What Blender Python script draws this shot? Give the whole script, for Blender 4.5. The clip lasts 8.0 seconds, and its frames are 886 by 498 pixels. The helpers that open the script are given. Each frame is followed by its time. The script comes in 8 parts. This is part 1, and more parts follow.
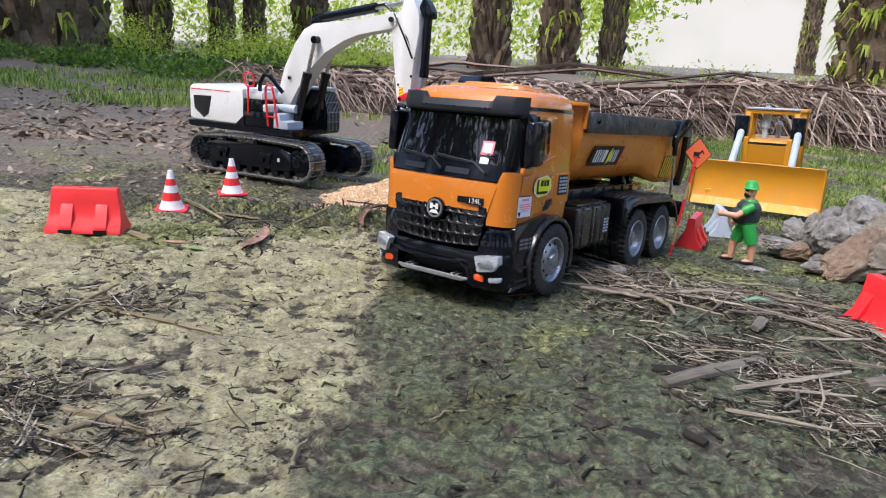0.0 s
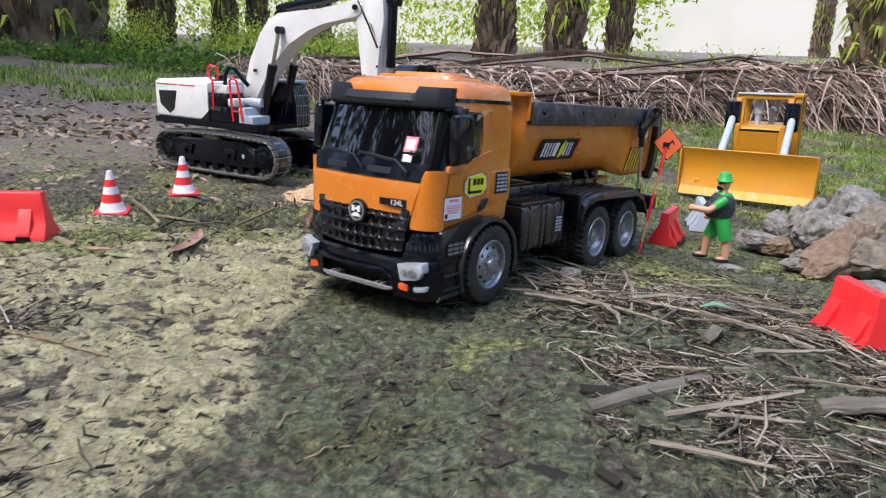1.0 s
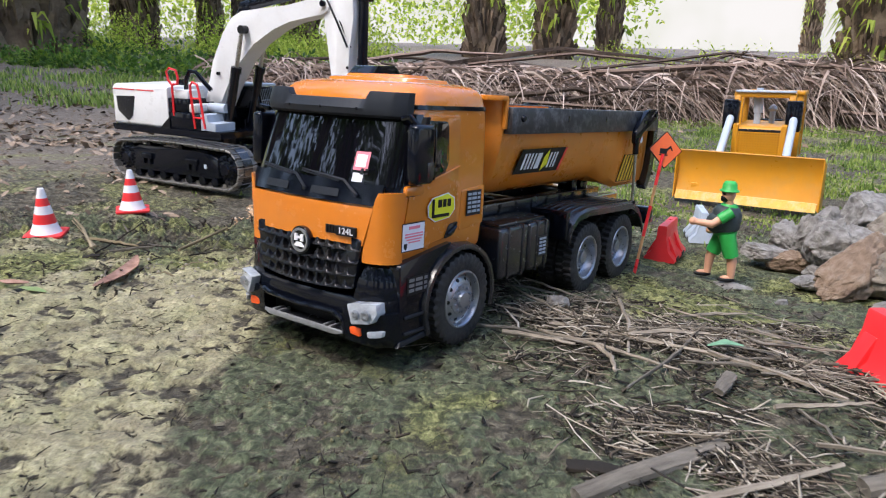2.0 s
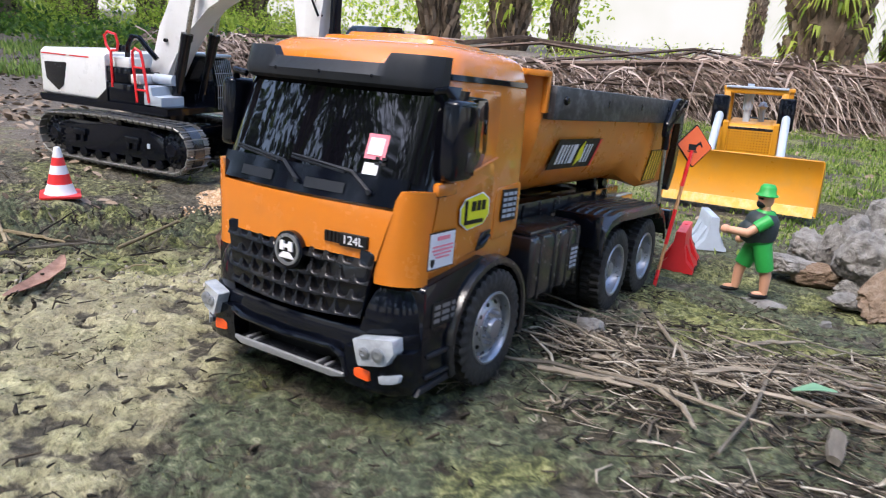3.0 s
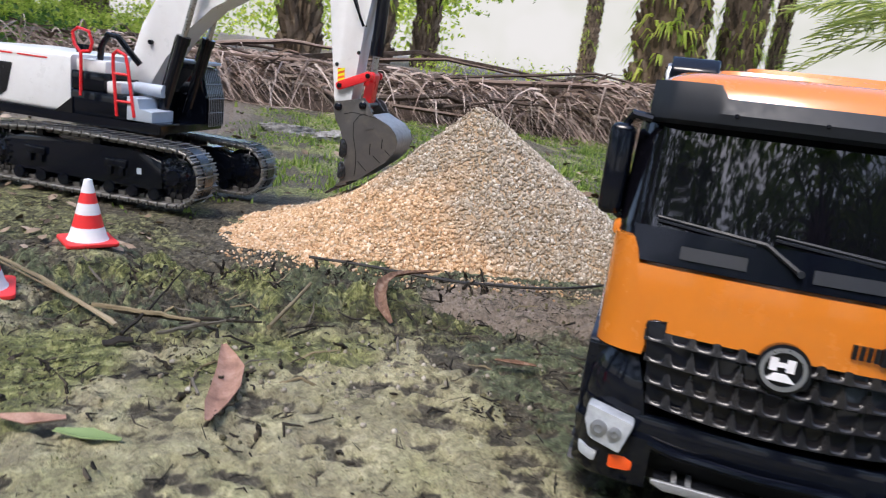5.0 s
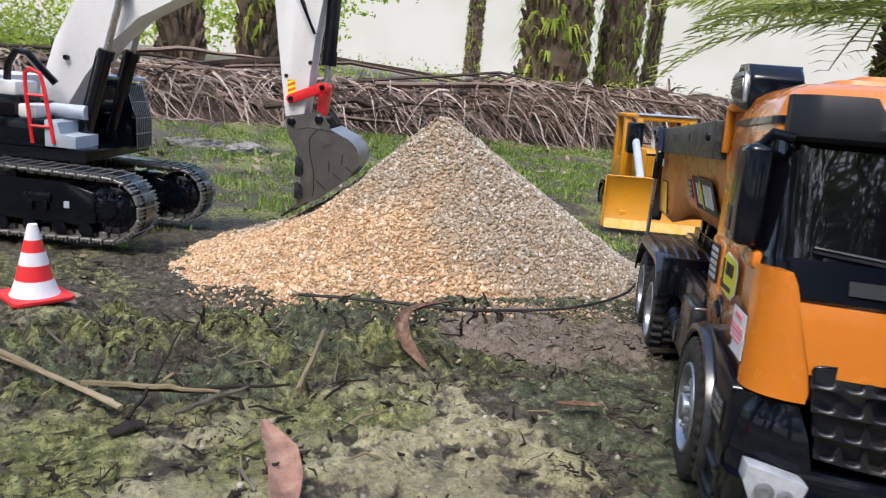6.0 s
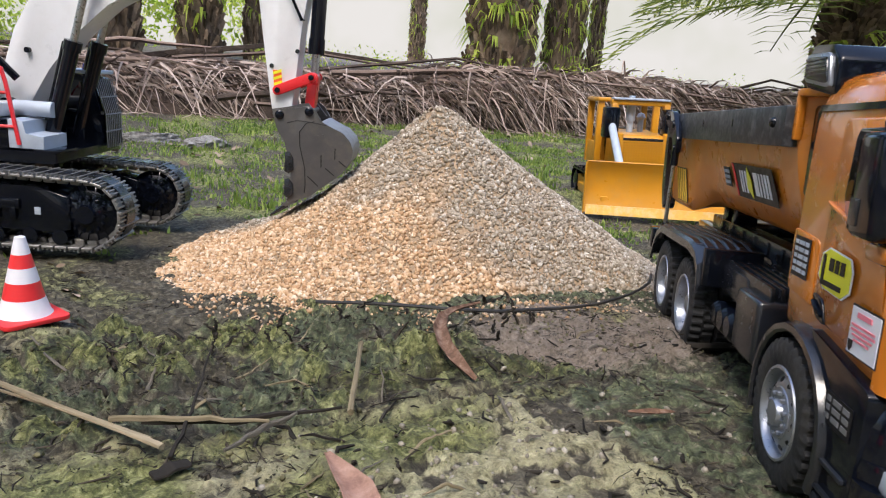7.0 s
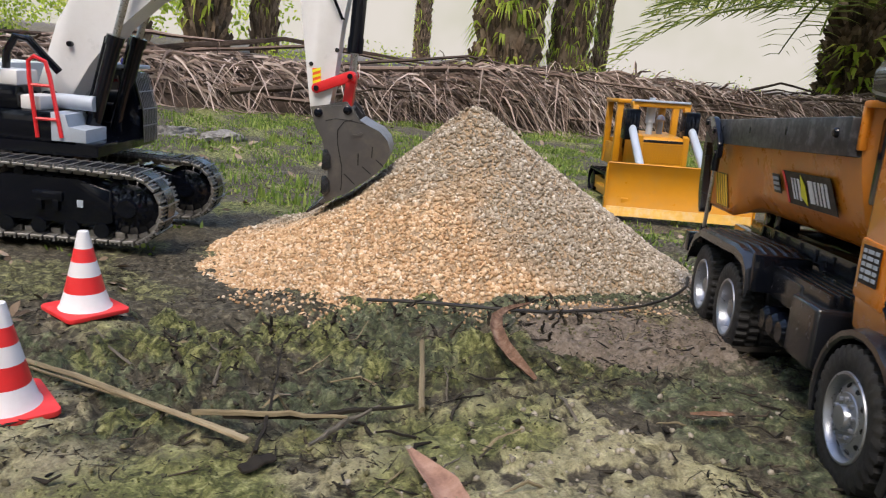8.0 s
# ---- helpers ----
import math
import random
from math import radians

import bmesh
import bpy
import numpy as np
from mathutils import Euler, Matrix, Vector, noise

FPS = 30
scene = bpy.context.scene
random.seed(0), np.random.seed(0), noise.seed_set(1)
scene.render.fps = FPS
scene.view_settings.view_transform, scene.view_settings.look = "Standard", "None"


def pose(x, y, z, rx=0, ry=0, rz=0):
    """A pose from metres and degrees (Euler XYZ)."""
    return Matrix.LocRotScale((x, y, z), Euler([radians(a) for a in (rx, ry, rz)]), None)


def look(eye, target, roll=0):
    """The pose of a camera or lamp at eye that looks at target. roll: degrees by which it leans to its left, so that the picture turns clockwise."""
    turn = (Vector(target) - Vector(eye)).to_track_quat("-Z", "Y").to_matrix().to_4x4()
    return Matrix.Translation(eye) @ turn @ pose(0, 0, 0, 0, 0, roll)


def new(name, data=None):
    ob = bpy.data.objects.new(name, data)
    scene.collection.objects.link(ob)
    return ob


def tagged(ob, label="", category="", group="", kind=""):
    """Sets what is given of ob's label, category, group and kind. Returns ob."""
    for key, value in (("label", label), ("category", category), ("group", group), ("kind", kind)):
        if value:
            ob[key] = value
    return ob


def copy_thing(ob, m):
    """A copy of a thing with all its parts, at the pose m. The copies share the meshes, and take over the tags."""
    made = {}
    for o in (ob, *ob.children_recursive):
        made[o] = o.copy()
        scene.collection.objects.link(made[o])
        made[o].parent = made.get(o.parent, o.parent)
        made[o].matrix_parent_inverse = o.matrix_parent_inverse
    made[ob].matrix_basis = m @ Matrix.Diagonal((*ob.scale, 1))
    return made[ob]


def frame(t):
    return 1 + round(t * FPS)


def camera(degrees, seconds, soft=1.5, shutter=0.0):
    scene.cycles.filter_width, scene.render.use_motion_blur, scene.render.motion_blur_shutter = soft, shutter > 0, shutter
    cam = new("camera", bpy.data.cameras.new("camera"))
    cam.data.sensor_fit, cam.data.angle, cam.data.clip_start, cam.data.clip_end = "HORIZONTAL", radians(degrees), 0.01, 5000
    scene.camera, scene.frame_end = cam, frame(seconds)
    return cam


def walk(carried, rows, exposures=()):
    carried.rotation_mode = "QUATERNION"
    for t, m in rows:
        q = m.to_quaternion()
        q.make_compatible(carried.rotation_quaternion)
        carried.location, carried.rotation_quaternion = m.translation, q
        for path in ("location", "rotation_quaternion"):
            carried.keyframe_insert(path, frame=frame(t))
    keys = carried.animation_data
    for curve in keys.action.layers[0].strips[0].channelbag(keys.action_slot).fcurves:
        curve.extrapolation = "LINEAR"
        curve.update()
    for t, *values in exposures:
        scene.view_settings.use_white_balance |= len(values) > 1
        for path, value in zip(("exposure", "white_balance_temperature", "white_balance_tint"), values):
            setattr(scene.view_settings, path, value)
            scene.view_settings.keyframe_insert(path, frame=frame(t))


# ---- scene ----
cam = camera(63.1, 8.0, soft=1.1, shutter=0.4)
METRES, EYE, TILT, LEAN, TURN = 1.17, 0.30, 0.0, 0.0, 0.0
ROWS = [
    (0.0, 0.0, 0.0, 0.0, 0.8, -14.84, -3.02),
    (0.5, 0.0426, 0.0245, -0.0002, 1.81, -15.4, -2.68),
    (1.0, 0.0878, 0.0691, 0.0019, 1.67, -15.66, -1.98),
    (1.5, 0.1149, 0.1197, 0.0066, 1.74, -15.37, -1.12),
    (3.0, 0.0534, 0.3267, -0.0239, -2.96, -16.35, -3.92),
    (3.5, -0.0273, 0.3769, -0.0295, -5.9, -14.69, -5.53),
    (4.0, -0.1327, 0.4156, -0.0414, -8.69, -13.56, -5.88),
    (4.5, -0.1994, 0.4617, -0.042, -11.3, -14.7, -6.71),
    (6.0, -0.3272, 0.6058, -0.0436, -24.25, -13.4, -5.18),
    (6.5, -0.3489, 0.6423, -0.045, -26.96, -13.98, -4.03),
    (7.0, -0.3689, 0.6713, -0.0482, -28.64, -14.05, -4.2),
    (7.5, -0.3875, 0.6784, -0.0456, -28.83, -14.42, -5.01),
    (8.0, -0.4106, 0.6854, -0.0465, -28.39, -14.34, -5.18),
]
walk(cam, [(t, pose(0, 0, EYE, TILT, LEAN, TURN) @ pose(METRES * x, METRES * y, METRES * z, 90 + pitch, roll, yaw)) for t, x, y, z, yaw, pitch, roll in ROWS],
     [(0.0, 1.60, 6280, 14), (2.5, 1.73, 6280, 14), (3.5, 1.80, 6230, 14), (4.5, 1.59, 6220, 14), (6.0, 1.50, 6320, 13), (7.5, 1.42, 6480, 13), (8.0, 1.31, 6800, 13)])

# ---- light: bright hazy sky behind the palms, a veiled sun high to the left ----
SUN_AZ, SUN_EL = -130.0, 58.0          # degrees east of +y, and above the horizon
world = bpy.data.worlds.new("sky")
scene.world = world
world.use_nodes = True
wn = world.node_tree.nodes
wn.clear()
sky = wn.new("ShaderNodeTexSky")
sky.sky_type = "NISHITA"
sky.sun_disc = False
sky.sun_elevation = radians(SUN_EL)
sky.sun_rotation = radians(SUN_AZ)
sky.air_density, sky.dust_density, sky.ozone_density = 1.0, 2.0, 1.0
bg = wn.new("ShaderNodeBackground")
bg.inputs["Strength"].default_value = 0.15
wout = wn.new("ShaderNodeOutputWorld")
world.node_tree.links.new(sky.outputs[0], bg.inputs[0])
world.node_tree.links.new(bg.outputs[0], wout.inputs[0])
sun_data = bpy.data.lights.new("sun", "SUN")
sun_data.energy, sun_data.angle, sun_data.color = 1.05, radians(20), (1.0, 0.93, 0.82)
sun = new("sun", sun_data)
az, el = radians(SUN_AZ), radians(SUN_EL)
sun.matrix_world = look((0, 0, 8), (-math.sin(az) * math.cos(el), -math.cos(az) * math.cos(el), 8 - math.sin(el)))


# ---- materials ----
def nodes_of(name):
    m = bpy.data.materials.new(name)
    m.use_nodes = True
    nt = m.node_tree
    return m, nt, nt.nodes["Principled BSDF"]


def ramp(nt, src, stops):
    r = nt.nodes.new("ShaderNodeValToRGB")
    while len(r.color_ramp.elements) < len(stops):
        r.color_ramp.elements.new(0.5)
    for e, (p, c) in zip(r.color_ramp.elements, stops):
        e.position = p
        e.color = (*c, 1) if len(c) == 3 else c
    nt.links.new(src, r.inputs[0])
    return r.outputs[0]


def noise_tex(nt, scale, detail=4.0, rough=0.6, vec=None, dist=0.0):
    n = nt.nodes.new("ShaderNodeTexNoise")
    n.inputs["Scale"].default_value, n.inputs["Detail"].default_value = scale, detail
    n.inputs["Roughness"].default_value, n.inputs["Distortion"].default_value = rough, dist
    if vec is None:
        vec = nt.nodes.new("ShaderNodeTexCoord").outputs["Object"]
    nt.links.new(vec, n.inputs["Vector"])
    return n.outputs["Fac"]


def mixc(nt, fac, a, b, blend="MIX"):
    m = nt.nodes.new("ShaderNodeMix")
    m.data_type, m.blend_type = "RGBA", blend
    for sock, v in ((m.inputs[0], fac), (m.inputs[6], a), (m.inputs[7], b)):
        if isinstance(v, (int, float)):
            sock.default_value = v
        elif isinstance(v, tuple):
            sock.default_value = (*v, 1)
        else:
            nt.links.new(v, sock)
    return m.outputs[2]


def bump(nt, bsdf, height, strength, dist):
    b = nt.nodes.new("ShaderNodeBump")
    b.inputs["Strength"].default_value, b.inputs["Distance"].default_value = strength, dist
    nt.links.new(height, b.inputs["Height"])
    nt.links.new(b.outputs[0], bsdf.inputs["Normal"])


def plain(name, col, rough=0.5, metal=0.0, vary=0.15, scale=60.0, grain=0.0, dust=0.0, coat=0.0, dust_col=(0.20, 0.17, 0.12), dust_scale=22.0):
    """Paint, plastic, metal: colour that wavers at two sizes, with dust patches and a fine relief."""
    m, nt, b = nodes_of(name)
    n1 = noise_tex(nt, scale, 3)
    n2 = noise_tex(nt, scale * 7, 4)
    lo, hi = tuple(c * (1 - vary) for c in col), tuple(min(1, c * (1 + vary)) for c in col)
    c = ramp(nt, n1, [(0.3, lo), (0.7, hi)])
    c = mixc(nt, n2, c, tuple(x * 0.93 for x in col))
    if dust > 0:
        d = ramp(nt, noise_tex(nt, dust_scale, 6, 0.7), [(0.48, (0, 0, 0)), (0.75, (dust, dust, dust))])
        c = mixc(nt, d, c, dust_col)
    nt.links.new(c, b.inputs["Base Color"])
    r = ramp(nt, noise_tex(nt, scale * 2.3, 5, 0.7), [(0.3, (rough * 0.75,) * 3), (0.75, (min(1, rough * 1.35),) * 3)])
    nt.links.new(r, b.inputs["Roughness"])
    b.inputs["Metallic"].default_value = metal
    b.inputs["Coat Weight"].default_value = coat
    if grain > 0:
        bump(nt, b, n2, 0.5, grain)
    return m


def organic(name, stops, scale, rough=0.85, relief=0.002, per_piece=0.0, fine=6.0, spec=0.3, stretch=None, patches=None):
    """Wood, straw, stone, leaf: a ramp over noise, finer noise for relief, and each loose piece a little different."""
    m, nt, b = nodes_of(name)
    vec = None
    if stretch:
        tc, mp = nt.nodes.new("ShaderNodeTexCoord"), nt.nodes.new("ShaderNodeMapping")
        mp.inputs["Scale"].default_value = stretch
        nt.links.new(tc.outputs["Object"], mp.inputs["Vector"])
        vec = mp.outputs[0]
    n1, n2 = noise_tex(nt, scale, 4, 0.65, vec), noise_tex(nt, scale * fine, 5, 0.7, vec)
    src = n1
    if per_piece > 0:
        g = nt.nodes.new("ShaderNodeNewGeometry")
        mm = nt.nodes.new("ShaderNodeMix")
        mm.inputs[0].default_value = per_piece
        nt.links.new(n1, mm.inputs[2])
        nt.links.new(g.outputs["Random Per Island"], mm.inputs[3])
        src = mm.outputs[0]
    c = ramp(nt, src, stops)
    c = mixc(nt, n2, c, (0.55, 0.52, 0.48), "MULTIPLY") if relief else c
    if patches:
        pp = nt.nodes.new("ShaderNodeNewGeometry").outputs["Position"]
        c = mixc(nt, 1.0, c, ramp(nt, noise_tex(nt, 5.5, 3, 0.6, pp), [(0.35, patches[0]), (0.62, patches[1])]), "MULTIPLY")
    nt.links.new(c, b.inputs["Base Color"])
    b.inputs["Roughness"].default_value = rough
    b.inputs["Specular IOR Level"].default_value = spec
    if relief:
        bump(nt, b, n2, 0.7, relief)
    return m


def leafy(name, stops, scale=8.0, through_light=0.5):
    """Thin leaves that let light through."""
    m, nt, b = nodes_of(name)
    g = nt.nodes.new("ShaderNodeNewGeometry")
    n = noise_tex(nt, scale, 3)
    mm = nt.nodes.new("ShaderNodeMix")
    mm.inputs[0].default_value = 0.6
    nt.links.new(n, mm.inputs[2])
    nt.links.new(g.outputs["Random Per Island"], mm.inputs[3])
    c = ramp(nt, mm.outputs[0], stops)
    nt.links.new(c, b.inputs["Base Color"])
    b.inputs["Roughness"].default_value = 0.55
    t = nt.nodes.new("ShaderNodeBsdfTranslucent")
    nt.links.new(c, t.inputs[0])
    mx = nt.nodes.new("ShaderNodeMixShader")
    mx.inputs[0].default_value = through_light
    nt.links.new(b.outputs[0], mx.inputs[1])
    nt.links.new(t.outputs[0], mx.inputs[2])
    nt.links.new(mx.outputs[0], nt.nodes["Material Output"].inputs[0])
    return m


ORANGE = plain("orange_paint", (0.62, 0.185, 0.011), 0.24, vary=0.05, scale=18, dust=0.15, coat=0.6, dust_col=(0.42, 0.20, 0.08))
BED_ORANGE = plain("dusty_orange_paint", (0.66, 0.215, 0.017), 0.30, vary=0.14, scale=14, dust=0.38, dust_col=(0.40, 0.21, 0.09), grain=0.0003)
BLACK = plain("black_plastic", (0.0030, 0.0042, 0.0085), 0.10, vary=0.2, scale=40, dust=0.03, dust_col=(0.08, 0.08, 0.08))
SATIN = plain("dark_grey_plastic", (0.012, 0.0135, 0.018), 0.23, vary=0.2, scale=40, dust=0.10, dust_col=(0.07, 0.07, 0.075))
MATTE = plain("matte_black_visor", (0.013, 0.016, 0.022), 0.45, vary=0.2, scale=60, dust=0.05, dust_col=(0.05, 0.05, 0.05))
RAILGREY = plain("scuffed_black_rail", (0.022, 0.023, 0.027), 0.4, vary=0.3, scale=60, dust=0.45, dust_col=(0.30, 0.30, 0.32), dust_scale=60)
RUBBER = plain("tyre_rubber", (0.011, 0.011, 0.012), 0.7, vary=0.25, scale=80, dust=0.30, grain=0.0005, dust_col=(0.11, 0.095, 0.07))
CHROME = plain("dull_silver", (0.35, 0.37, 0.41), 0.32, 0.75, vary=0.12, scale=90, dust=0.25, dust_col=(0.25, 0.24, 0.22))
GRILLE = plain("glossy_black_grille", (0.006, 0.006, 0.008), 0.22, vary=0.2, scale=60, dust=0.1)
LIPGREY = plain("scuffed_silver_lip", (0.30, 0.31, 0.33), 0.45, 0.5, vary=0.3, scale=120, dust=0.3)
BARGREY = plain("grey_painted_bar", (0.22, 0.22, 0.23), 0.4, 0.3, vary=0.15, scale=60)
STEEL = plain("bare_steel", (0.50, 0.50, 0.49), 0.3, 1.0, vary=0.15, scale=120)
DARKSTEEL = plain("worn_track_steel", (0.24, 0.235, 0.225), 0.42, 0.6, vary=0.4, scale=120, dust=0.4, dust_col=(0.15, 0.13, 0.10))
GLASS = plain("tinted_black_window", (0.003, 0.003, 0.005), 0.03, vary=0.2, scale=10)
MATTE.node_tree.nodes["Principled BSDF"].inputs["Specular IOR Level"].default_value = 0.3
for mat, gloss in ((BLACK, 0.34), (SATIN, 0.8), (GRILLE, 0.4)):
    mat.node_tree.nodes["Principled BSDF"].inputs["Specular IOR Level"].default_value = gloss
GLASS.node_tree.nodes["Principled BSDF"].inputs["Specular IOR Level"].default_value = 0.6
LAMP = plain("clear_lamp_glass", (0.40, 0.43, 0.47), 0.10, vary=0.35, scale=130, coat=0.6)
AMBER = plain("amber_lens", (0.85, 0.10, 0.012), 0.22, vary=0.1, scale=100, coat=0.5)
WHITE = plain("white_enamel", (0.74, 0.75, 0.76), 0.32, vary=0.04, scale=14, dust=0.22, coat=0.2, dust_col=(0.52, 0.50, 0.46))
PALEGREY = plain("pale_grey_plastic", (0.40, 0.46, 0.54), 0.4, vary=0.08, scale=30, dust=0.2)
RED = plain("red_enamel", (0.72, 0.022, 0.028), 0.3, vary=0.08, scale=30, coat=0.3)
REDPLASTIC = plain("red_moulded_plastic", (0.80, 0.030, 0.035), 0.38, vary=0.10, scale=25, dust=0.15, dust_col=(0.45, 0.12, 0.09))
REDDARK = plain("red_cone_plastic", (0.74, 0.030, 0.032), 0.42, vary=0.10, scale=40, dust=0.12, dust_col=(0.4, 0.14, 0.1))
CONEWHITE = plain("white_cone_band", (0.74, 0.74, 0.77), 0.45, vary=0.06, scale=40, dust=0.3, dust_col=(0.5, 0.45, 0.4))
BUCKET = plain("worn_grey_bucket", (0.098, 0.094, 0.093), 0.42, 0.35, vary=0.2, scale=30, dust=0.4, grain=0.0004, dust_col=(0.24, 0.2, 0.15))
YELLOW = plain("yellow_paint", (0.57, 0.248, 0.009), 0.34, vary=0.08, scale=16, dust=0.4, coat=0.2, dust_col=(0.40, 0.24, 0.07))
YELLOWBRIGHT = plain("yellow_sticker", (0.80, 0.78, 0.02), 0.4, vary=0.03)
HAZARDYELLOW = plain("faded_yellow_print", (0.72, 0.42, 0.02), 0.45, vary=0.08)
STICKERWHITE = plain("white_sticker", (0.78, 0.78, 0.82), 0.4, vary=0.05)
STICKERPINK = plain("pink_print", (0.80, 0.22, 0.28), 0.45, vary=0.05)
STICKERRED = plain("red_print", (0.75, 0.03, 0.03), 0.45, vary=0.05)
INK = plain("black_print", (0.010, 0.010, 0.011), 0.45, vary=0.1)
INK.node_tree.nodes["Principled BSDF"].inputs["Specular IOR Level"].default_value = 0.2
SIGNORANGE = plain("orange_sign_face", (0.82, 0.13, 0.022), 0.42, vary=0.08, scale=40, dust=0.2, dust_col=(0.5, 0.2, 0.1))
POLEWOOD = plain("bare_orange_wood", (0.50, 0.27, 0.12), 0.6, vary=0.15, scale=80)
SKIN = plain("figure_skin_paint", (0.62, 0.33, 0.21), 0.5, vary=0.06)
GREEN = plain("figure_green_paint", (0.022, 0.34, 0.060), 0.5, vary=0.12, scale=120)
VEST = plain("dark_vest_paint", (0.022, 0.034, 0.036), 0.6, vary=0.2, scale=120)
CONCRETE = organic("grey_rock", [(0.24, (0.07, 0.066, 0.06)), (0.42, (0.27, 0.26, 0.245)), (0.60, (0.42, 0.41, 0.39)), (0.75, (0.58, 0.575, 0.56))], 60, relief=0.012, fine=4.0)
TANROCK = organic("tan_rock", [(0.25, (0.15, 0.10, 0.07)), (0.5, (0.33, 0.24, 0.17)), (0.75, (0.46, 0.38, 0.30))], 60, relief=0.012, fine=4.0)
SANDROCK = organic("buff_sandstone", [(0.25, (0.12, 0.10, 0.075)), (0.5, (0.30, 0.26, 0.205)), (0.75, (0.50, 0.45, 0.37))], 60, relief=0.012, fine=4.0)
GREYWOOD = organic("weathered_wood", [(0.25, (0.065, 0.058, 0.046)), (0.5, (0.19, 0.172, 0.142)), (0.8, (0.36, 0.33, 0.285))], 60, relief=0.003, stretch=(0.16, 1, 1))
STRAW = organic("dry_straw", [(0.12, (0.022, 0.018, 0.013)), (0.36, (0.11, 0.090, 0.068)), (0.56, (0.31, 0.265, 0.20)), (0.78, (0.50, 0.455, 0.37)), (0.95, (0.68, 0.64, 0.55))], 35, relief=0.0004, per_piece=0.75)
DARKTWIG = organic("dark_wet_litter", [(0.2, (0.012, 0.010, 0.008)), (0.6, (0.036, 0.030, 0.022)), (0.95, (0.12, 0.098, 0.07))], 60, relief=0.0005, per_piece=0.7)
BAMBOO = organic("pale_dry_stalk", [(0.25, (0.10, 0.08, 0.045)), (0.5, (0.27, 0.225, 0.14)), (0.7, (0.38, 0.32, 0.21)), (0.9, (0.50, 0.44, 0.31))], 130, relief=0.0008, stretch=(0.08, 1, 1))
PALESTICK = organic("bleached_dry_stick", [(0.25, (0.12, 0.10, 0.075)), (0.5, (0.32, 0.28, 0.22)), (0.75, (0.52, 0.475, 0.39))], 110, relief=0.0010, stretch=(0.10, 1, 1))
BROWNLEAF = organic("dry_brown_leaf", [(0.25, (0.16, 0.085, 0.06)), (0.5, (0.36, 0.21, 0.155)), (0.8, (0.50, 0.34, 0.27))], 70, rough=0.6, relief=0.0005)
BARK = organic("reddish_bark", [(0.25, (0.07, 0.038, 0.024)), (0.5, (0.20, 0.115, 0.075)), (0.75, (0.40, 0.29, 0.22))], 110, relief=0.0010)
TRUNK = organic("palm_trunk_bark", [(0.25, (0.07, 0.05, 0.032)), (0.5, (0.23, 0.165, 0.11)), (0.75, (0.44, 0.33, 0.23))], 6, relief=0.05, per_piece=0.5)
DRYFROND = organic("dry_palm_frond", [(0.12, (0.08, 0.055, 0.043)), (0.4, (0.30, 0.22, 0.18)), (0.65, (0.50, 0.40, 0.35)), (0.92, (0.68, 0.58, 0.52))], 4, relief=0.003, per_piece=0.8)
FRONDCORE = organic("rotting_fronds", [(0.2, (0.035, 0.026, 0.02)), (0.6, (0.11, 0.08, 0.062)), (0.9, (0.2, 0.15, 0.12))], 7, relief=0.02)
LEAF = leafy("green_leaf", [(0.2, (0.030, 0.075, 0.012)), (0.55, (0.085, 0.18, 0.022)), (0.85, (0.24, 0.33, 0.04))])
# Lit copy of the leaf: backlight is put into its paler yellow-green.
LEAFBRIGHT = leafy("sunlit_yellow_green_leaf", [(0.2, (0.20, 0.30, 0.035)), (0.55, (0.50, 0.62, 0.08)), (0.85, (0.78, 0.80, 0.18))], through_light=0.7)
GRASS = leafy("grass_blade", [(0.15, (0.07, 0.12, 0.025)), (0.5, (0.20, 0.31, 0.055)), (0.85, (0.44, 0.50, 0.13))], scale=3, through_light=0.45)
LITTER = organic("dry_leaf_litter", [(0.1, (0.075, 0.052, 0.035)), (0.5, (0.25, 0.185, 0.130)), (0.8, (0.40, 0.315, 0.24)), (0.98, (0.52, 0.43, 0.35))], 18, relief=0.0005, per_piece=0.85)
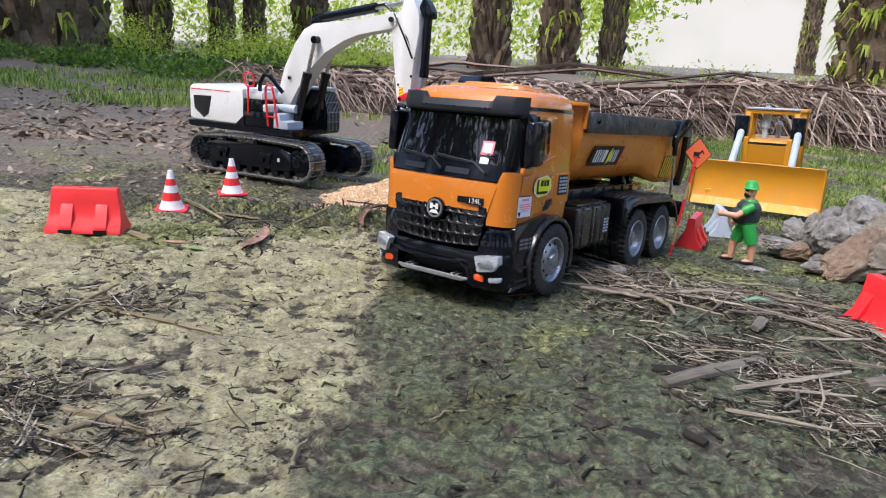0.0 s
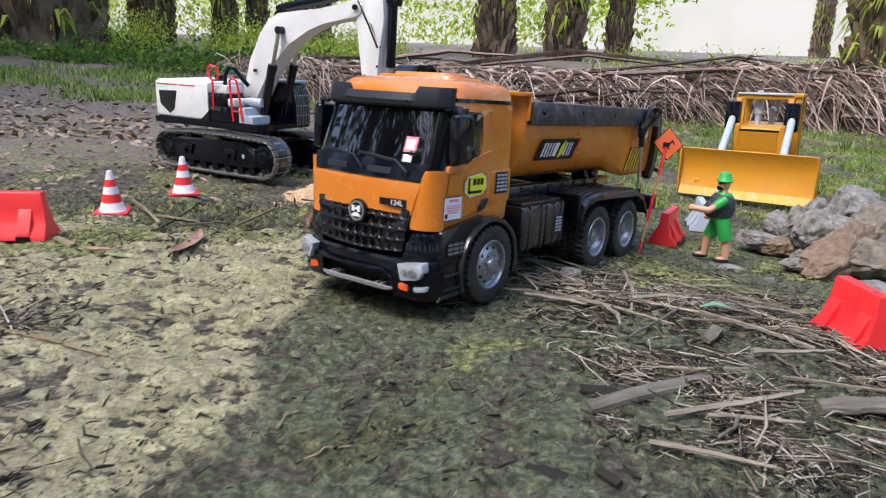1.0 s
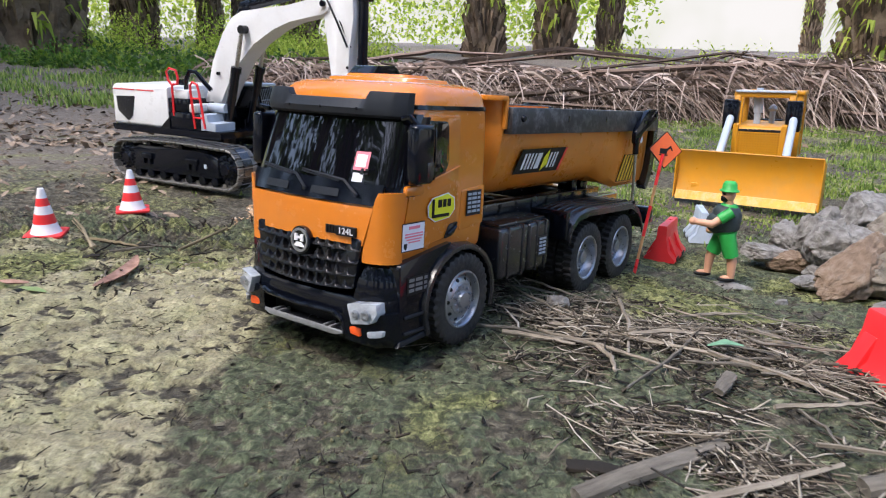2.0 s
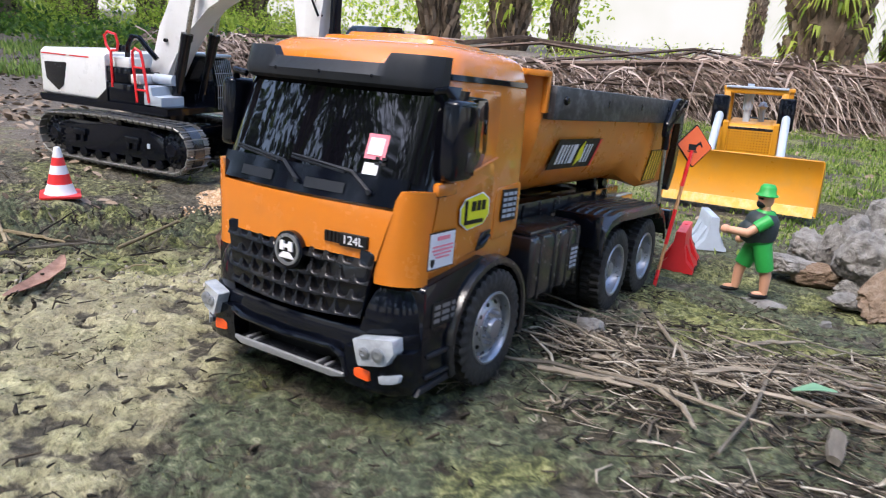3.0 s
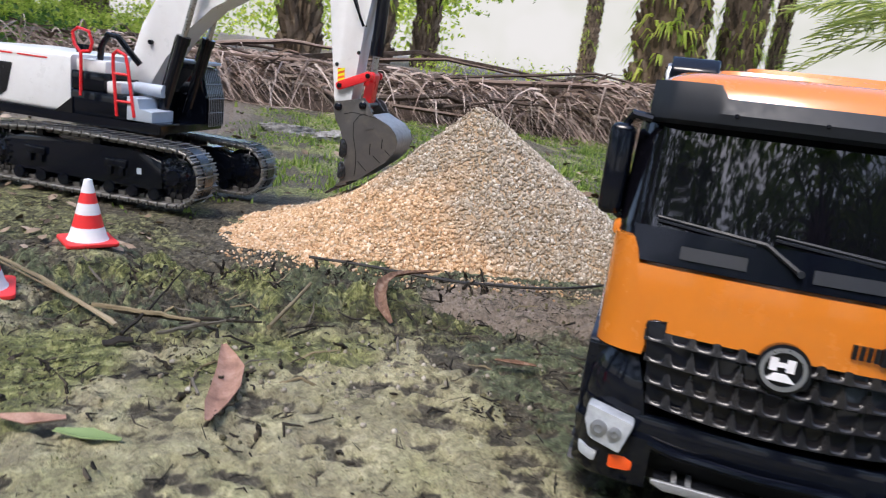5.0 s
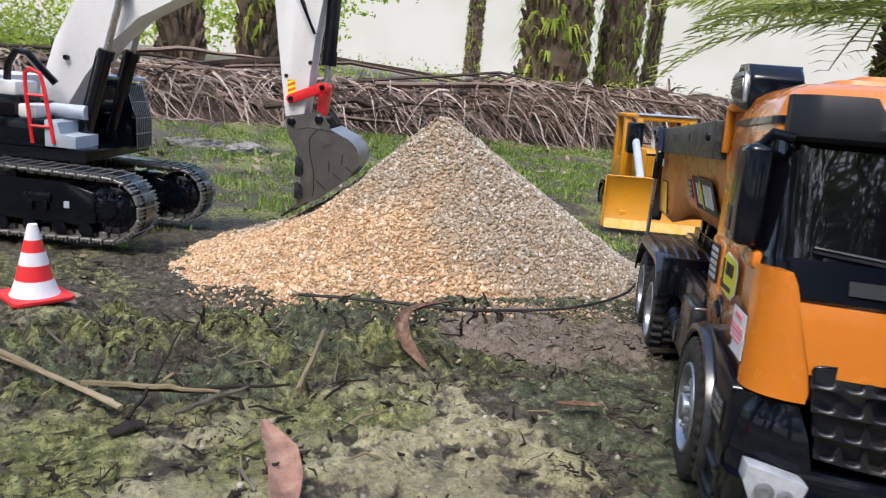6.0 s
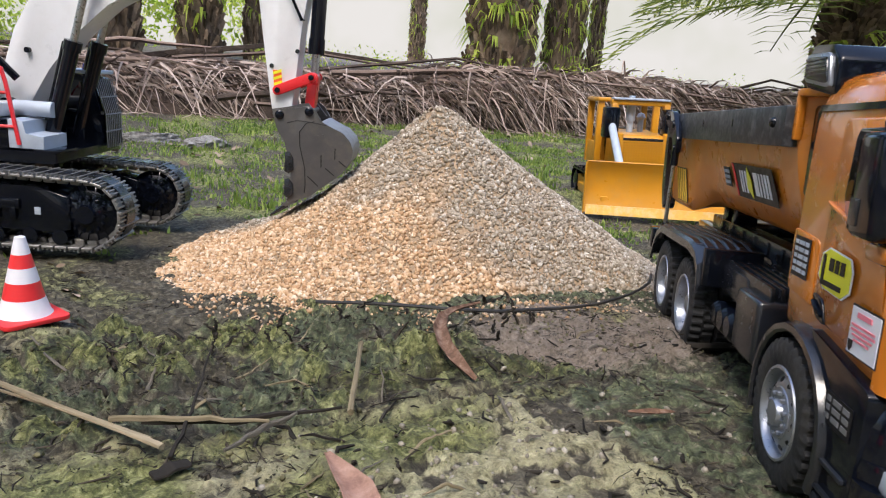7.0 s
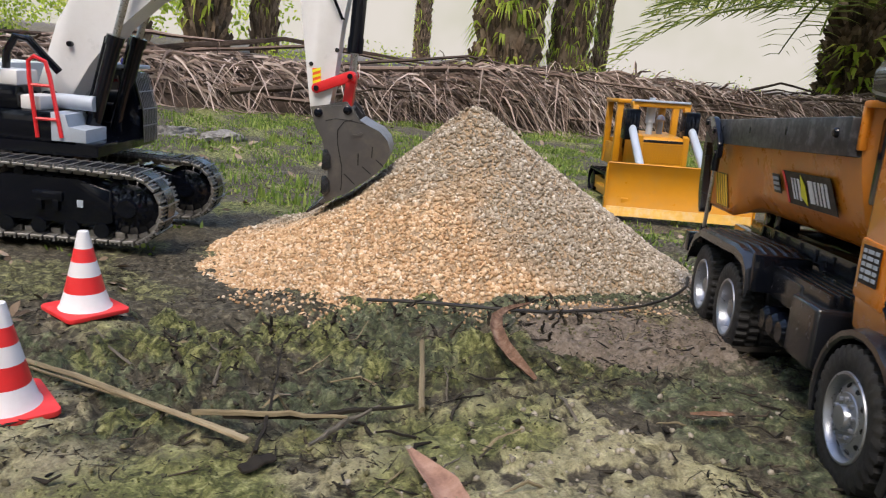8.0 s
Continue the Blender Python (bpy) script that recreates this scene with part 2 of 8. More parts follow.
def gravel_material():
    """Quartz gravel: warm tan on the lit left, grey painted in for the shaded right shoulder, each stone its own shade.
    """
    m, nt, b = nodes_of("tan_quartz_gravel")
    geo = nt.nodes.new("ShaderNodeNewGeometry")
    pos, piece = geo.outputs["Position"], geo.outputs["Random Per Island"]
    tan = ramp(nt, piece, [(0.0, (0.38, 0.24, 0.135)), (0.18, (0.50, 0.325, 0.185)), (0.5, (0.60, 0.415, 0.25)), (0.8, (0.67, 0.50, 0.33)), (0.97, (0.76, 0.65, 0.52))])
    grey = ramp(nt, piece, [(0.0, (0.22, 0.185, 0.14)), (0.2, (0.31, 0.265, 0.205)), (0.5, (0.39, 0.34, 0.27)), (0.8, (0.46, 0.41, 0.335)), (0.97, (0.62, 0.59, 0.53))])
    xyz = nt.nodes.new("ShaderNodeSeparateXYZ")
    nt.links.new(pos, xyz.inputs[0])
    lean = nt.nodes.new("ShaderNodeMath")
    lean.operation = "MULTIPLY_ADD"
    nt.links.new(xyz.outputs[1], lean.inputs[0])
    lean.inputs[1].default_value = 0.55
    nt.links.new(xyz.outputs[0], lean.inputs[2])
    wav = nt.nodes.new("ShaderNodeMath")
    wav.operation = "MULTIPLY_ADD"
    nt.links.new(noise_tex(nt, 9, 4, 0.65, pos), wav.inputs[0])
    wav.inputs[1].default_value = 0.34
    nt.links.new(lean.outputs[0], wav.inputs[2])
    # Greys the heap's right shoulder: its shade is put into the stone colour.
    shaded_side = nt.nodes.new("ShaderNodeMapRange")
    shaded_side.interpolation_type = "SMOOTHSTEP"
    shaded_side.inputs[1].default_value, shaded_side.inputs[2].default_value = 0.99, 1.12
    nt.links.new(wav.outputs[0], shaded_side.inputs[0])
    c = mixc(nt, shaded_side.outputs[0], tan, grey)
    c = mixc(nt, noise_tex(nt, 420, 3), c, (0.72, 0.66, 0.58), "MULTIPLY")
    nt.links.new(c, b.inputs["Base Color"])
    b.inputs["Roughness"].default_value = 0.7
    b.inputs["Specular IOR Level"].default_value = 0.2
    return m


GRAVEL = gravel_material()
GRAVELBED = organic("sand_between_stones", [(0.2, (0.30, 0.21, 0.13)), (0.5, (0.46, 0.34, 0.22)), (0.8, (0.56, 0.44, 0.30))], 260, relief=0.002)
MOSS = leafy("dark_moss", [(0.15, (0.025, 0.030, 0.010)), (0.5, (0.085, 0.096, 0.032)), (0.9, (0.24, 0.25, 0.09))], scale=20, through_light=0.2)
PEBBLE = organic("pale_pebble", [(0.1, (0.16, 0.14, 0.10)), (0.6, (0.36, 0.33, 0.27)), (0.95, (0.58, 0.55, 0.48))], 70, rough=0.6, relief=0.0004, per_piece=0.7)
CABLE = plain("black_cable", (0.016, 0.015, 0.014), 0.55, vary=0.2, dust=0.4, dust_col=(0.12, 0.1, 0.07))
DRIEDMUD = organic("dried_mud_clod", [(0.2, (0.05, 0.045, 0.028)), (0.55, (0.15, 0.14, 0.075)), (0.85, (0.30, 0.28, 0.15))], 60, relief=0.001, per_piece=0.4)


def ground_material():
    """Mud under a pale algae crust, moss and litter; where each lies is carried by the mesh."""
    m, nt, b = nodes_of("muddy_algae_ground")
    pos = nt.nodes.new("ShaderNodeNewGeometry").outputs["Position"]
    mid, fine = noise_tex(nt, 20, 6, 0.7, pos, 0.8), noise_tex(nt, 95, 7, 0.75, pos, 0.5)
    grit = noise_tex(nt, 330, 4, 0.7, pos)

    def math_node(op, *vals):
        n = nt.nodes.new("ShaderNodeMath")
        n.operation = op
        for s, v in zip(n.inputs, vals):
            if isinstance(v, (int, float)):
                s.default_value = v
            else:
                nt.links.new(v, s)
        return n.outputs[0]

    def layer(name, lo, hi, ragged=1.1):
        at = nt.nodes.new("ShaderNodeAttribute")
        at.attribute_name = name
        v = math_node("ADD", at.outputs["Fac"], math_node("MULTIPLY", math_node("SUBTRACT", fine, 0.5), ragged))
        r = nt.nodes.new("ShaderNodeMapRange")
        r.interpolation_type = "SMOOTHSTEP"
        r.inputs[1].default_value, r.inputs[2].default_value = lo, hi
        nt.links.new(v, r.inputs[0])
        return r.outputs[0]

    # Mottling follows the fine relief, so its pits also carry painted shade.
    mud = ramp(nt, fine, [(0.32, (0.014, 0.012, 0.009)), (0.5, (0.085, 0.075, 0.052)), (0.68, (0.26, 0.232, 0.165))])
    crust = ramp(nt, fine, [(0.32, (0.11, 0.098, 0.060)), (0.43, (0.42, 0.405, 0.215)), (0.56, (0.60, 0.565, 0.32)), (0.70, (0.75, 0.71, 0.46))])
    moss = ramp(nt, fine, [(0.30, (0.016, 0.018, 0.008)), (0.5, (0.085, 0.092, 0.034)), (0.70, (0.26, 0.265, 0.11))])
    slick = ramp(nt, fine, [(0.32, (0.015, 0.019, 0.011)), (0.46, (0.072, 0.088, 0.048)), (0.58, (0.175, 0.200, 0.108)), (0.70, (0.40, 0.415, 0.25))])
    bright = ramp(nt, fine, [(0.35, (0.014, 0.017, 0.006)), (0.47, (0.12, 0.134, 0.042)), (0.57, (0.30, 0.31, 0.12)), (0.69, (0.54, 0.53, 0.27))])
    brown = ramp(nt, fine, [(0.30, (0.085, 0.066, 0.050)), (0.5, (0.245, 0.20, 0.158)), (0.72, (0.36, 0.305, 0.25))])
    litter = ramp(nt, fine, [(0.3, (0.045, 0.036, 0.028)), (0.5, (0.17, 0.14, 0.110)), (0.72, (0.32, 0.275, 0.225))])
    crust = mixc(nt, ramp(nt, mid, [(0.35, (1, 1, 1)), (0.62, (0, 0, 0))]), crust, (0.25, 0.225, 0.135))
    crust = mixc(nt, ramp(nt, noise_tex(nt, 5.5, 4, 0.6, pos), [(0.42, (0, 0, 0)), (0.62, (0.26, 0.26, 0.26))]), crust, ramp(nt, fine, [(0.34, (0.16, 0.13, 0.095)), (0.48, (0.50, 0.43, 0.32)), (0.66, (0.72, 0.63, 0.50))]))
    c = mixc(nt, layer("crust", 0.25, 0.75), mud, crust)
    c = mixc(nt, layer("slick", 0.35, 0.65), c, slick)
    c = mixc(nt, layer("moss", 0.35, 0.65), c, moss)
    mott = ramp(nt, noise_tex(nt, 58, 7, 0.8, pos, 1.8), [(0.51, (0, 0, 0)), (0.60, (0.88, 0.88, 0.88))])
    mott = math_node("MULTIPLY", mott, math_node("SUBTRACT", 1.0, math_node("MULTIPLY", layer("crust", 0.35, 0.8), 0.5)))
    c = mixc(nt, mott, c, mud)
    c = mixc(nt, layer("brown", 0.35, 0.65), c, brown)
    c = mixc(nt, layer("litter", 0.35, 0.65), c, litter)
    c = mixc(nt, layer("bright", 0.30, 0.85), c, bright)
    c = mixc(nt, ramp(nt, grit, [(0.28, (0.55, 0.55, 0.55)), (0.55, (0, 0, 0))]), c, (0.035, 0.030, 0.021))
    nt.links.new(c, b.inputs["Base Color"])
    nt.links.new(ramp(nt, mid, [(0.3, (0.5,) * 3), (0.6, (0.9,) * 3)]), b.inputs["Roughness"])
    b.inputs["Specular IOR Level"].default_value = 0.3
    h = math_node("ADD", math_node("MULTIPLY", fine, 0.8), math_node("MULTIPLY", grit, 0.22))
    bump(nt, b, h, 1.0, 0.009)
    return m


GROUND = ground_material()


# ---- mesh helpers ----
def finish(bm, name, material, parent=None, label="", smooth=35):
    """Link a bmesh as one mesh object; faces smooth but for edges sharper than the angle."""
    bmesh.ops.remove_doubles(bm, verts=bm.verts, dist=1e-6)
    bmesh.ops.recalc_face_normals(bm, faces=bm.faces)
    lim = radians(smooth)
    for f in bm.faces:
        f.smooth = True
    for e in bm.edges:
        if len(e.link_faces) != 2 or e.calc_face_angle(0) > lim:
            e.smooth = False
    me = bpy.data.meshes.new(name)
    bm.to_mesh(me)
    bm.free()
    for m in (material if isinstance(material, (list, tuple)) else (material,)):
        me.materials.append(m)
    ob = new(name, me)
    if parent is not None:
        ob.parent = parent
    if label:
        tagged(ob, label)
    return ob


def part(name, bm, material, parent, label=""):
    return finish(bm, name, material, parent, label)


def base(name, m, label, category, group=""):
    e = new(name)
    e.empty_display_size = 0.02
    e.matrix_world = m
    return tagged(e, label, category, group)


def BM():
    return bmesh.new()


def bevel(bm, edges, r, seg=2):
    if r > 0 and edges:
        bmesh.ops.bevel(bm, geom=list(edges), offset=r, offset_type="OFFSET", segments=seg, profile=0.5, affect="EDGES", clamp_overlap=True)


def box(bm, x0, x1, y0, y1, z0, z1, r=0.0, seg=2, m=None):
    mm = Matrix.Translation(((x0 + x1) / 2, (y0 + y1) / 2, (z0 + z1) / 2)) @ Matrix.Diagonal((abs(x1 - x0), abs(y1 - y0), abs(z1 - z0), 1))
    if m is not None:
        mm = m @ mm
    g = bmesh.ops.create_cube(bm, size=1, matrix=mm)
    if r > 0:
        bevel(bm, {e for v in g["verts"] for e in v.link_edges}, r, seg)
    return bm


def prism(bm, pts, axis, a, b, r=0.0, seg=2):
    """A closed outline of 2D points drawn out along an axis (0 x: points are y,z; 1 y: x,z; 2 z: x,y)."""
    def at(p, d):
        return {0: (d, p[0], p[1]), 1: (p[0], d, p[1]), 2: (p[0], p[1], d)}[axis]
    lo, hi = [bm.verts.new(at(p, a)) for p in pts], [bm.verts.new(at(p, b)) for p in pts]
    n = len(pts)
    fs = [bm.faces.new(lo), bm.faces.new(hi)]
    for i in range(n):
        fs.append(bm.faces.new((lo[i], lo[(i + 1) % n], hi[(i + 1) % n], hi[i])))
    if r > 0:
        bevel(bm, {e for f in fs[:2] for e in f.edges}, r, seg)
    return bm


def turn_basis(d):
    d = Vector(d).normalized()
    u = d.cross(Vector((0, 0, 1)) if abs(d.z) < 0.9 else Vector((1, 0, 0))).normalized()
    return u, d.cross(u)


def tube(bm, pts, radii, n=8, cap=True):
    """A round bar along points."""
    pts = [Vector(p) for p in pts]
    radii = [radii] * len(pts) if isinstance(radii, (int, float)) else radii
    rings = []
    for i, (p, r) in enumerate(zip(pts, radii)):
        d = pts[min(i + 1, len(pts) - 1)] - pts[max(i - 1, 0)]
        u, w = turn_basis(d)
        if rings and i:
            u = (u0 - d.normalized() * u0.dot(d.normalized())).normalized()
            w = d.normalized().cross(u)
        u0 = u
        rings.append([bm.verts.new(p + (u * math.cos(2 * math.pi * k / n) + w * math.sin(2 * math.pi * k / n)) * r) for k in range(n)])
    for a, b in zip(rings, rings[1:]):
        for k in range(n):
            bm.faces.new((a[k], a[(k + 1) % n], b[(k + 1) % n], b[k]))
    if cap:
        bm.faces.new(rings[0])
        bm.faces.new(rings[-1])
    return bm


def lathe(bm, prof, m=None, n=32, close=False):
    """(radius, height) pairs turned about z; m moves the result."""
    m = m or Matrix()
    rings = []
    for r, h in prof:
        rings.append([bm.verts.new(m @ Vector((r * math.cos(2 * math.pi * k / n), r * math.sin(2 * math.pi * k / n), h))) for k in range(n)] if r > 1e-6 else [bm.verts.new(m @ Vector((0, 0, h)))])
    pairs = list(zip(rings, rings[1:])) + ([(rings[-1], rings[0])] if close else [])
    for a, b in pairs:
        for k in range(n):
            q = [a[k % len(a)], a[(k + 1) % len(a)], b[(k + 1) % len(b)], b[k % len(b)]]
            q = list(dict.fromkeys(q))
            if len(q) > 2:
                bm.faces.new(q)
    return bm


def loft(bm, rings, cap=True):
    rr = [[bm.verts.new(p) for p in r] for r in rings]
    n = len(rr[0])
    for a, b in zip(rr, rr[1:]):
        for k in range(n):
            bm.faces.new((a[k], a[(k + 1) % n], b[(k + 1) % n], b[k]))
    if cap:
        bm.faces.new(rr[0])
        bm.faces.new(rr[-1])
    return bm


def rounded(x0, x1, y0, y1, r, n=4):
    """Outline of a rounded rectangle."""
    out = []
    for cx, cy, a0 in ((x1 - r, y1 - r, 0), (x0 + r, y1 - r, 90), (x0 + r, y0 + r, 180), (x1 - r, y0 + r, 270)):
        for k in range(n + 1):
            a = radians(a0 + 90 * k / n)
            out.append((cx + r * math.cos(a), cy + r * math.sin(a)))
    return out


def smoothed(pts, r=0.25, n=3):
    """Rounds the corners of a closed outline."""
    out, k = [], len(pts)
    for i in range(k):
        p0, p1, p2 = (Vector(pts[(i + j) % k]) for j in (-1, 0, 1))
        a, b = p1 + (p0 - p1) * r, p1 + (p2 - p1) * r
        for j in range(n + 1):
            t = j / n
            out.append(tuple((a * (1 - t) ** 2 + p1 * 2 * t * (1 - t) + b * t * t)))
    return out


def raw_mesh(name, verts, faces, material, smooth=False):
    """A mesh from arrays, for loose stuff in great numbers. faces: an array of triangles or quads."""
    me = bpy.data.meshes.new(name)
    verts, faces = np.asarray(verts, dtype=np.float32), np.asarray(faces, dtype=np.int32)
    n, k = faces.shape
    me.vertices.add(len(verts))
    me.vertices.foreach_set("co", verts.ravel())
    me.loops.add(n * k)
    me.loops.foreach_set("vertex_index", faces.ravel())
    me.polygons.add(n)
    me.polygons.foreach_set("loop_start", np.arange(0, n * k, k, dtype=np.int32))
    me.polygons.foreach_set("use_smooth", np.full(n, smooth))
    me.update(calc_edges=True)
    me.validate()
    me.materials.append(material)
    return new(name, me)


def gather(template_v, template_f, mats):
    """Copies of one small template at many 3x4 placements, as arrays."""
    tv, tf = np.asarray(template_v, float), np.asarray(template_f, int)
    mats = np.asarray(mats, float)
    v = np.einsum("nij,kj->nki", mats[:, :, :3], tv) + mats[:, None, :, 3]
    f = tf[None] + (np.arange(len(mats)) * len(tv))[:, None, None]
    return v.reshape(-1, 3), f.reshape(-1, tf.shape[1])


def smoothstep(a, b, x):
    t = min(1, max(0, (x - a) / (b - a)))
    return t * t * (3 - 2 * t)


# ---- the lie of the land ----
def land(x, y):
    """Height of the bare ground, without its finest relief."""
    z = -0.042 * smoothstep(1.0, 1.5, y + 0.35 * x) - 0.045 * smoothstep(1.5, 2.6, y + 0.5 * x)
    z += 0.034 * math.exp(-((x - 0.03) / 0.30) ** 2 * 0.7 - ((y - 1.36) / 0.17) ** 2 * 0.7)
    z += 0.024 * math.exp(-((x + 0.452) / 0.075) ** 2 - ((y - 1.492) / 0.075) ** 2)
    z += 0.010 * math.exp(-((x + 0.18) / 0.16) ** 2 - ((y - 1.36) / 0.12) ** 2)
    d = math.hypot(x, y)
    z += 0.24 * smoothstep(4.5, 9.0, d) + 0.3 * smoothstep(12, 40, d)
    return z


def mound_at(x, y):
    """1 on the churned mossy bank before the gravel, 0 away from it."""
    edge = 0.06 * noise.noise((x * 5, y * 5, 30))
    cone = min(math.hypot(x + 0.452, y - 1.492), math.hypot(x + 0.508, y - 1.312))
    return smoothstep(0.03, 0.07, cone) * smoothstep(1.14, 1.26, y + 0.12 * x + edge) * (1 - smoothstep(1.50, 1.62, y + edge)) * smoothstep(-0.80, -0.50, x) * (1 - smoothstep(0.22, 0.42, x)) * (1 - 0.85 * smoothstep(-0.14, -0.02, x + edge) * smoothstep(1.24, 1.32, y))


def brown_at(x, y):
    """The smooth brown silt beside the truck."""
    return math.exp(-(((x - 0.05) / 0.155) ** 2 + ((y - 1.305) / 0.105) ** 2) ** 2)


def flakes(x, y):
    """The broken crust: high on its plates, low where it has lifted."""
    return 0.34 * noise.noise((x * 9, y * 9, 0.0)) + 0.62 * noise.noise((x * 24, y * 34, 7.0)) + 0.50 * noise.noise((x * 56, y * 80, 3.0)) + 0.30 * noise.noise((x * 105, y * 130, 6.0))


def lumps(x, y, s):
    """Rounded clods with clefts between, painted dark for shade by ground_layers: 1 on a clod's top, 0 in a cleft."""
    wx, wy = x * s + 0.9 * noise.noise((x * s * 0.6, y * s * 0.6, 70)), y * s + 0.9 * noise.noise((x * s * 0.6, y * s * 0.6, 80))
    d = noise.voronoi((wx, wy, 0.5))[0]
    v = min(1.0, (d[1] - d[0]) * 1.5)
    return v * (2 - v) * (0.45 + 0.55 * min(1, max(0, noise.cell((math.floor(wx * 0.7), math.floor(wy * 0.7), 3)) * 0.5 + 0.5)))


def relief(x, y):
    if abs(x) > 5 or y > 6 or y < -3:
        return 0.03 * noise.noise((x * 0.8, y * 0.8, 3.0)) + 0.008 * noise.noise((x * 4, y * 4, 1.0))
    m = mound_at(x, y) * (1 - 0.5 * brown_at(x, y))
    fl = flakes(x, y)
    h = 0.0048 * smoothstep(-0.14, 0.02, fl) + 0.0022 * noise.noise((x * 70, y * 70, 2.0)) + 0.0014 * noise.noise((x * 130, y * 130, 5.0))
    if m > 0.01:
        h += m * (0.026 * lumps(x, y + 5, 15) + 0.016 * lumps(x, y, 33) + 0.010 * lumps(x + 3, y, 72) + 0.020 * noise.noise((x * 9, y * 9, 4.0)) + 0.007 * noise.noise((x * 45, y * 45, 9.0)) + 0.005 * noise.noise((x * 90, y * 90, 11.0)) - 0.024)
    h += 0.006 * noise.noise((x * 4, y * 4, 15.0)) * (1 - m)
    return h - 0.003


def ground_at(x, y):
    return land(x, y) + relief(x, y)


def axis_steps(lo, hi, step, far):
    out = list(np.arange(lo, hi, step))
    s, a = step, hi
    while a < far:
        out.append(a)
        s *= 1.13
        a += s
    out.append(far)
    s, a, left = step, lo, []
    while a > -far:
        s *= 1.13
        a -= s
        left.append(max(a, -far))
    return np.array(left[::-1] + out)


def ground_layers(x, y):
    """How much crust, slick green mud, moss, brown silt, litter and bright moss lie at a place; paints shade into the
    bank's clefts too.
    """
    if abs(x) > 6 or y > 8 or y < -4:
        return 0, 0, 0.35, 0, 0.7, 0
    away = smoothstep(1.0, 1.9, math.hypot((x - 0.05) * 1.1, y - 1.0))
    if away >= 1 and y < 1.45:
        return 0, 0, 0.3, 0, 0.8, 0
    m, fl = mound_at(x, y), flakes(x, y)
    w = 0.10 * noise.noise((x * 4, y * 4, 40))
    # Slick green mud on the right, toned dark for the truck's soft shadow too.
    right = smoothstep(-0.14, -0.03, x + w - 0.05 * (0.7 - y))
    far = smoothstep(1.55 + 0.3 * (x < -0.2), 1.95 + 0.45 * (x < -0.2), y + w * 2)
    back = 1 - smoothstep(1.38, 1.52, y + w)
    crust = back * smoothstep(-0.44, 0.04, fl) * (1 - 0.92 * right) * (1 - m) * (1 - far)
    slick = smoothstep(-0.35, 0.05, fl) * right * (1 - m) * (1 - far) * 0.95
    if m > 0.01:
        # Green coat on clod tops only; clefts stay dark mud, standing in for shade.
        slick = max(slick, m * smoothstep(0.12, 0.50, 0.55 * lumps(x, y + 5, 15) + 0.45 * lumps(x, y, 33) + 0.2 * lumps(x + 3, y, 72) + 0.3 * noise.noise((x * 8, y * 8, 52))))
    patch = noise.noise((x * 6, y * 6, 50)) + 0.5 * noise.noise((x * 15, y * 15, 51))
    moss = max(0.62 * m * smoothstep(-0.1, 0.5, patch), right * smoothstep(0.2, 0.6, patch) * 0.55, (1 - right) * smoothstep(0.4, 0.8, patch) * 0.3) * (1 - far)
    brown = max(brown_at(x, y), 0.8 * math.exp(-(((x - 0.30) / 0.16) ** 2 + ((y - 1.12) / 0.10) ** 2) ** 2) * smoothstep(-0.2, 0.2, patch))
    turf = smoothstep(-0.75, -0.15, x - 0.10 * (y - 2) + w) * (1 - smoothstep(4.5, 5.2, y))
    litter = max(far * (1 - 0.93 * turf), away * (1 - far))
    brown *= 1 - 0.6 * smoothstep(0.15, 0.6, patch) * (1 - smoothstep(0.6, 1.0, brown))
    bright = smoothstep(-0.15, 0.35, patch) * max(math.exp(-(((x - 0.55) / 0.25) ** 2 + ((y - 1.17) / 0.22) ** 2) ** 2), 0.9 * math.exp(-(((x + 0.75) / 0.22) ** 2 + ((y - 1.85) / 0.16) ** 2)), 0.95 * far * turf)
    # On the bank, bright moss also keeps to clod tops, so clefts look shaded.
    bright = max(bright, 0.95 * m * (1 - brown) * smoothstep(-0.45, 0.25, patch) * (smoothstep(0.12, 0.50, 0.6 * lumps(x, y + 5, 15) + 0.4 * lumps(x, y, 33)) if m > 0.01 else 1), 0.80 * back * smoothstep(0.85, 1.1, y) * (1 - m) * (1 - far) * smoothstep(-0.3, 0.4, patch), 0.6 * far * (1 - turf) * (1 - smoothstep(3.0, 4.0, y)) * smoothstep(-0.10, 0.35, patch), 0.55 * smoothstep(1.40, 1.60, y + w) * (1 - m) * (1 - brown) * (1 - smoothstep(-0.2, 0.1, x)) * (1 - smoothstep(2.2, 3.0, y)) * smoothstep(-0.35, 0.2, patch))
    near = math.exp(-(((x + 0.36) / 0.26) ** 2 + ((y - 1.155) / 0.085) ** 2) ** 2)
    crust = max(crust, 0.9 * near * smoothstep(-0.4, 0.1, fl))
    moss *= 1 - 0.7 * near
    film = max(math.exp(-(((x - 0.22) / 0.15) ** 2 + ((y - 0.76) / 0.07) ** 2) ** 2), math.exp(-(((x - 0.56) / 0.14) ** 2 + ((y - 1.02) / 0.07) ** 2) ** 2), 0.9 * near)
    bright = max(bright, 0.95 * film * smoothstep(-0.5, 0.10, patch))
    return crust, slick, moss, brown, litter, bright


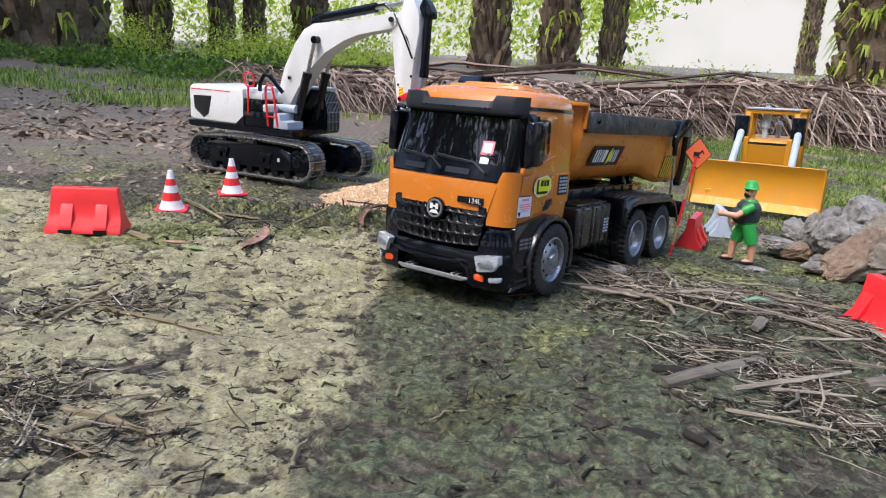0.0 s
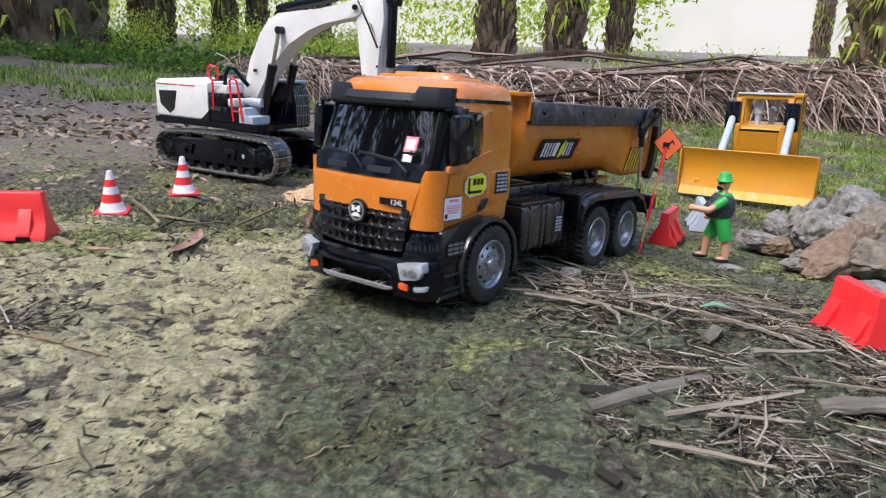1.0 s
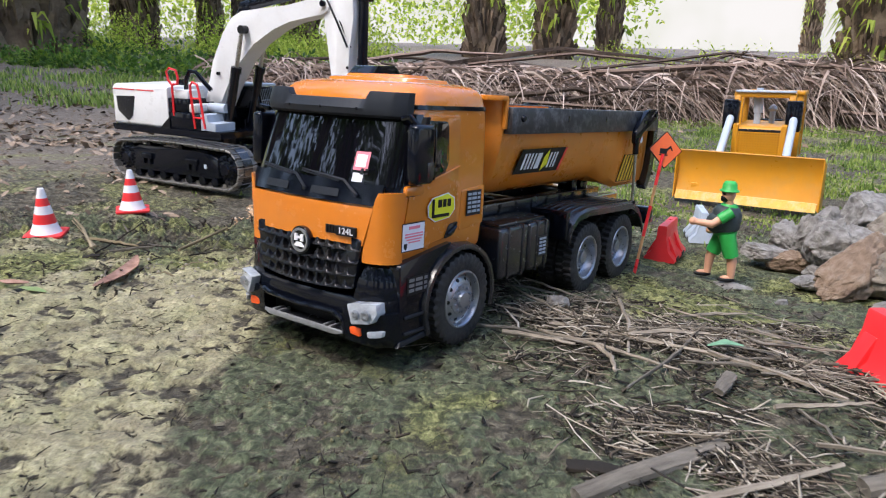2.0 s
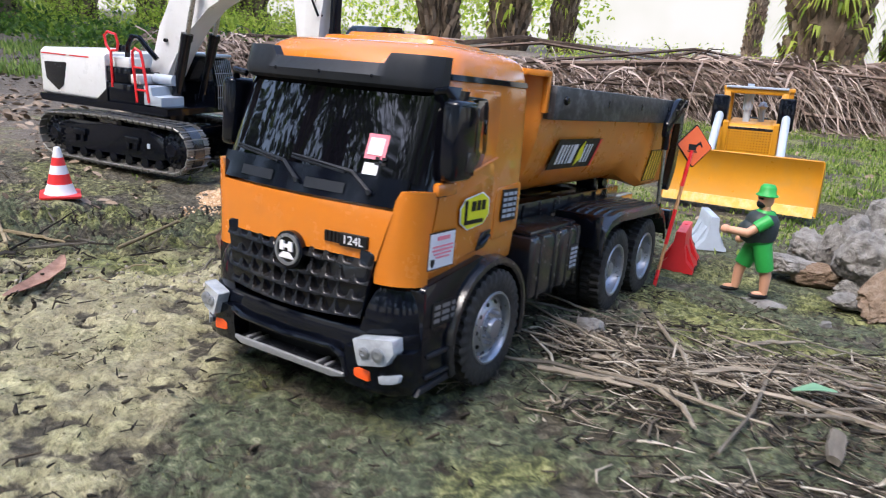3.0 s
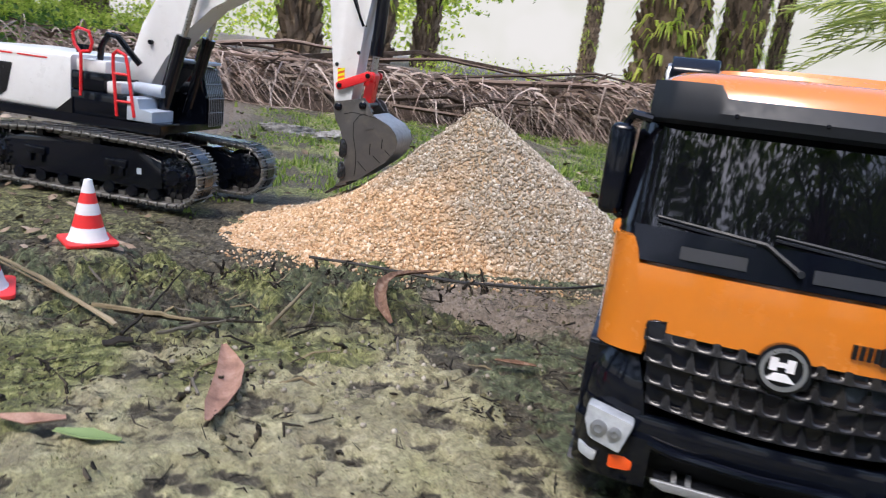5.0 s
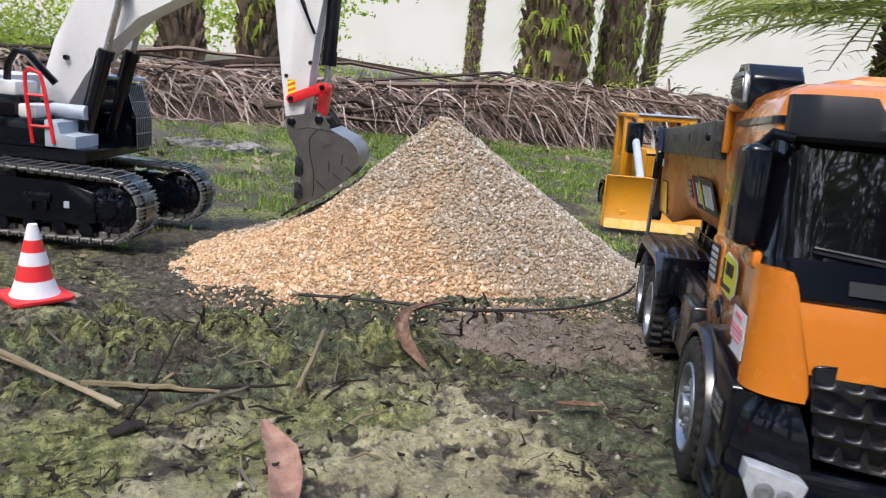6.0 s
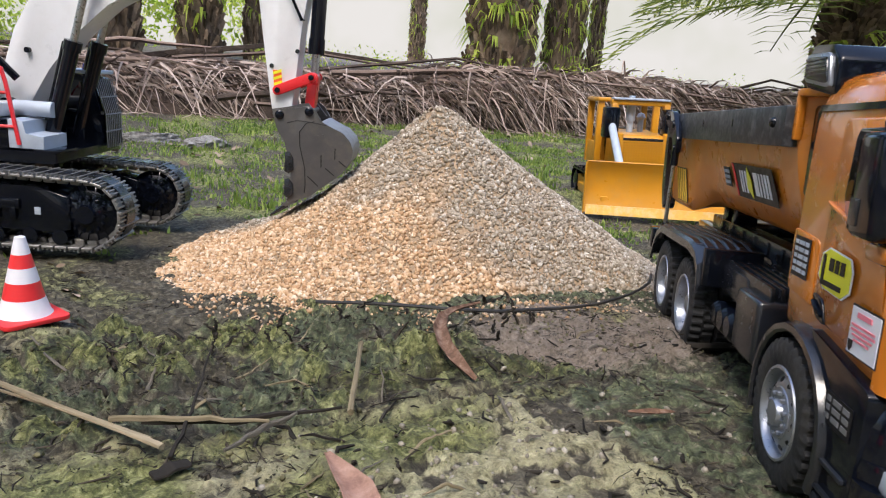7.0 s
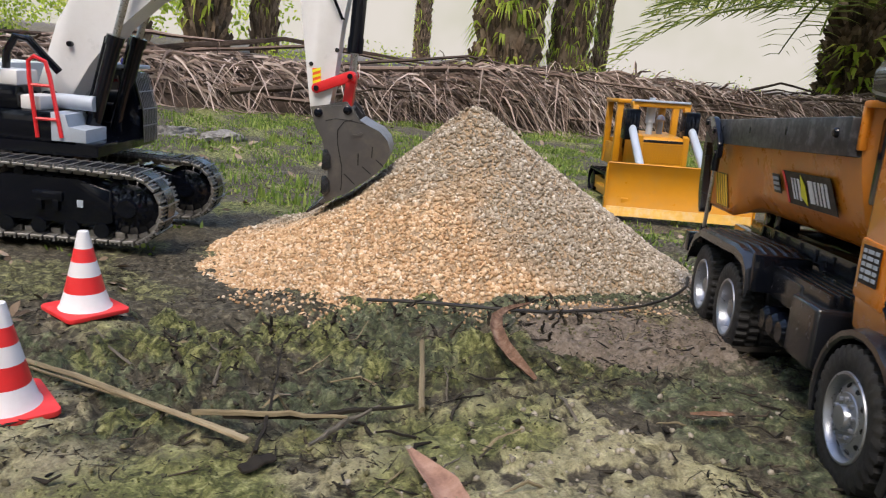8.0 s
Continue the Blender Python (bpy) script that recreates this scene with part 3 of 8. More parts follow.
def build_ground():
    xs, ys = axis_steps(-0.75, 0.95, 0.0038, 400.0), axis_steps(0.30, 1.75, 0.0040, 400.0)
    verts = [(x, y, ground_at(x, y)) for y in ys for x in xs]
    nx, ny = len(xs), len(ys)
    i = np.arange(nx * ny).reshape(ny, nx)
    faces = np.stack([i[:-1, :-1], i[:-1, 1:], i[1:, 1:], i[1:, :-1]], -1).reshape(-1, 4)
    ob = raw_mesh("ground", verts, faces, GROUND, True)
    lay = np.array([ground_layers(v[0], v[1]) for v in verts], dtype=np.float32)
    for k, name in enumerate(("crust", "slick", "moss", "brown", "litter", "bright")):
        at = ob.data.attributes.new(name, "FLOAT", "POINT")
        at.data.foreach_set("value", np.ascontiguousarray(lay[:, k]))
    return tagged(ob, "damp mud ground with pale algae film, moss and leaf litter", "ground", kind="structure")


build_ground()


# ---- heap of gravel ----
PEAK, PILE_H = (0.086, 1.752), 0.262


def pile_height(x, y):
    dx, dy = x - PEAK[0], y - PEAK[1]
    d, a = math.hypot(dx, dy), math.degrees(math.atan2(dy, dx))
    k = (0.385, 0.37, 0.34, 0.35, 0.400, 0.375, 0.350, 0.385)          # reach every 45 degrees, from +x round to the back
    a = a % 360
    i, t = int(a // 45), (a % 45) / 45
    t = t * t * (3 - 2 * t)
    reach = k[i % 8] * (1 - t) + k[(i + 1) % 8] * t
    reach *= 1 + 0.05 * noise.noise((math.cos(radians(a)) * 2, math.sin(radians(a)) * 2, 5))
    q = d / reach
    if q > 1.15:
        return -1.0
    h = PILE_H * max(0.0, 1 - math.sqrt(q * q + 0.010) ** 0.93) ** (1.06 + 0.72 * max(0, -math.cos(radians(a))) ** 1.3) if q < 1 else 0.0
    h -= 0.40 * max(0, q - 0.98)
    return -0.045 + h + 0.005 * noise.noise((x * 14, y * 14, 1)) + 0.003 * noise.noise((x * 32, y * 32, 1)) + 0.002 * noise.noise((x * 60, y * 60, 1)) * (q < 1)


def rock_template(sub, rough, seed):
    bm = BM()
    bmesh.ops.create_icosphere(bm, subdivisions=sub, radius=1)
    for v in bm.verts:
        v.co *= 1 + rough * noise.noise(v.co * 1.3 + Vector((seed * 3.1, seed, 0)))
    bm.verts.ensure_lookup_table()
    out = [tuple(v.co) for v in bm.verts], [[v.index for v in f.verts] for f in bm.faces]
    bm.free()
    return out


def loose_stones(name, places, material, label, category):
    """places: (x, y, z, size). Small stones, each turned and squashed its own way."""
    rng = random.Random(len(places))
    groups = [[], [], [], [], [], []]
    for x, y, z, s in places:
        m = Euler((rng.uniform(0, 6), rng.uniform(0, 6), rng.uniform(0, 6))).to_matrix() @ Matrix.Diagonal((s, s * rng.uniform(0.75, 1), s * rng.uniform(0.65, 0.95)))
        groups[rng.randrange(3) + (3 if s > 0.0031 else 0)].append([[*m[r], c] for r, c in zip(range(3), (x, y, z))])
    vs, fs, off = [], [], 0
    for k, g in enumerate(groups):
        if not g:
            continue
        v, f = gather(*rock_template(2 if k > 2 else 1, 0.42, k), g)
        vs.append(v), fs.append(f + off)
        off += len(v)
    return tagged(raw_mesh(name, np.concatenate(vs), np.concatenate(fs), material, True), label, category, kind="stuff")


def build_pile():
    rng = random.Random(5)
    xs, ys = np.arange(-0.46, 0.56, 0.009), np.arange(1.3, 2.15, 0.009)
    verts = [(x, y, pile_height(x, y) - 0.002) for y in ys for x in xs]
    nx, ny = len(xs), len(ys)
    i = np.arange(nx * ny).reshape(ny, nx)
    faces = np.stack([i[:-1, :-1], i[:-1, 1:], i[1:, 1:], i[1:, :-1]], -1).reshape(-1, 4)
    z = np.array([v[2] for v in verts])
    faces = faces[(z[faces] > -0.9).all(1)]
    heap = tagged(raw_mesh("gravel_heap", verts, faces, GRAVELBED, True), "pointed heap of pale tan gravel on the mud", "gravel heap")
    places = []
    while len(places) < 38000:
        a, d = rng.uniform(0, 2 * math.pi), 0.47 * math.sqrt(rng.random())
        if math.sin(a) > 0.55 and rng.random() < 0.55:      # the side turned away needs fewer
            continue
        x, y = PEAK[0] + d * math.cos(a), PEAK[1] + d * math.sin(a)
        h = pile_height(x, y)
        if h < ground_at(x, y) - 0.003:
            continue
        s = rng.choice((0.0011, 0.0014, 0.0017, 0.0020, 0.0023, 0.0027, 0.0034)) * rng.uniform(0.8, 1.25)
        places.append((x, y, h - s * 0.25, s))
    # the skirt, scattered thinner outside
    for _ in range(1500):
        a, d = rng.uniform(math.pi * 1.10, math.pi * 2.05), rng.gauss(0.375, 0.024)
        x, y = PEAK[0] + d * math.cos(a), PEAK[1] + d * math.sin(a)
        s = rng.choice((0.0010, 0.0014, 0.002, 0.0026))
        places.append((x, y, max(ground_at(x, y), pile_height(x, y)) + s * 0.2, s))
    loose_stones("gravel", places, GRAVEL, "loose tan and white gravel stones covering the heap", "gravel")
    return heap


build_pile()


# ---- dump truck: x to its left, y to its back, z up; the emblem stands over the origin ----
def truck_frame():
    h, p, r = radians(54.3), radians(3.8), radians(0.8)
    back = Vector((math.cos(h) * math.cos(p), math.sin(h) * math.cos(p), -math.sin(p)))
    left = Vector((math.sin(h) * math.cos(r), -math.cos(h) * math.cos(r), math.sin(r)))
    left = (left - back * left.dot(back)).normalized()
    up = left.cross(back)
    o = Vector((-0.008, 0.893, 0.115)) - up * 0.115
    return Matrix(((left.x, back.x, up.x, o.x), (left.y, back.y, up.y, o.y), (left.z, back.z, up.z, o.z), (0, 0, 0, 1)))


def plan_ring(w, f, b, rc, bow, z, n=5, rb=0.008):
    """Cab outline at one height: bowed front, round front corners, flat sides and back."""
    pts = [(x, f + bow * (x / w) ** 2) for x in np.linspace(-w + rc, w - rc, 13)]
    ye = pts[-1][1]
    right = [(w - rc + rc * math.sin(radians(90 * k / n)), ye + rc - rc * math.cos(radians(90 * k / n))) for k in range(1, n + 1)]
    pts += right
    pts += [(w - rb + rb * math.cos(radians(90 * k / 3)), b - rb + rb * math.sin(radians(90 * k / 3))) for k in range(4)]
    pts += [(-w + rb - rb * math.sin(radians(90 * k / 3)), b - rb + rb * math.cos(radians(90 * k / 3))) for k in range(4)]
    pts += [(-x, y) for x, y in right[::-1]]
    return [(x, y, z) for x, y in pts]


def letters(body, size, depth):
    cu = bpy.data.curves.new("letters", "FONT")
    cu.body, cu.size, cu.extrude, cu.align_x, cu.align_y = body, size, depth, "CENTER", "CENTER"
    tmp = new("letters", cu)
    bpy.context.view_layer.update()
    me = bpy.data.meshes.new_from_object(tmp.evaluated_get(bpy.context.evaluated_depsgraph_get()))
    bm = BM()
    bm.from_mesh(me)
    bpy.data.objects.remove(tmp)
    bpy.data.meshes.remove(me)
    return bm


def sticker(parent, name, side, pts, material, label, lift=0.0, thick=0.0005):
    """A flat sticker on a cab or bed side; points are (y, z)."""
    bm = BM()
    x = side * (0.0985 + lift)
    prism(bm, pts, 0, x, x + side * thick)
    return part(name, bm, material, parent, label)


def rect(y0, y1, z0, z1, skew=0.0):
    return [(y0, z0), (y1, z0), (y1 + skew, z1), (y0 + skew, z1)]


def build_truck():
    T = base("dump_truck", truck_frame(), "orange toy dump truck with black trim, parked on the mud", "toy truck")
    # cab shell
    bm = BM()
    loft(bm, [plan_ring(*a) for a in (
        (0.092, 0.010, 0.163, 0.020, 0.010, 0.104), (0.0955, 0.004, 0.163, 0.022, 0.011, 0.110), (0.097, 0.002, 0.163, 0.022, 0.011, 0.130),
        (0.097, 0.004, 0.163, 0.022, 0.011, 0.158), (0.0968, 0.009, 0.163, 0.022, 0.011, 0.178), (0.095, 0.028, 0.163, 0.022, 0.012, 0.240),
        (0.093, 0.031, 0.163, 0.022, 0.012, 0.250), (0.0905, 0.034, 0.162, 0.022, 0.012, 0.2585), (0.087, 0.040, 0.160, 0.022, 0.012, 0.265),
        (0.080, 0.050, 0.155, 0.022, 0.010, 0.2695), (0.066, 0.066, 0.146, 0.020, 0.008, 0.2715))])
    part("cab", bm, ORANGE, T, "glossy orange cab shell")
    bm = BM()
    loft(bm, [plan_ring(*a) for a in ((0.060, 0.072, 0.145, 0.012, 0.006, 0.2705), (0.058, 0.074, 0.143, 0.012, 0.006, 0.2745), (0.052, 0.080, 0.138, 0.01, 0.004, 0.2755))])
    loft(bm, [plan_ring(*a) for a in ((0.044, 0.086, 0.132, 0.010, 0.003, 0.275), (0.042, 0.088, 0.130, 0.010, 0.003, 0.2785))])
    part("roof_panel", bm, ORANGE, T)
    # band under the roof edge
    bm = BM()
    loft(bm, [plan_ring(*a) for a in ((0.0952, 0.030, 0.1635, 0.022, 0.012, 0.2465), (0.0945, 0.0305, 0.1637, 0.022, 0.012, 0.2505))])
    part("roof_seam", bm, BLACK, T, "black seam under the roof")

    # windscreen, bowed like the cab's front, wrapping round the corners
    def front_y(x, z, lift):
        t = (z - 0.178) / 0.062
        w, f = 0.0968 * (1 - t) + 0.095 * t, 0.009 * (1 - t) + 0.028 * t
        y = f + 0.0115 * (min(abs(x), 0.074) / w) ** 2
        if abs(x) > w - 0.022:
            s = min(1.0, (abs(x) - (w - 0.022)) / 0.022)
            y += 0.022 * (1 - math.sqrt(max(0, 1 - s * s)))
        return y - lift
    def skin(xs, zs, lift, thick):
        bm = BM()
        g = [[bm.verts.new((x * (1 + lift / 0.097), front_y(x, z, lift), z)) for x in xs] for z in zs]
        for a, b in zip(g, g[1:]):
            for k in range(len(xs) - 1):
                bm.faces.new((a[k], a[k + 1], b[k + 1], b[k]))
        bmesh.ops.recalc_face_normals(bm, faces=bm.faces)
        bmesh.ops.solidify(bm, geom=bm.faces, thickness=thick)
        return bm
    xs = [-0.0945, -0.092, -0.088, -0.083] + list(np.linspace(-0.077, 0.077, 21)) + [0.083, 0.088, 0.092, 0.0945]
    part("windscreen", skin(xs, np.linspace(0.176, 0.242, 9), 0.0015, -0.001), GLASS, T, "tinted glossy windscreen")
    for s in (-1, 1):
        bm = BM()
        rows = []
        for z in np.linspace(0.168, 0.240, 9):
            t = (z - 0.178) / 0.062
            w, f = 0.0968 * (1 - t) + 0.095 * t, 0.009 * (1 - t) + 0.028 * t
            ye = f + 0.0115 * ((w - 0.022) / w) ** 2
            ring = [(w - 0.022 + 0.0244 * math.sin(radians(a)), ye + 0.022 - 0.0244 * math.cos(radians(a))) for a in range(24, 91, 11)]
            ring += [(w + 0.0024, ye + 0.027)]
            rows.append([bm.verts.new((s * x, y, z)) for x, y in ring])
        for a, b in zip(rows, rows[1:]):
            for k in range(len(a) - 1):
                bm.faces.new((a[k], a[k + 1], b[k + 1], b[k]))
        bmesh.ops.recalc_face_normals(bm, faces=bm.faces)
        bmesh.ops.solidify(bm, geom=bm.faces, thickness=0.0014)
        part("windscreen_pillar", bm, BLACK, T, "glossy black corner pillar")
    part("cowl", skin(list(np.linspace(-0.083, 0.083, 21)), np.linspace(0.159, 0.178, 5), 0.004, -0.003), BLACK, T, "black cowl under the windscreen")
    for x in (-0.040, 0.022):
        part("cowl_slot", skin(list(np.linspace(x - 0.016, x + 0.016, 7)), [0.1640, 0.1675, 0.1710], 0.0076, -0.0006), MATTE, T)
        bm = BM()
        a = Vector((x + 0.040, front_y(x + 0.04, 0.168, 0.0095), 0.168))
        b = Vector((x + 0.022, front_y(x + 0.022, 0.180, 0.0085), 0.1795))
        c = Vector((x - 0.036, front_y(x - 0.036, 0.186, 0.0055), 0.1845))
        tube(bm, [a, b, c], [0.0016, 0.0014, 0.0008], 6)
        tube(bm, [b + (c - b) * 0.1 + Vector((0, -0.001, -0.002)), c + Vector((0, -0.001, -0.002))], 0.0009, 5)
        lathe(bm, [(0.0, 0.0), (0.0019, 0.0), (0.0019, 0.002), (0.0, 0.002)], Matrix.Translation(a) @ pose(0, 0, 0, 90), 12)
        part("wiper", bm, MATTE, T)
    # sun visor with raised ends
    bm = BM()
    rings = []
    for x in list(np.linspace(-0.092, 0.092, 41)):
        top = 0.2535 + 0.0075 * smoothstep(0.050, 0.056, abs(x))
        y0 = front_y(min(abs(x), 0.084), 0.24, 0.0)
        yb, yt = y0 - 0.013 + 0.009 * smoothstep(0.082, 0.092, abs(x)), y0 - 0.009 + 0.007 * smoothstep(0.082, 0.092, abs(x))
        rings.append([(x, yb, 0.2395), (x, yb - 0.0012, 0.2450), (x, yt, top), (x, yt + 0.008, top), (x, y0 + 0.004, 0.2395), (x, yb + 0.004, 0.2370)])
    loft(bm, rings)
    visor = part("sun_visor", bm, MATTE, T, "dark grey plastic sun visor")
    for x in (-0.045, 0.0, 0.045):
        bm = BM()
        lathe(bm, [(0, 0), (0.0013, 0), (0.0013, 0.001), (0, 0.0012)], pose(x, front_y(x, 0.24, 0.0135), 0.2445, 90), 10)
        part("visor_bolt", bm, BLACK, visor)
    # orange corner deflectors
    for s in (-1, 1):
        bm = BM()
        rings = []
        for z, xi in ((0.106, 0.071), (0.112, 0.070), (0.130, 0.0735), (0.150, 0.079), (0.166, 0.083), (0.172, 0.086)):
            r = []
            for k in range(8):
                t = k / 7
                x = xi + (0.0992 - xi) * math.sin(t * math.pi / 2)
                y = -0.0025 + 0.006 * (xi / 0.097) + 0.0235 * (1 - math.cos(t * math.pi / 2)) + 0.12 * max(0, z - 0.158)
                r.append((s * x, y, z))
            r += [(s * (0.097 - 0.003), r[-1][1], z), (s * (xi + 0.003), r[0][1] + 0.014, z)]
            rings.append(r)
        loft(bm, rings)
        bevel(bm, [e for e in bm.edges if e.calc_face_angle(0) > 0.6], 0.0012)
        part("corner_deflector", bm, ORANGE, T)
    # front flap above the grille
    bm = BM()
    g = []
    for z in (0.122, 0.130, 0.140, 0.150, 0.1575):
        w = 0.0715 + (z - 0.122) * 0.28
        g.append([(x * w, 0.0015 + 0.0105 * (x * w / 0.097) ** 2 - 0.004 + 0.10 * max(0, z - 0.147), z) for x in np.linspace(-1, 1, 17)])
    vv = [[bm.verts.new(p) for p in r] for r in g]
    for a, b in zip(vv, vv[1:]):
        for k in range(16):
            bm.faces.new((a[k], a[k + 1], b[k + 1], b[k]))
    bmesh.ops.recalc_face_normals(bm, faces=bm.faces)
    bmesh.ops.solidify(bm, geom=bm.faces, thickness=-0.003)
    part("front_flap", bm, ORANGE, T)
    # grille: backing and four bars of hollow cells
    bm = BM()
    prism(bm, smoothed([(-0.072, 0.1285), (0.072, 0.1285), (0.063, 0.079), (0.0, 0.074), (-0.063, 0.079)], 0.08), 1, -0.0015, 0.012, 0.001)
    grille = part("grille", bm, BLACK, T, "black grille with rows of hollow cells")
    for row in range(4):
        z = 0.1220 - row * 0.0120
        w = 0.071 - row * 0.0022
        bm = BM()
        n = 11
        us = sorted({(k + q) / n for k in range(n) for q in (0.0, 0.08, 0.16, 0.24, 0.32, 0.5, 0.68, 0.76, 0.84, 0.92)} | {1.0})
        vs = (0.0, 0.12, 0.24, 0.40, 0.56, 0.70, 0.82, 0.92, 1.0)
        g = []
        for v in vs:
            line = []
            for u in us:
                x = -w + 2 * w * u
                cell = abs((u * n) % 1.0 - 0.5) * 2
                half = 0.84 - 0.46 * v                       # pockets narrow towards their foot
                deep = (1 - smoothstep(half - 0.10, half + 0.04, cell)) * smoothstep(0.02, 0.10, v) * (1 - smoothstep(0.74, 0.84, v))
                y = -0.0040 - 0.0042 * v + 0.012 * (x / 0.097) ** 2 + 0.0052 * deep
                line.append(bm.verts.new((x, y, z + 0.0050 - 0.0108 * v - 0.0035 * (1 - (x / w) ** 2) * (row / 3))))
            g.append(line)
        for a, b in zip(g, g[1:]):
            for k in range(len(us) - 1):
                bm.faces.new((a[k], a[k + 1], b[k + 1], b[k]))
        bmesh.ops.recalc_face_normals(bm, faces=bm.faces)
        bmesh.ops.solidify(bm, geom=bm.faces, thickness=0.0008)
        part("grille_bar", bm, GRILLE, grille)
    em = pose(0.001, -0.0100, 0.1180, 90)
    bm = BM()
    lathe(bm, [(0, 0), (0.0128, 0), (0.0135, 0.0012), (0.0135, 0.006), (0, 0.006)], em @ pose(0, 0, -0.006), 32)
    emblem = part("emblem", bm, BLACK, T, "round silver emblem")
    bm = BM()
    lathe(bm, [(0.0094, 0.0), (0.0116, 0.0), (0.0116, 0.0016), (0.0094, 0.0016)], em, 32, True)
    part("ring", bm, CHROME, emblem)
    bm = BM()
    for x0, x1, z0, z1 in ((-0.0062, -0.0022, -0.001, 0.0058), (0.0022, 0.0062, -0.001, 0.0058), (-0.0024, 0.0024, 0.0012, 0.0036)):
        box(bm, x0, x1, -0.0114, -0.0098, 0.1180 + z0, 0.1180 + z1)
    prism(bm, [(-0.0075, 0.1115), (0.0075, 0.1115), (0.003, 0.1157), (-0.003, 0.1157)], 1, -0.0114, -0.0098)
    part("emblem_shape", bm, STICKERWHITE, emblem)
    bm = letters("124L", 0.0085, 0.0004)
    bm.transform(pose(0.0555, -0.0052, 0.1335, 90, 0, 8))
    bx = BM()
    box(bx, -0.0108, 0.0108, -0.0008, 0.003, -0.0045, 0.0045, 0.0004, 1, pose(0.0555, -0.0042, 0.1335, 0, 0, 8))
    part("badge_plate", bx, INK, T)
    part("badge_letters", bm, STICKERWHITE, T, "white model number on the flap")
    bm = BM()
    for x in (0.031, 0.0345, 0.038, 0.0415):
        box(bm, x, x + 0.0024, -0.0062 + 0.4 * (x - 0.031) * 0.12, 0.0, 0.130, 0.1375)
    part("badge_bars", bm, INK, T)

    # bumper: two black steps round the front with an opening between
    bm = BM()
    loft(bm, [plan_ring(*a) for a in ((0.094, -0.003, 0.075, 0.026, 0.013, 0.050), (0.100, -0.0060, 0.075, 0.026, 0.013, 0.054), (0.1022, -0.0066, 0.075, 0.028, 0.014, 0.066), (0.1020, -0.0050, 0.075, 0.028, 0.014, 0.0715), (0.095, 0.006, 0.075, 0.026, 0.013, 0.0735))])
    bumper = part("bumper", bm, BLACK, T, "black moulded bumper")
    for s in (-1, 1):
        bm = BM()
        rings = []
        for z, xi, out, dy in ((0.066, 0.062, 0.1022, 0.0), (0.075, 0.0635, 0.1026, -0.0004), (0.088, 0.0665, 0.1022, 0.0006), (0.098, 0.070, 0.0995, 0.003), (0.1055, 0.0725, 0.0955, 0.007)):
            r = []
            for k in range(9):
                t = k / 8
                r.append((s * (xi + (out - xi) * math.sin(t * math.pi / 2)), -0.0045 + 0.012 * (xi / 0.097) ** 2 + dy + 0.032 * (1 - math.cos(t * math.pi / 2)), z))
            r += [(s * out, 0.075, z), (s * (out - 0.02), 0.075, z), (s * xi, 0.03, z)]
            rings.append(r)
        loft(bm, rings)
        part("bumper_wing", bm, BLACK, bumper)
    for s in (-1, 1):
        bm = BM()
        loft(bm, [[(s * x, y + dy, z) for x, y in ((0.056, -0.004), (0.075, -0.0035), (0.090, 0.001), (0.101, 0.014), (0.1025, 0.03), (0.099, 0.07), (0.060, 0.07))] for z, dy in ((0.0265, 0.006), (0.030, 0.001), (0.044, -0.002), (0.060, -0.003))])
        part("bumper_corner", bm, BLACK, bumper)
    bm = BM()
    box(bm, -0.060, 0.060, 0.010, 0.035, 0.030, 0.058, 0.002)
    part("air_inlet", bm, INK, bumper)
    bm = BM()
    tube(bm, [(-0.058, -0.005, 0.058), (-0.045, -0.008, 0.056), (0, -0.009, 0.0545), (0.045, -0.008, 0.056), (0.054, -0.006, 0.050), (0.058, -0.004, 0.036)], 0.0026, 8)
    part("bumper_bar", bm, BLACK, bumper)
    bm = BM()
    box(bm, -0.052, 0.056, -0.0060, 0.016, 0.0325, 0.0375, 0.0012)
    step = part("step_plate", bm, SATIN, T, "grey bumper step with silver lip")
    bm = BM()
    prism(bm, [(-0.053, 0.0360), (-0.046, 0.0330), (0.046, 0.0330), (0.057, 0.0360), (0.057, 0.0385), (-0.053, 0.0385)], 1, -0.0080, -0.0055, 0.0006)
    for x in (-0.042, -0.034, 0.030, 0.038):
        box(bm, x, x + 0.003, -0.007, 0.008, 0.037, 0.0400, 0.0006)
    part("lip", bm, LIPGREY, step)
    for s in (-1, 1):
        bm = BM()
        prism(bm, smoothed([(s * 0.0665, 0.0690), (s * 0.0945, 0.0720), (s * 0.0950, 0.062), (s * 0.0915, 0.0530), (s * 0.0725, 0.0500)], 0.10), 1, 0.0, 0.012, 0.0008)
        for v in bm.verts:
            v.co.y += -0.0130 + 0.016 * (max(0, abs(v.co.x) - 0.0635) / 0.037) ** 2.8
        lamp = part("headlight", bm, LAMP, T, "clear headlight glass")
        for x, r in ((0.0765, 0.0040), (0.086, 0.0050)):
            bm = BM()
            y = -0.0131 + 0.016 * ((x - 0.0635) / 0.037) ** 2.8
            lathe(bm, [(0, -0.0002), (r * 0.5, 0.0008), (r, 0.0002), (r, -0.001)], pose(s * x, y, 0.0605, 90), 16)
            part("reflector", bm, CHROME, lamp)
        bm = BM()
        prism(bm, smoothed([(s * 0.0635, 0.0470), (s * 0.0780, 0.0455), (s * 0.0780, 0.0375), (s * 0.0648, 0.0385)], 0.12), 1, -0.0058, 0.006, 0.0008)
        part("indicator", bm, AMBER, T, "orange indicator lens")
        bm = BM()
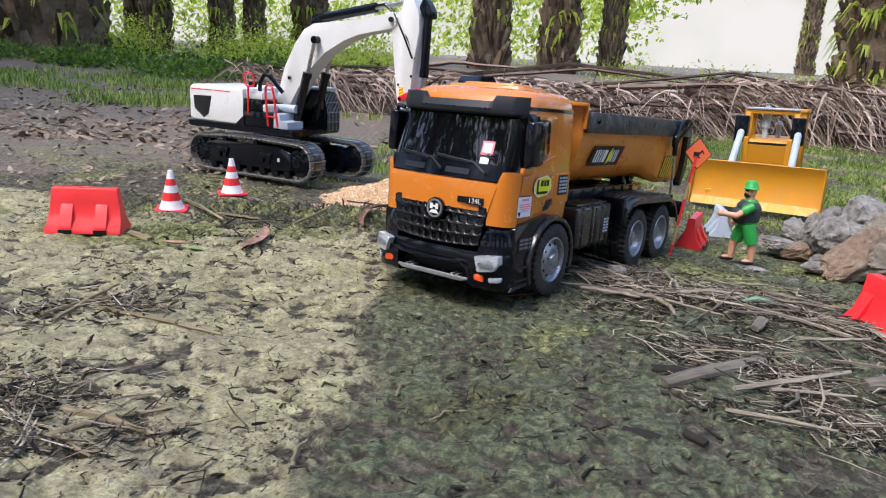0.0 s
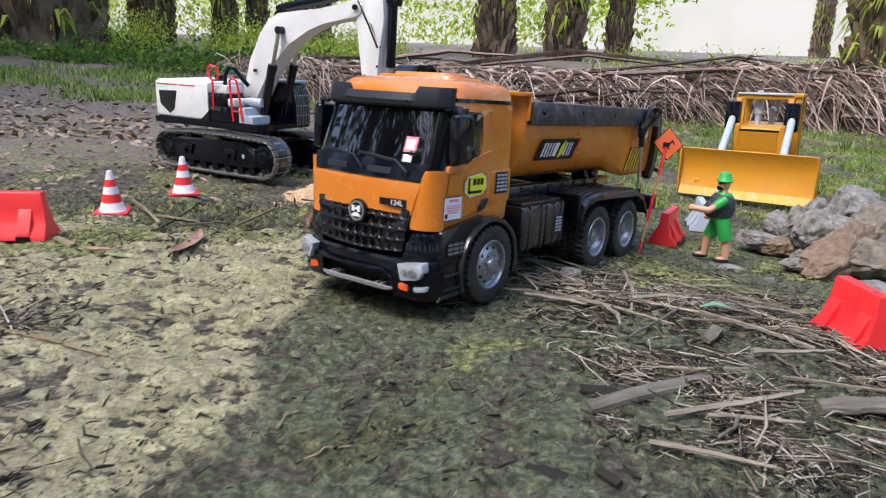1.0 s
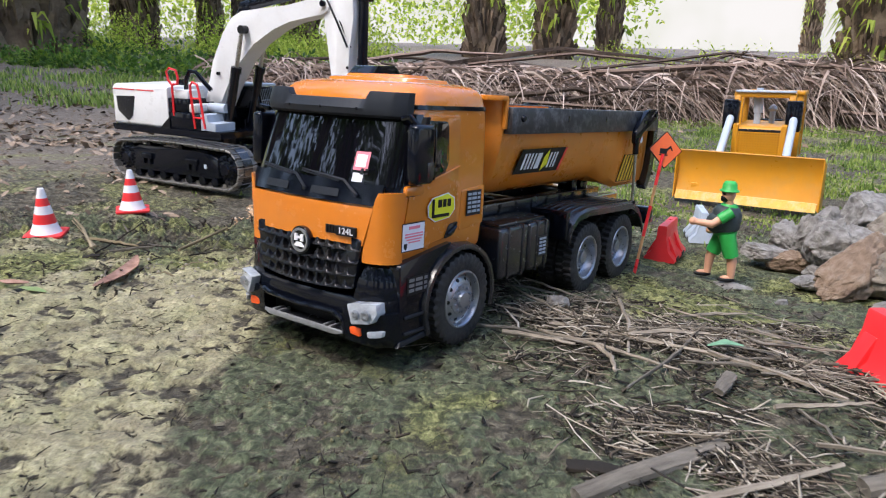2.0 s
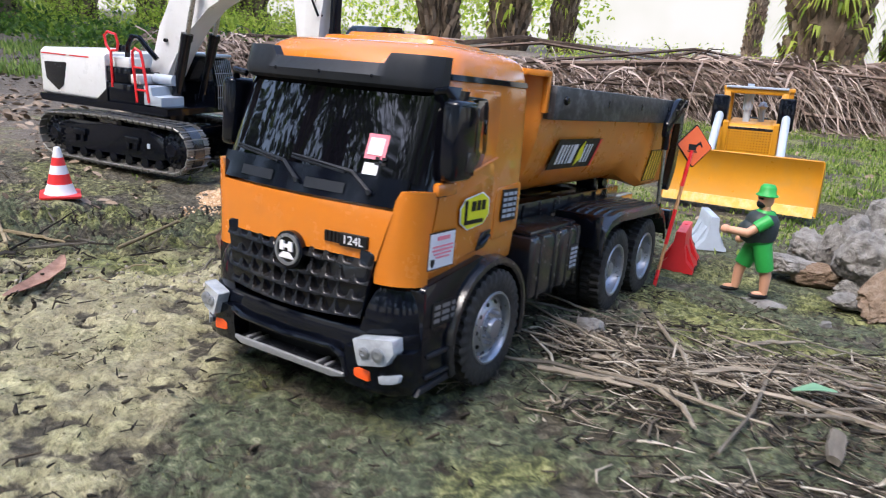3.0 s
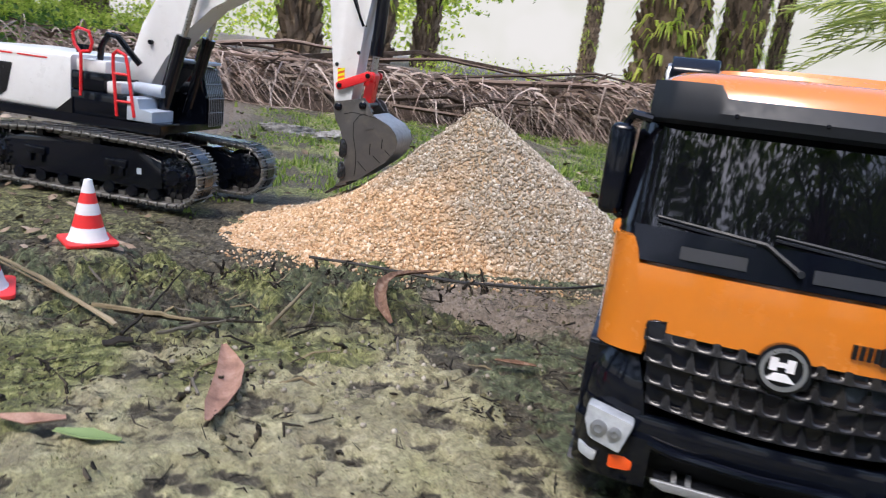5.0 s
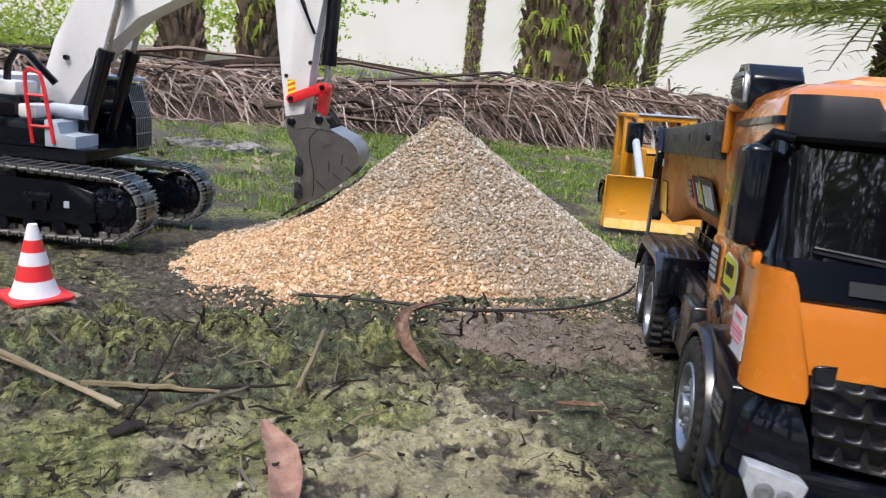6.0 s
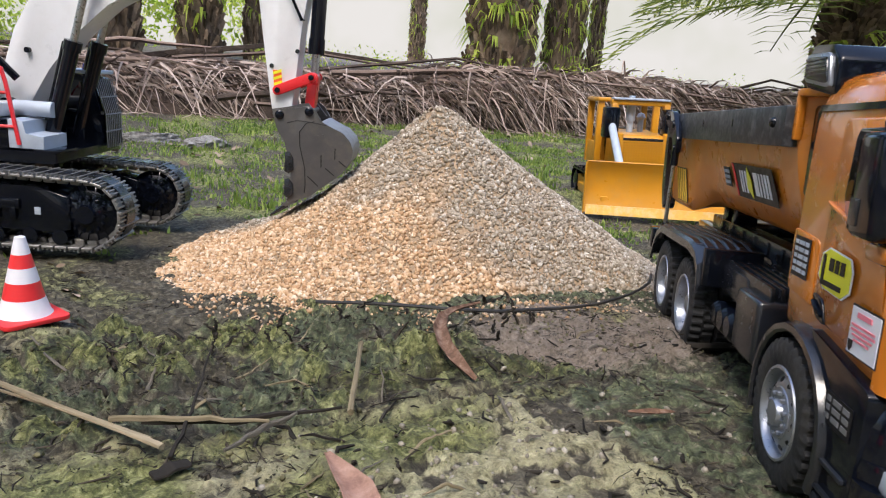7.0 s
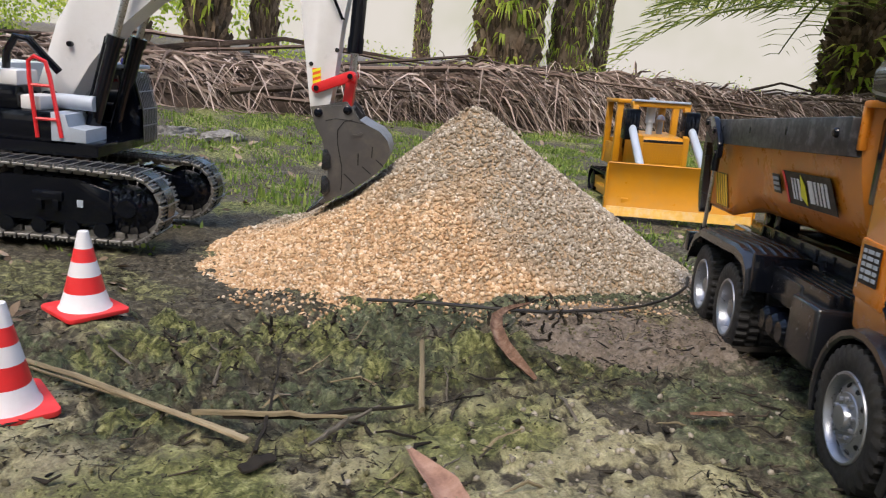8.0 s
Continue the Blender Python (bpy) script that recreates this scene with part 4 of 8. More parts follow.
        prism(bm, smoothed([(s * 0.085, 0.0440), (s * 0.0975, 0.0450), (s * 0.0965, 0.0385), (s * 0.086, 0.0380)], 0.2), 1, 0.0, 0.008, 0.0008)
        for v in bm.verts:
            v.co.y += -0.0085 + 0.017 * ((abs(v.co.x) - 0.0735) / 0.027) ** 2
        part("fog_lamp", bm, LAMP, T, "small clear fog lamp")

    # per side: door, window, mirror, stickers, front fender
    for s in (-1, 1):
        bm = BM()
        prism(bm, smoothed([(0.024, 0.113), (0.113, 0.124), (0.113, 0.242), (0.058, 0.242), (0.042, 0.182), (0.034, 0.170)], 0.08), 0, s * 0.090, s * 0.0978, 0.0012)
        for v in bm.verts:
            if v.co.z > 0.178:
                v.co.x -= s * 0.0022 * (v.co.z - 0.178) / 0.062
        door = part("door", bm, ORANGE, T, "orange cab door")
        bm = BM()
        prism(bm, smoothed([(0.045, 0.180), (0.066, 0.1785), (0.088, 0.187), (0.0935, 0.196), (0.0925, 0.236), (0.059, 0.237)], 0.14), 0, s * 0.090, s * 0.0984, 0.0008)
        for v in bm.verts:
            v.co.x -= s * 0.0022 * (v.co.z - 0.178) / 0.062
        win = part("window", bm, GLASS, door, "tinted side window")
        bm = BM()
        box(bm, s * 0.094, s * 0.1015, 0.026, 0.052, 0.168, 0.178, 0.003)
        prism(bm, [(0.05, 0.1745), (0.110, 0.1905), (0.112, 0.193), (0.05, 0.178)], 0, s * 0.096, s * 0.0992, 0.0009)
        part("door_crease", bm, ORANGE, door)
        bm = BM()
        prism(bm, smoothed([(0.090, 0.121), (0.106, 0.124), (0.1135, 0.137), (0.098, 0.135)], 0.2), 0, s * 0.096, s * 0.0990, 0.0008)
        tube(bm, [(s * 0.0995, 0.095, 0.126), (s * 0.1005, 0.102, 0.1295), (s * 0.0995, 0.109, 0.132)], 0.0014, 6)
        part("door_handle", bm, BLACK, door)
        bm = BM()
        prism(bm, smoothed([(0.116, 0.126), (0.160, 0.130), (0.160, 0.171), (0.118, 0.168)], 0.1), 0, s * 0.093, s * 0.0977, 0.001)
        part("cab_panel", bm, ORANGE, T)
        # mirror on its arm
        bm = BM()
        box(bm, s * 0.0985, s * 0.1125, 0.024, 0.052, 0.180, 0.234, 0.0045, 3)
        mirror = part("mirror", bm, BLACK, T, "tall black wing mirror")
        bm = BM()
        tube(bm, [(s * 0.090, 0.030, 0.2380), (s * 0.100, 0.028, 0.2400), (s * 0.105, 0.034, 0.232)], 0.0028, 8)
        part("mirror_arm", bm, BLACK, mirror)
        bm = BM()
        tube(bm, [(s * 0.094, 0.034, 0.177), (s * 0.102, 0.034, 0.181)], 0.0024, 8)
        part("mirror_arm", bm, BLACK, mirror)
        bm = BM()
        box(bm, s * 0.1000, s * 0.1110, 0.0530, 0.0548, 0.183, 0.230, 0.001)
        part("mirror_glass", bm, GLASS, mirror)
        bm = BM()
        box(bm, s * 0.1118, s * 0.1132, 0.040, 0.050, 0.186, 0.200, 0.0006)
        part("mirror_cover", bm, SATIN, mirror)
        # stickers
        hexa = [(0.062, 0.146), (0.073, 0.140), (0.097, 0.1425), (0.1055, 0.150), (0.104, 0.162), (0.093, 0.1675), (0.068, 0.164), (0.061, 0.157)] if s > 0 else [(0.064, 0.146), (0.073, 0.1405), (0.100, 0.142), (0.1085, 0.149), (0.106, 0.1625), (0.097, 0.167), (0.068, 0.165), (0.0635, 0.158)]
        st = sticker(T, "warning_sticker", s, hexa, STICKERWHITE, "yellow and black six-sided sticker", 0.0002)
        cy, cz = sum(p[0] for p in hexa) / 8, sum(p[1] for p in hexa) / 8
        sticker(st, "sticker_face", s, [(cy + (y - cy) * 0.93, cz + (z - cz) * 0.93) for y, z in hexa], YELLOWBRIGHT, "", 0.0006)
        lo = min(p[0] for p in hexa) if s > 0 else max(p[0] for p in hexa)
        d = 1 if s > 0 else -1
        bm = BM()
        X = s * 0.0997
        for a, b, c, e in ((0.006, 0.0095, 0.1455, 0.1625), (0.006, 0.034, 0.1445, 0.1475), (0.0155, 0.0215, 0.154, 0.1615), (0.0235, 0.0285, 0.154, 0.1615), (0.0305, 0.036, 0.154, 0.1615)):
            prism(bm, rect(lo + d * a, lo + d * b, c, e), 0, X, X + s * 0.0004)
        part("sticker_print", bm, INK, st)
        st = sticker(T, "notice_sticker", s, rect(0.0235, 0.0575, 0.1165, 0.1435), INK, "white notice sticker with pink print", 0.0002)
        sticker(st, "paper", s, rect(0.0245, 0.0565, 0.1175, 0.1425), STICKERWHITE, "", 0.0006)
        bm = BM()
        for z, y0, y1, hh in ((0.1375, 0.033, 0.049, 0.0028), (0.1325, 0.028, 0.054, 0.0012), (0.1298, 0.0275, 0.054, 0.0014), (0.1272, 0.030, 0.052, 0.0012), (0.1246, 0.033, 0.050, 0.0012)):
            prism(bm, rect(y0, y1, z, z + hh), 0, X, X + s * 0.0004)
        part("print", bm, STICKERPINK, st)
        bm = BM()
        q = 0.0285 if s > 0 else 0.0525
        prism(bm, [(q - 0.0022, 0.1245), (q + 0.0022, 0.1245), (q + 0.0022, 0.121), (q, 0.1185), (q - 0.0022, 0.121)], 0, X, X + s * 0.0005)
        part("crest", bm, INK, st)
        st = sticker(T, "data_plate", s, rect(0.126, 0.152, 0.1405, 0.1665, 0.0), INK, "black data plate with rows of pale print", 0.0002)
        bm = BM()
        for r in range(5):
            z = 0.1435 + r * 0.0045
            for y0, y1 in ((0.128, 0.1335), (0.1355, 0.1435), (0.1455, 0.1500)):
                prism(bm, rect(y0, y1, z, z + 0.0026), 0, s * 0.0992, s * 0.0996)
        part("print", bm, PALEGREY, st)
        # front fender round the wheel, lower side panel, its plate
        bm = BM()
        rings = []
        for k in range(15):
            a = radians(205 - k * 222 / 14)
            ro, ri = 0.0635, 0.0555
            c, w = math.cos(a), math.sin(a)
            rings.append([(s * x, 0.1165 + r * c, 0.0555 + r * w * (0.94 if w > 0 else 1)) for x, r in ((0.060, ri), (0.060, ro - 0.002), (0.100, ro), (0.1065, ro - 0.002), (0.1070, ri + 0.002), (0.1055, ri))])
        loft(bm, rings)
        part("front_fender", bm, SATIN, T, "dark grey wheel arch")
        bm = BM()
        prism(bm, smoothed([(0.018, 0.106), (0.100, 0.118), (0.080, 0.102), (0.066, 0.080), (0.060, 0.045), (0.060, 0.030), (0.028, 0.028), (0.022, 0.050)], 0.08), 0, s * 0.070, s * 0.1022, 0.0012)
        panel = part("side_step", bm, BLACK, T)
        bm = BM()
        for z in (0.036, 0.052):
            box(bm, s * 0.085, s * 0.1045, 0.028, 0.060, z, z + 0.003, 0.0008)
        prism(bm, [(0.018, 0.026), (0.062, 0.028), (0.058, 0.034), (0.022, 0.031)], 0, s * 0.070, s * 0.104, 0.001)
        part("tread", bm, MATTE, panel)
        st = sticker(T, "weight_plate", s, rect(0.030, 0.0625, 0.0745, 0.0925), INK, "black weight plate with rows of white print", 0.004)
        bm = BM()
        for r in range(3):
            z = 0.0775 + r * 0.005
            for y0, y1 in ((0.0325, 0.040), (0.0425, 0.0525), (0.0555, 0.060)):
                prism(bm, rect(y0, y1, z, z + 0.0030), 0, s * 0.1029, s * 0.1034)
        part("print", bm, BARGREY, st)
    bm = BM()
    for x0, x1, z0, z1, y in ((0.047, 0.063, 0.189, 0.206, 0.0),):
        g = [[bm.verts.new((x, front_y(x, z, 0.0034), z)) for x in (x0, (x0 + x1) / 2, x1)] for z in (z0, z1)]
        for k in range(2):
            bm.faces.new((g[0][k], g[0][k + 1], g[1][k + 1], g[1][k]))
    bmesh.ops.solidify(bm, geom=bm.faces, thickness=0.0003)
    st = part("windscreen_label", bm, STICKERPINK, T, "pink-edged paper label on the windscreen")
    bm = BM()
    for x0, x1, z0, z1, lift in ((0.0493, 0.0607, 0.192, 0.2035, 0.0040), (0.0485, 0.0600, 0.1785, 0.1865, 0.0036)):
        g = [[bm.verts.new((x, front_y(x, z, lift), z)) for x in (x0, (x0 + x1) / 2, x1)] for z in (z0, z1)]
        for k in range(2):
            bm.faces.new((g[0][k], g[0][k + 1], g[1][k + 1], g[1][k]))
    bmesh.ops.solidify(bm, geom=bm.faces, thickness=0.0003)
    part("paper", bm, STICKERWHITE, st)
    bm = BM()
    for z in (0.1855, 0.1890):
        for x in (0.0565, 0.0615):
            g = [[bm.verts.new((xx, front_y(xx, zz, 0.0042), zz)) for xx in (x, x + 0.0035)] for zz in (z, z + 0.002)]
            bm.faces.new((g[0][0], g[0][1], g[1][1], g[1][0]))
    bmesh.ops.solidify(bm, geom=bm.faces, thickness=0.0002)
    part("print", bm, INK, st)

    # air intake on the cab's back, off the right
    bm = BM()
    box(bm, -0.088, -0.062, 0.166, 0.186, 0.190, 0.252, 0.003)
    prism(bm, smoothed([(0.144, 0.256), (0.200, 0.2645), (0.200, 0.286), (0.192, 0.2915), (0.156, 0.289), (0.146, 0.280)], 0.15), 0, -0.092, -0.058, 0.003, 3)
    intake = part("air_intake", bm, BLACK, T, "black air intake behind the cab")
    bm = BM()
    prism(bm, smoothed([(0.149, 0.261), (0.196, 0.268), (0.195, 0.2855), (0.156, 0.284)], 0.15), 0, -0.0945, -0.0915, 0.0008)
    part("intake_frame", bm, CHROME, intake)
    bm = BM()
    prism(bm, smoothed([(0.1525, 0.2640), (0.1925, 0.2700), (0.1920, 0.2830), (0.158, 0.2815)], 0.15), 0, -0.0955, -0.0935, 0.0004)
    for k in range(5):
        box(bm, -0.0962, -0.0950, 0.157, 0.191, 0.2705 + k * 0.0024, 0.2712 + k * 0.0024)
    part("intake_mesh", bm, SATIN, intake)

    # chassis
    bm = BM()
    for s in (-1, 1):
        prism(bm, [(0.10, 0.118), (0.640, 0.118), (0.640, 0.096), (0.615, 0.082), (0.10, 0.082)], 0, s * 0.030, s * 0.046, 0.0012)
    for y in (0.19, 0.30, 0.40, 0.47, 0.54, 0.62):
        box(bm, -0.03, 0.03, y, y + 0.014, 0.09, 0.115, 0.001)
    box(bm, -0.05, 0.05, 0.165, 0.20, 0.06, 0.125, 0.002)
    part("chassis", bm, BLACK, T, "black ladder chassis")
    bm = BM()
    for s in (-1, 1):
        box(bm, s * 0.030, s * 0.049, 0.170, 0.560, 0.119, 0.135, 0.0015)
        for k in range(9):
            box(bm, s * 0.049, s * 0.0505, 0.19 + k * 0.04, 0.194 + k * 0.04, 0.121, 0.133)
    for y in (0.23, 0.33, 0.50):
        box(bm, -0.03, 0.03, y, y + 0.02, 0.12, 0.133, 0.001)
    part("subframe", bm, SATIN, T)
    bm = BM()
    for y in (0.465, 0.50):
        for s in (-1, 1):
            box(bm, s * 0.026, s * 0.050, y, y + 0.016, 0.134, 0.154, 0.002)
    tube(bm, [(-0.052, 0.492, 0.144), (0.052, 0.492, 0.144)], 0.005, 10)
    part("tipping_hinge", bm, BLACK, T)
    bm = BM()
    tube(bm, [(0, 0.22, 0.10), (0, 0.26, 0.148)], [0.012, 0.009], 12)
    part("tipping_ram", bm, STEEL, T)
    # left: a fuel tank in two ribbed blocks; right: round tanks under a ribbed box
    bm = BM()
    box(bm, 0.050, 0.0985, 0.200, 0.262, 0.058, 0.117, 0.005, 3)
    box(bm, 0.050, 0.0985, 0.266, 0.316, 0.058, 0.117, 0.005, 3)
    box(bm, 0.052, 0.092, 0.205, 0.312, 0.1165, 0.1215, 0.002)
    tank = part("fuel_tank", bm, SATIN, T, "black ribbed fuel tank")
    for y in (0.215, 0.247, 0.281, 0.302):
        bm = BM()
        box(bm, 0.050, 0.1000, y, y + 0.004, 0.057, 0.1185, 0.0015)
        part("rib", bm, SATIN, tank)
    st = BM()
    box(st, 0.0986, 0.1004, 0.284, 0.304, 0.074, 0.099)
    plate = part("tank_plate", st, INK, tank)
    bm = BM()
    for r in range(5):
        z = 0.0765 + r * 0.0045
        box(bm, 0.1002, 0.1008, 0.286, 0.293, z, z + 0.0026)
        box(bm, 0.1002, 0.1008, 0.295, 0.302, z, z + 0.0026)
    part("print", bm, PALEGREY, plate)
    bm = BM()
    box(bm, -0.097, -0.048, 0.212, 0.268, 0.055, 0.106, 0.004, 3)
    box(bm, -0.090, -0.048, 0.268, 0.340, 0.086, 0.112, 0.003)
    ebox = part("equipment_box", bm, SATIN, T)
    for k in range(6):
        bm = BM()
        box(bm, -0.088 + k * 0.0075, -0.084 + k * 0.0075, 0.215, 0.336, 0.106, 0.1165, 0.001)
        part("rib", bm, SATIN, ebox)
    for y in (0.284, 0.307, 0.330):
        bm = BM()
        lathe(bm, [(0, 0.052), (0.009, 0.052), (0.0125, 0.048), (0.0125, 0.0), (0, 0)], pose(-0.045, y, 0.066, 0, -90), 20)
        part("air_tank", bm, BLACK, T)

    # rear fenders with raised ribs
    for s in (-1, 1):
        bm = BM()
        outl = [(0.347, 0.092), (0.352, 0.110), (0.368, 0.1215), (0.398, 0.1255), (0.545, 0.1215), (0.572, 0.112), (0.590, 0.094), (0.597, 0.080)]
        rings = []
        for y, z in outl:
            rings.append([(s * 0.052, y, z), (s * 0.108, y, z - 0.001), (s * 0.1115, y, z - 0.004), (s * 0.1115, y, z - 0.012), (s * 0.109, y, z - 0.012), (s * 0.1085, y, z - 0.005), (s * 0.052, y, z - 0.004)])
        loft(bm, rings)
        fender = part("rear_fender", bm, SATIN, T, "ribbed dark grey rear mudguard")
        for x in (0.060, 0.070, 0.080, 0.090, 0.100):
            bm = BM()
            tube(bm, [(s * x, y, z - 0.0005) for y, z in outl], 0.0018, 6)
            part("rib", bm, SATIN, fender)
        bm = BM()
        box(bm, s * 0.055, s * 0.108, 0.340, 0.349, 0.088, 0.124, 0.0015)
        for k in range(5):
            box(bm, s * (0.06 + k * 0.01), s * (0.063 + k * 0.01), 0.3385, 0.341, 0.09, 0.12)
        part("mudguard_bracket", bm, BLACK, fender)
        bm = BM()
        box(bm, s * 0.062, s * 0.108, 0.618, 0.645, 0.078, 0.104, 0.002)
        lampbox = part("tail_lamp_box", bm, BLACK, T)
        bm = BM()
        box(bm, s * 0.066, s * 0.104, 0.644, 0.647, 0.082, 0.100, 0.001)
        part("tail_lamp", bm, AMBER, lampbox)
    bm = BM()
    box(bm, -0.062, 0.062, 0.625, 0.642, 0.080, 0.100, 0.002)
    part("rear_beam", bm, BLACK, T)

    # tipping bed: folded sheet with thickness
    def section(y, top, chamfer, wide):
        full = [(0.0, 0.150), (0.050, 0.150), (0.066, 0.158), (0.0785, 0.176), (0.0865, 0.205), (0.0900, 0.228), (0.0905, top)]
        low = [(0.0, 0.150), (0.050, 0.1485), (0.080, 0.140), (0.0875, 0.146), (0.0895, 0.190), (0.0905, 0.228), (0.0905, top)]
        half = [(a[0] * (1 - chamfer) + b[0] * chamfer, a[1] * (1 - chamfer) + b[1] * chamfer) for a, b in zip(full, low)]
        half = [(x * wide, z) for x, z in half]
        return [(-x, y, z) for x, z in half[::-1]] + [(x, y, z) for x, z in half[1:]]
    bm = BM()
    rows = [section(*a) for a in ((0.1890, 0.2590, 0, 0.62), (0.1900, 0.2590, 0, 0.70), (0.1975, 0.2590, 0, 0.95), (0.2025, 0.2590, 0, 1.0), (0.2040, 0.2495, 0, 1.0), (0.33, 0.2495, 0, 1.0), (0.478, 0.2495, 0, 1.0), (0.505, 0.2495, 0.6, 1.0), (0.530, 0.2495, 1, 1.0), (0.630, 0.2495, 1, 1.0))]
    g = [[bm.verts.new(p) for p in r] for r in rows]
    for a, b in zip(g, g[1:]):
        for k in range(len(a) - 1):
            bm.faces.new((a[k], a[k + 1], b[k + 1], b[k]))
    bm.faces.new(g[0])
    bmesh.ops.recalc_face_normals(bm, faces=bm.faces)
    bmesh.ops.solidify(bm, geom=bm.faces, thickness=0.0028)
    bed = part("bed", bm, BED_ORANGE, T, "dusty orange tipping bed")
    bm = BM()
    prism(bm, smoothed([(-0.060, 0.1660), (0.060, 0.1660), (0.084, 0.1760), (0.0945, 0.1905), (0.0945, 0.2040), (-0.0945, 0.2040), (-0.0945, 0.1905), (-0.084, 0.1760)], 0.12), 2, 0.2580, 0.2632, 0.0016)
    for s in (-1, 1):
        box(bm, s * 0.0885, s * 0.0945, 0.1985, 0.2040, 0.2275, 0.2600, 0.0014)
    part("bed_lip", bm, BED_ORANGE, bed)
    bm = BM()
    prism(bm, [(-0.088, 0.150), (0.088, 0.150), (0.0905, 0.19), (0.0905, 0.243), (-0.0905, 0.243), (-0.0905, 0.19)], 1, 0.620, 0.628, 0.001)
    tg = part("tailgate", bm, BED_ORANGE, T, "orange tailgate with black edging")
    for s in (-1, 1):
        bm = BM()
        prism(bm, smoothed([(0.618, 0.136), (0.628, 0.130), (0.645, 0.160), (0.652, 0.210), (0.646, 0.2495), (0.630, 0.2495), (0.635, 0.21), (0.628, 0.165)], 0.2), 0, s * 0.084, s * 0.0985, 0.0015)
        part("gate_edge", bm, SATIN, tg)
        bm = BM()
        box(bm, s * 0.0895, s * 0.1005, 0.203, 0.640, 0.2225, 0.2515, 0.0012)
        rail = part("top_rail", bm, RAILGREY, T, "scuffed black top rail")
        for y in (0.225, 0.335, 0.445, 0.555):
            bm = BM()
            if y < 0.23:
                lathe(bm, [(0, 0.0035), (0.0028, 0.003), (0.0040, 0.001), (0.0040, 0)], pose(s * 0.1004, y, 0.2395, 0, s * 90), 12)
            else:
                box(bm, s * 0.1000, s * 0.1010, y, y + 0.003, 0.236, 0.243, 0.0004)
            part("bolt", bm, BLACK, rail)
        # gate linkage
        bm = BM()
        prism(bm, smoothed([(0.541, 0.205), (0.556, 0.203), (0.563, 0.219), (0.592, 0.231), (0.624, 0.244), (0.618, 0.255), (0.580, 0.2545), (0.552, 0.234), (0.540, 0.222)], 0.2), 0, s * 0.1010, s * 0.1075, 0.001)
        for y, z in ((0.549, 0.210), (0.570, 0.238), (0.612, 0.248)):
            lathe(bm, [(0, 0.009), (0.0042, 0.0085), (0.0042, 0), (0, 0)], pose(s * 0.1005, y, z, 0, s * 90), 12)
        link = part("gate_link", bm, BLACK, T)
        bm = BM()
        tube(bm, [(s * 0.105, 0.549, 0.206), (s * 0.105, 0.560, 0.112)], 0.0024, 8)
        part("rod", bm, STEEL, link)
        for a, b in (((s * 0.105, 0.5485, 0.212), (s * 0.105, 0.551, 0.190)), ((s * 0.105, 0.559, 0.120), (s * 0.105, 0.561, 0.100))):
            bm = BM()
            tube(bm, [a, b], 0.0044, 10)
            part("rod_end", bm, BLACK, link)
        # bed panels: logo plate and hazard stripes, laid on the leaning side
        def bed_x(z):
            return 0.0785 + (0.0865 - 0.0785) * (z - 0.176) / 0.029 if z < 0.205 else 0.0865 + 0.0035 * (z - 0.205) / 0.023
        def rear_x(z):
            return 0.0877 + (z - 0.15) * 0.045
        def on_bed(name, outl, mat, lift, parent, label="", bed_x=bed_x):
            bm = BM()
            lo = [bm.verts.new((s * (bed_x(z) + lift), y, z)) for y, z in outl]
            hi = [bm.verts.new((s * (bed_x(z) + lift + 0.0006), y, z)) for y, z in outl]
            bm.faces.new(lo), bm.faces.new(hi)
            for k in range(len(outl)):
                j = (k + 1) % len(outl)
                bm.faces.new((lo[k], lo[j], hi[j], hi[k]))
            return part(name, bm, mat, parent, label)
        y0, y1 = 0.242, 0.362
        logo = on_bed("logo_plate", [(y0, 0.1745), (y1 - 0.008, 0.1745), (y1, 0.204), (y0 + 0.008, 0.204)], INK, 0.0031, bed, "black plate with white, yellow and red shapes")
        on_bed("red_bar", [(y1 - 0.014, 0.1750), (y1 - 0.009, 0.1750), (y1 - 0.001, 0.2035), (y1 - 0.006, 0.2035)], STICKERRED, 0.0038, logo)
        for k, (a, b) in enumerate(((0.013, 0.017), (0.021, 0.025), (0.029, 0.032), (0.037, 0.040), (0.044, 0.054), (0.075, 0.079), (0.084, 0.087), (0.091, 0.094))):
            on_bed("white_bar", [(y0 + a, 0.1795), (y0 + b, 0.1795), (y0 + b + 0.003, 0.1985), (y0 + a + 0.003, 0.1985)], STICKERWHITE, 0.0038, logo)
        on_bed("yellow_bolt", [(y0 + 0.060, 0.1765), (y0 + 0.074, 0.184), (y0 + 0.071, 0.202), (y0 + 0.062, 0.193)], YELLOWBRIGHT, 0.0045, logo)
        if s < 0:
            pl = on_bed("bed_plate", [(0.372, 0.181), (0.392, 0.181), (0.393, 0.199), (0.373, 0.199)], INK, 0.0031, bed)
            for r in range(3):
                for q in range(3):
                    on_bed("print", [(0.374 + q * 0.006, 0.1835 + r * 0.005), (0.3785 + q * 0.006, 0.1835 + r * 0.005), (0.3785 + q * 0.006, 0.1865 + r * 0.005), (0.374 + q * 0.006, 0.1865 + r * 0.005)], PALEGREY, 0.0038, pl)
        hz = on_bed("hazard_sticker", [(0.526, 0.1485), (0.580, 0.1485), (0.600, 0.1875), (0.546, 0.1875)], INK, 0.0010, bed, "black and yellow hazard stripes", rear_x)
        for k in range(5):
            y = 0.5280 + k * 0.0108
            on_bed("stripe", [(y, 0.1495), (y + 0.0056, 0.1495), (y + 0.0246, 0.1865), (y + 0.0190, 0.1865)], HAZARDYELLOW, 0.0017, hz, "", rear_x)
        bm = BM()
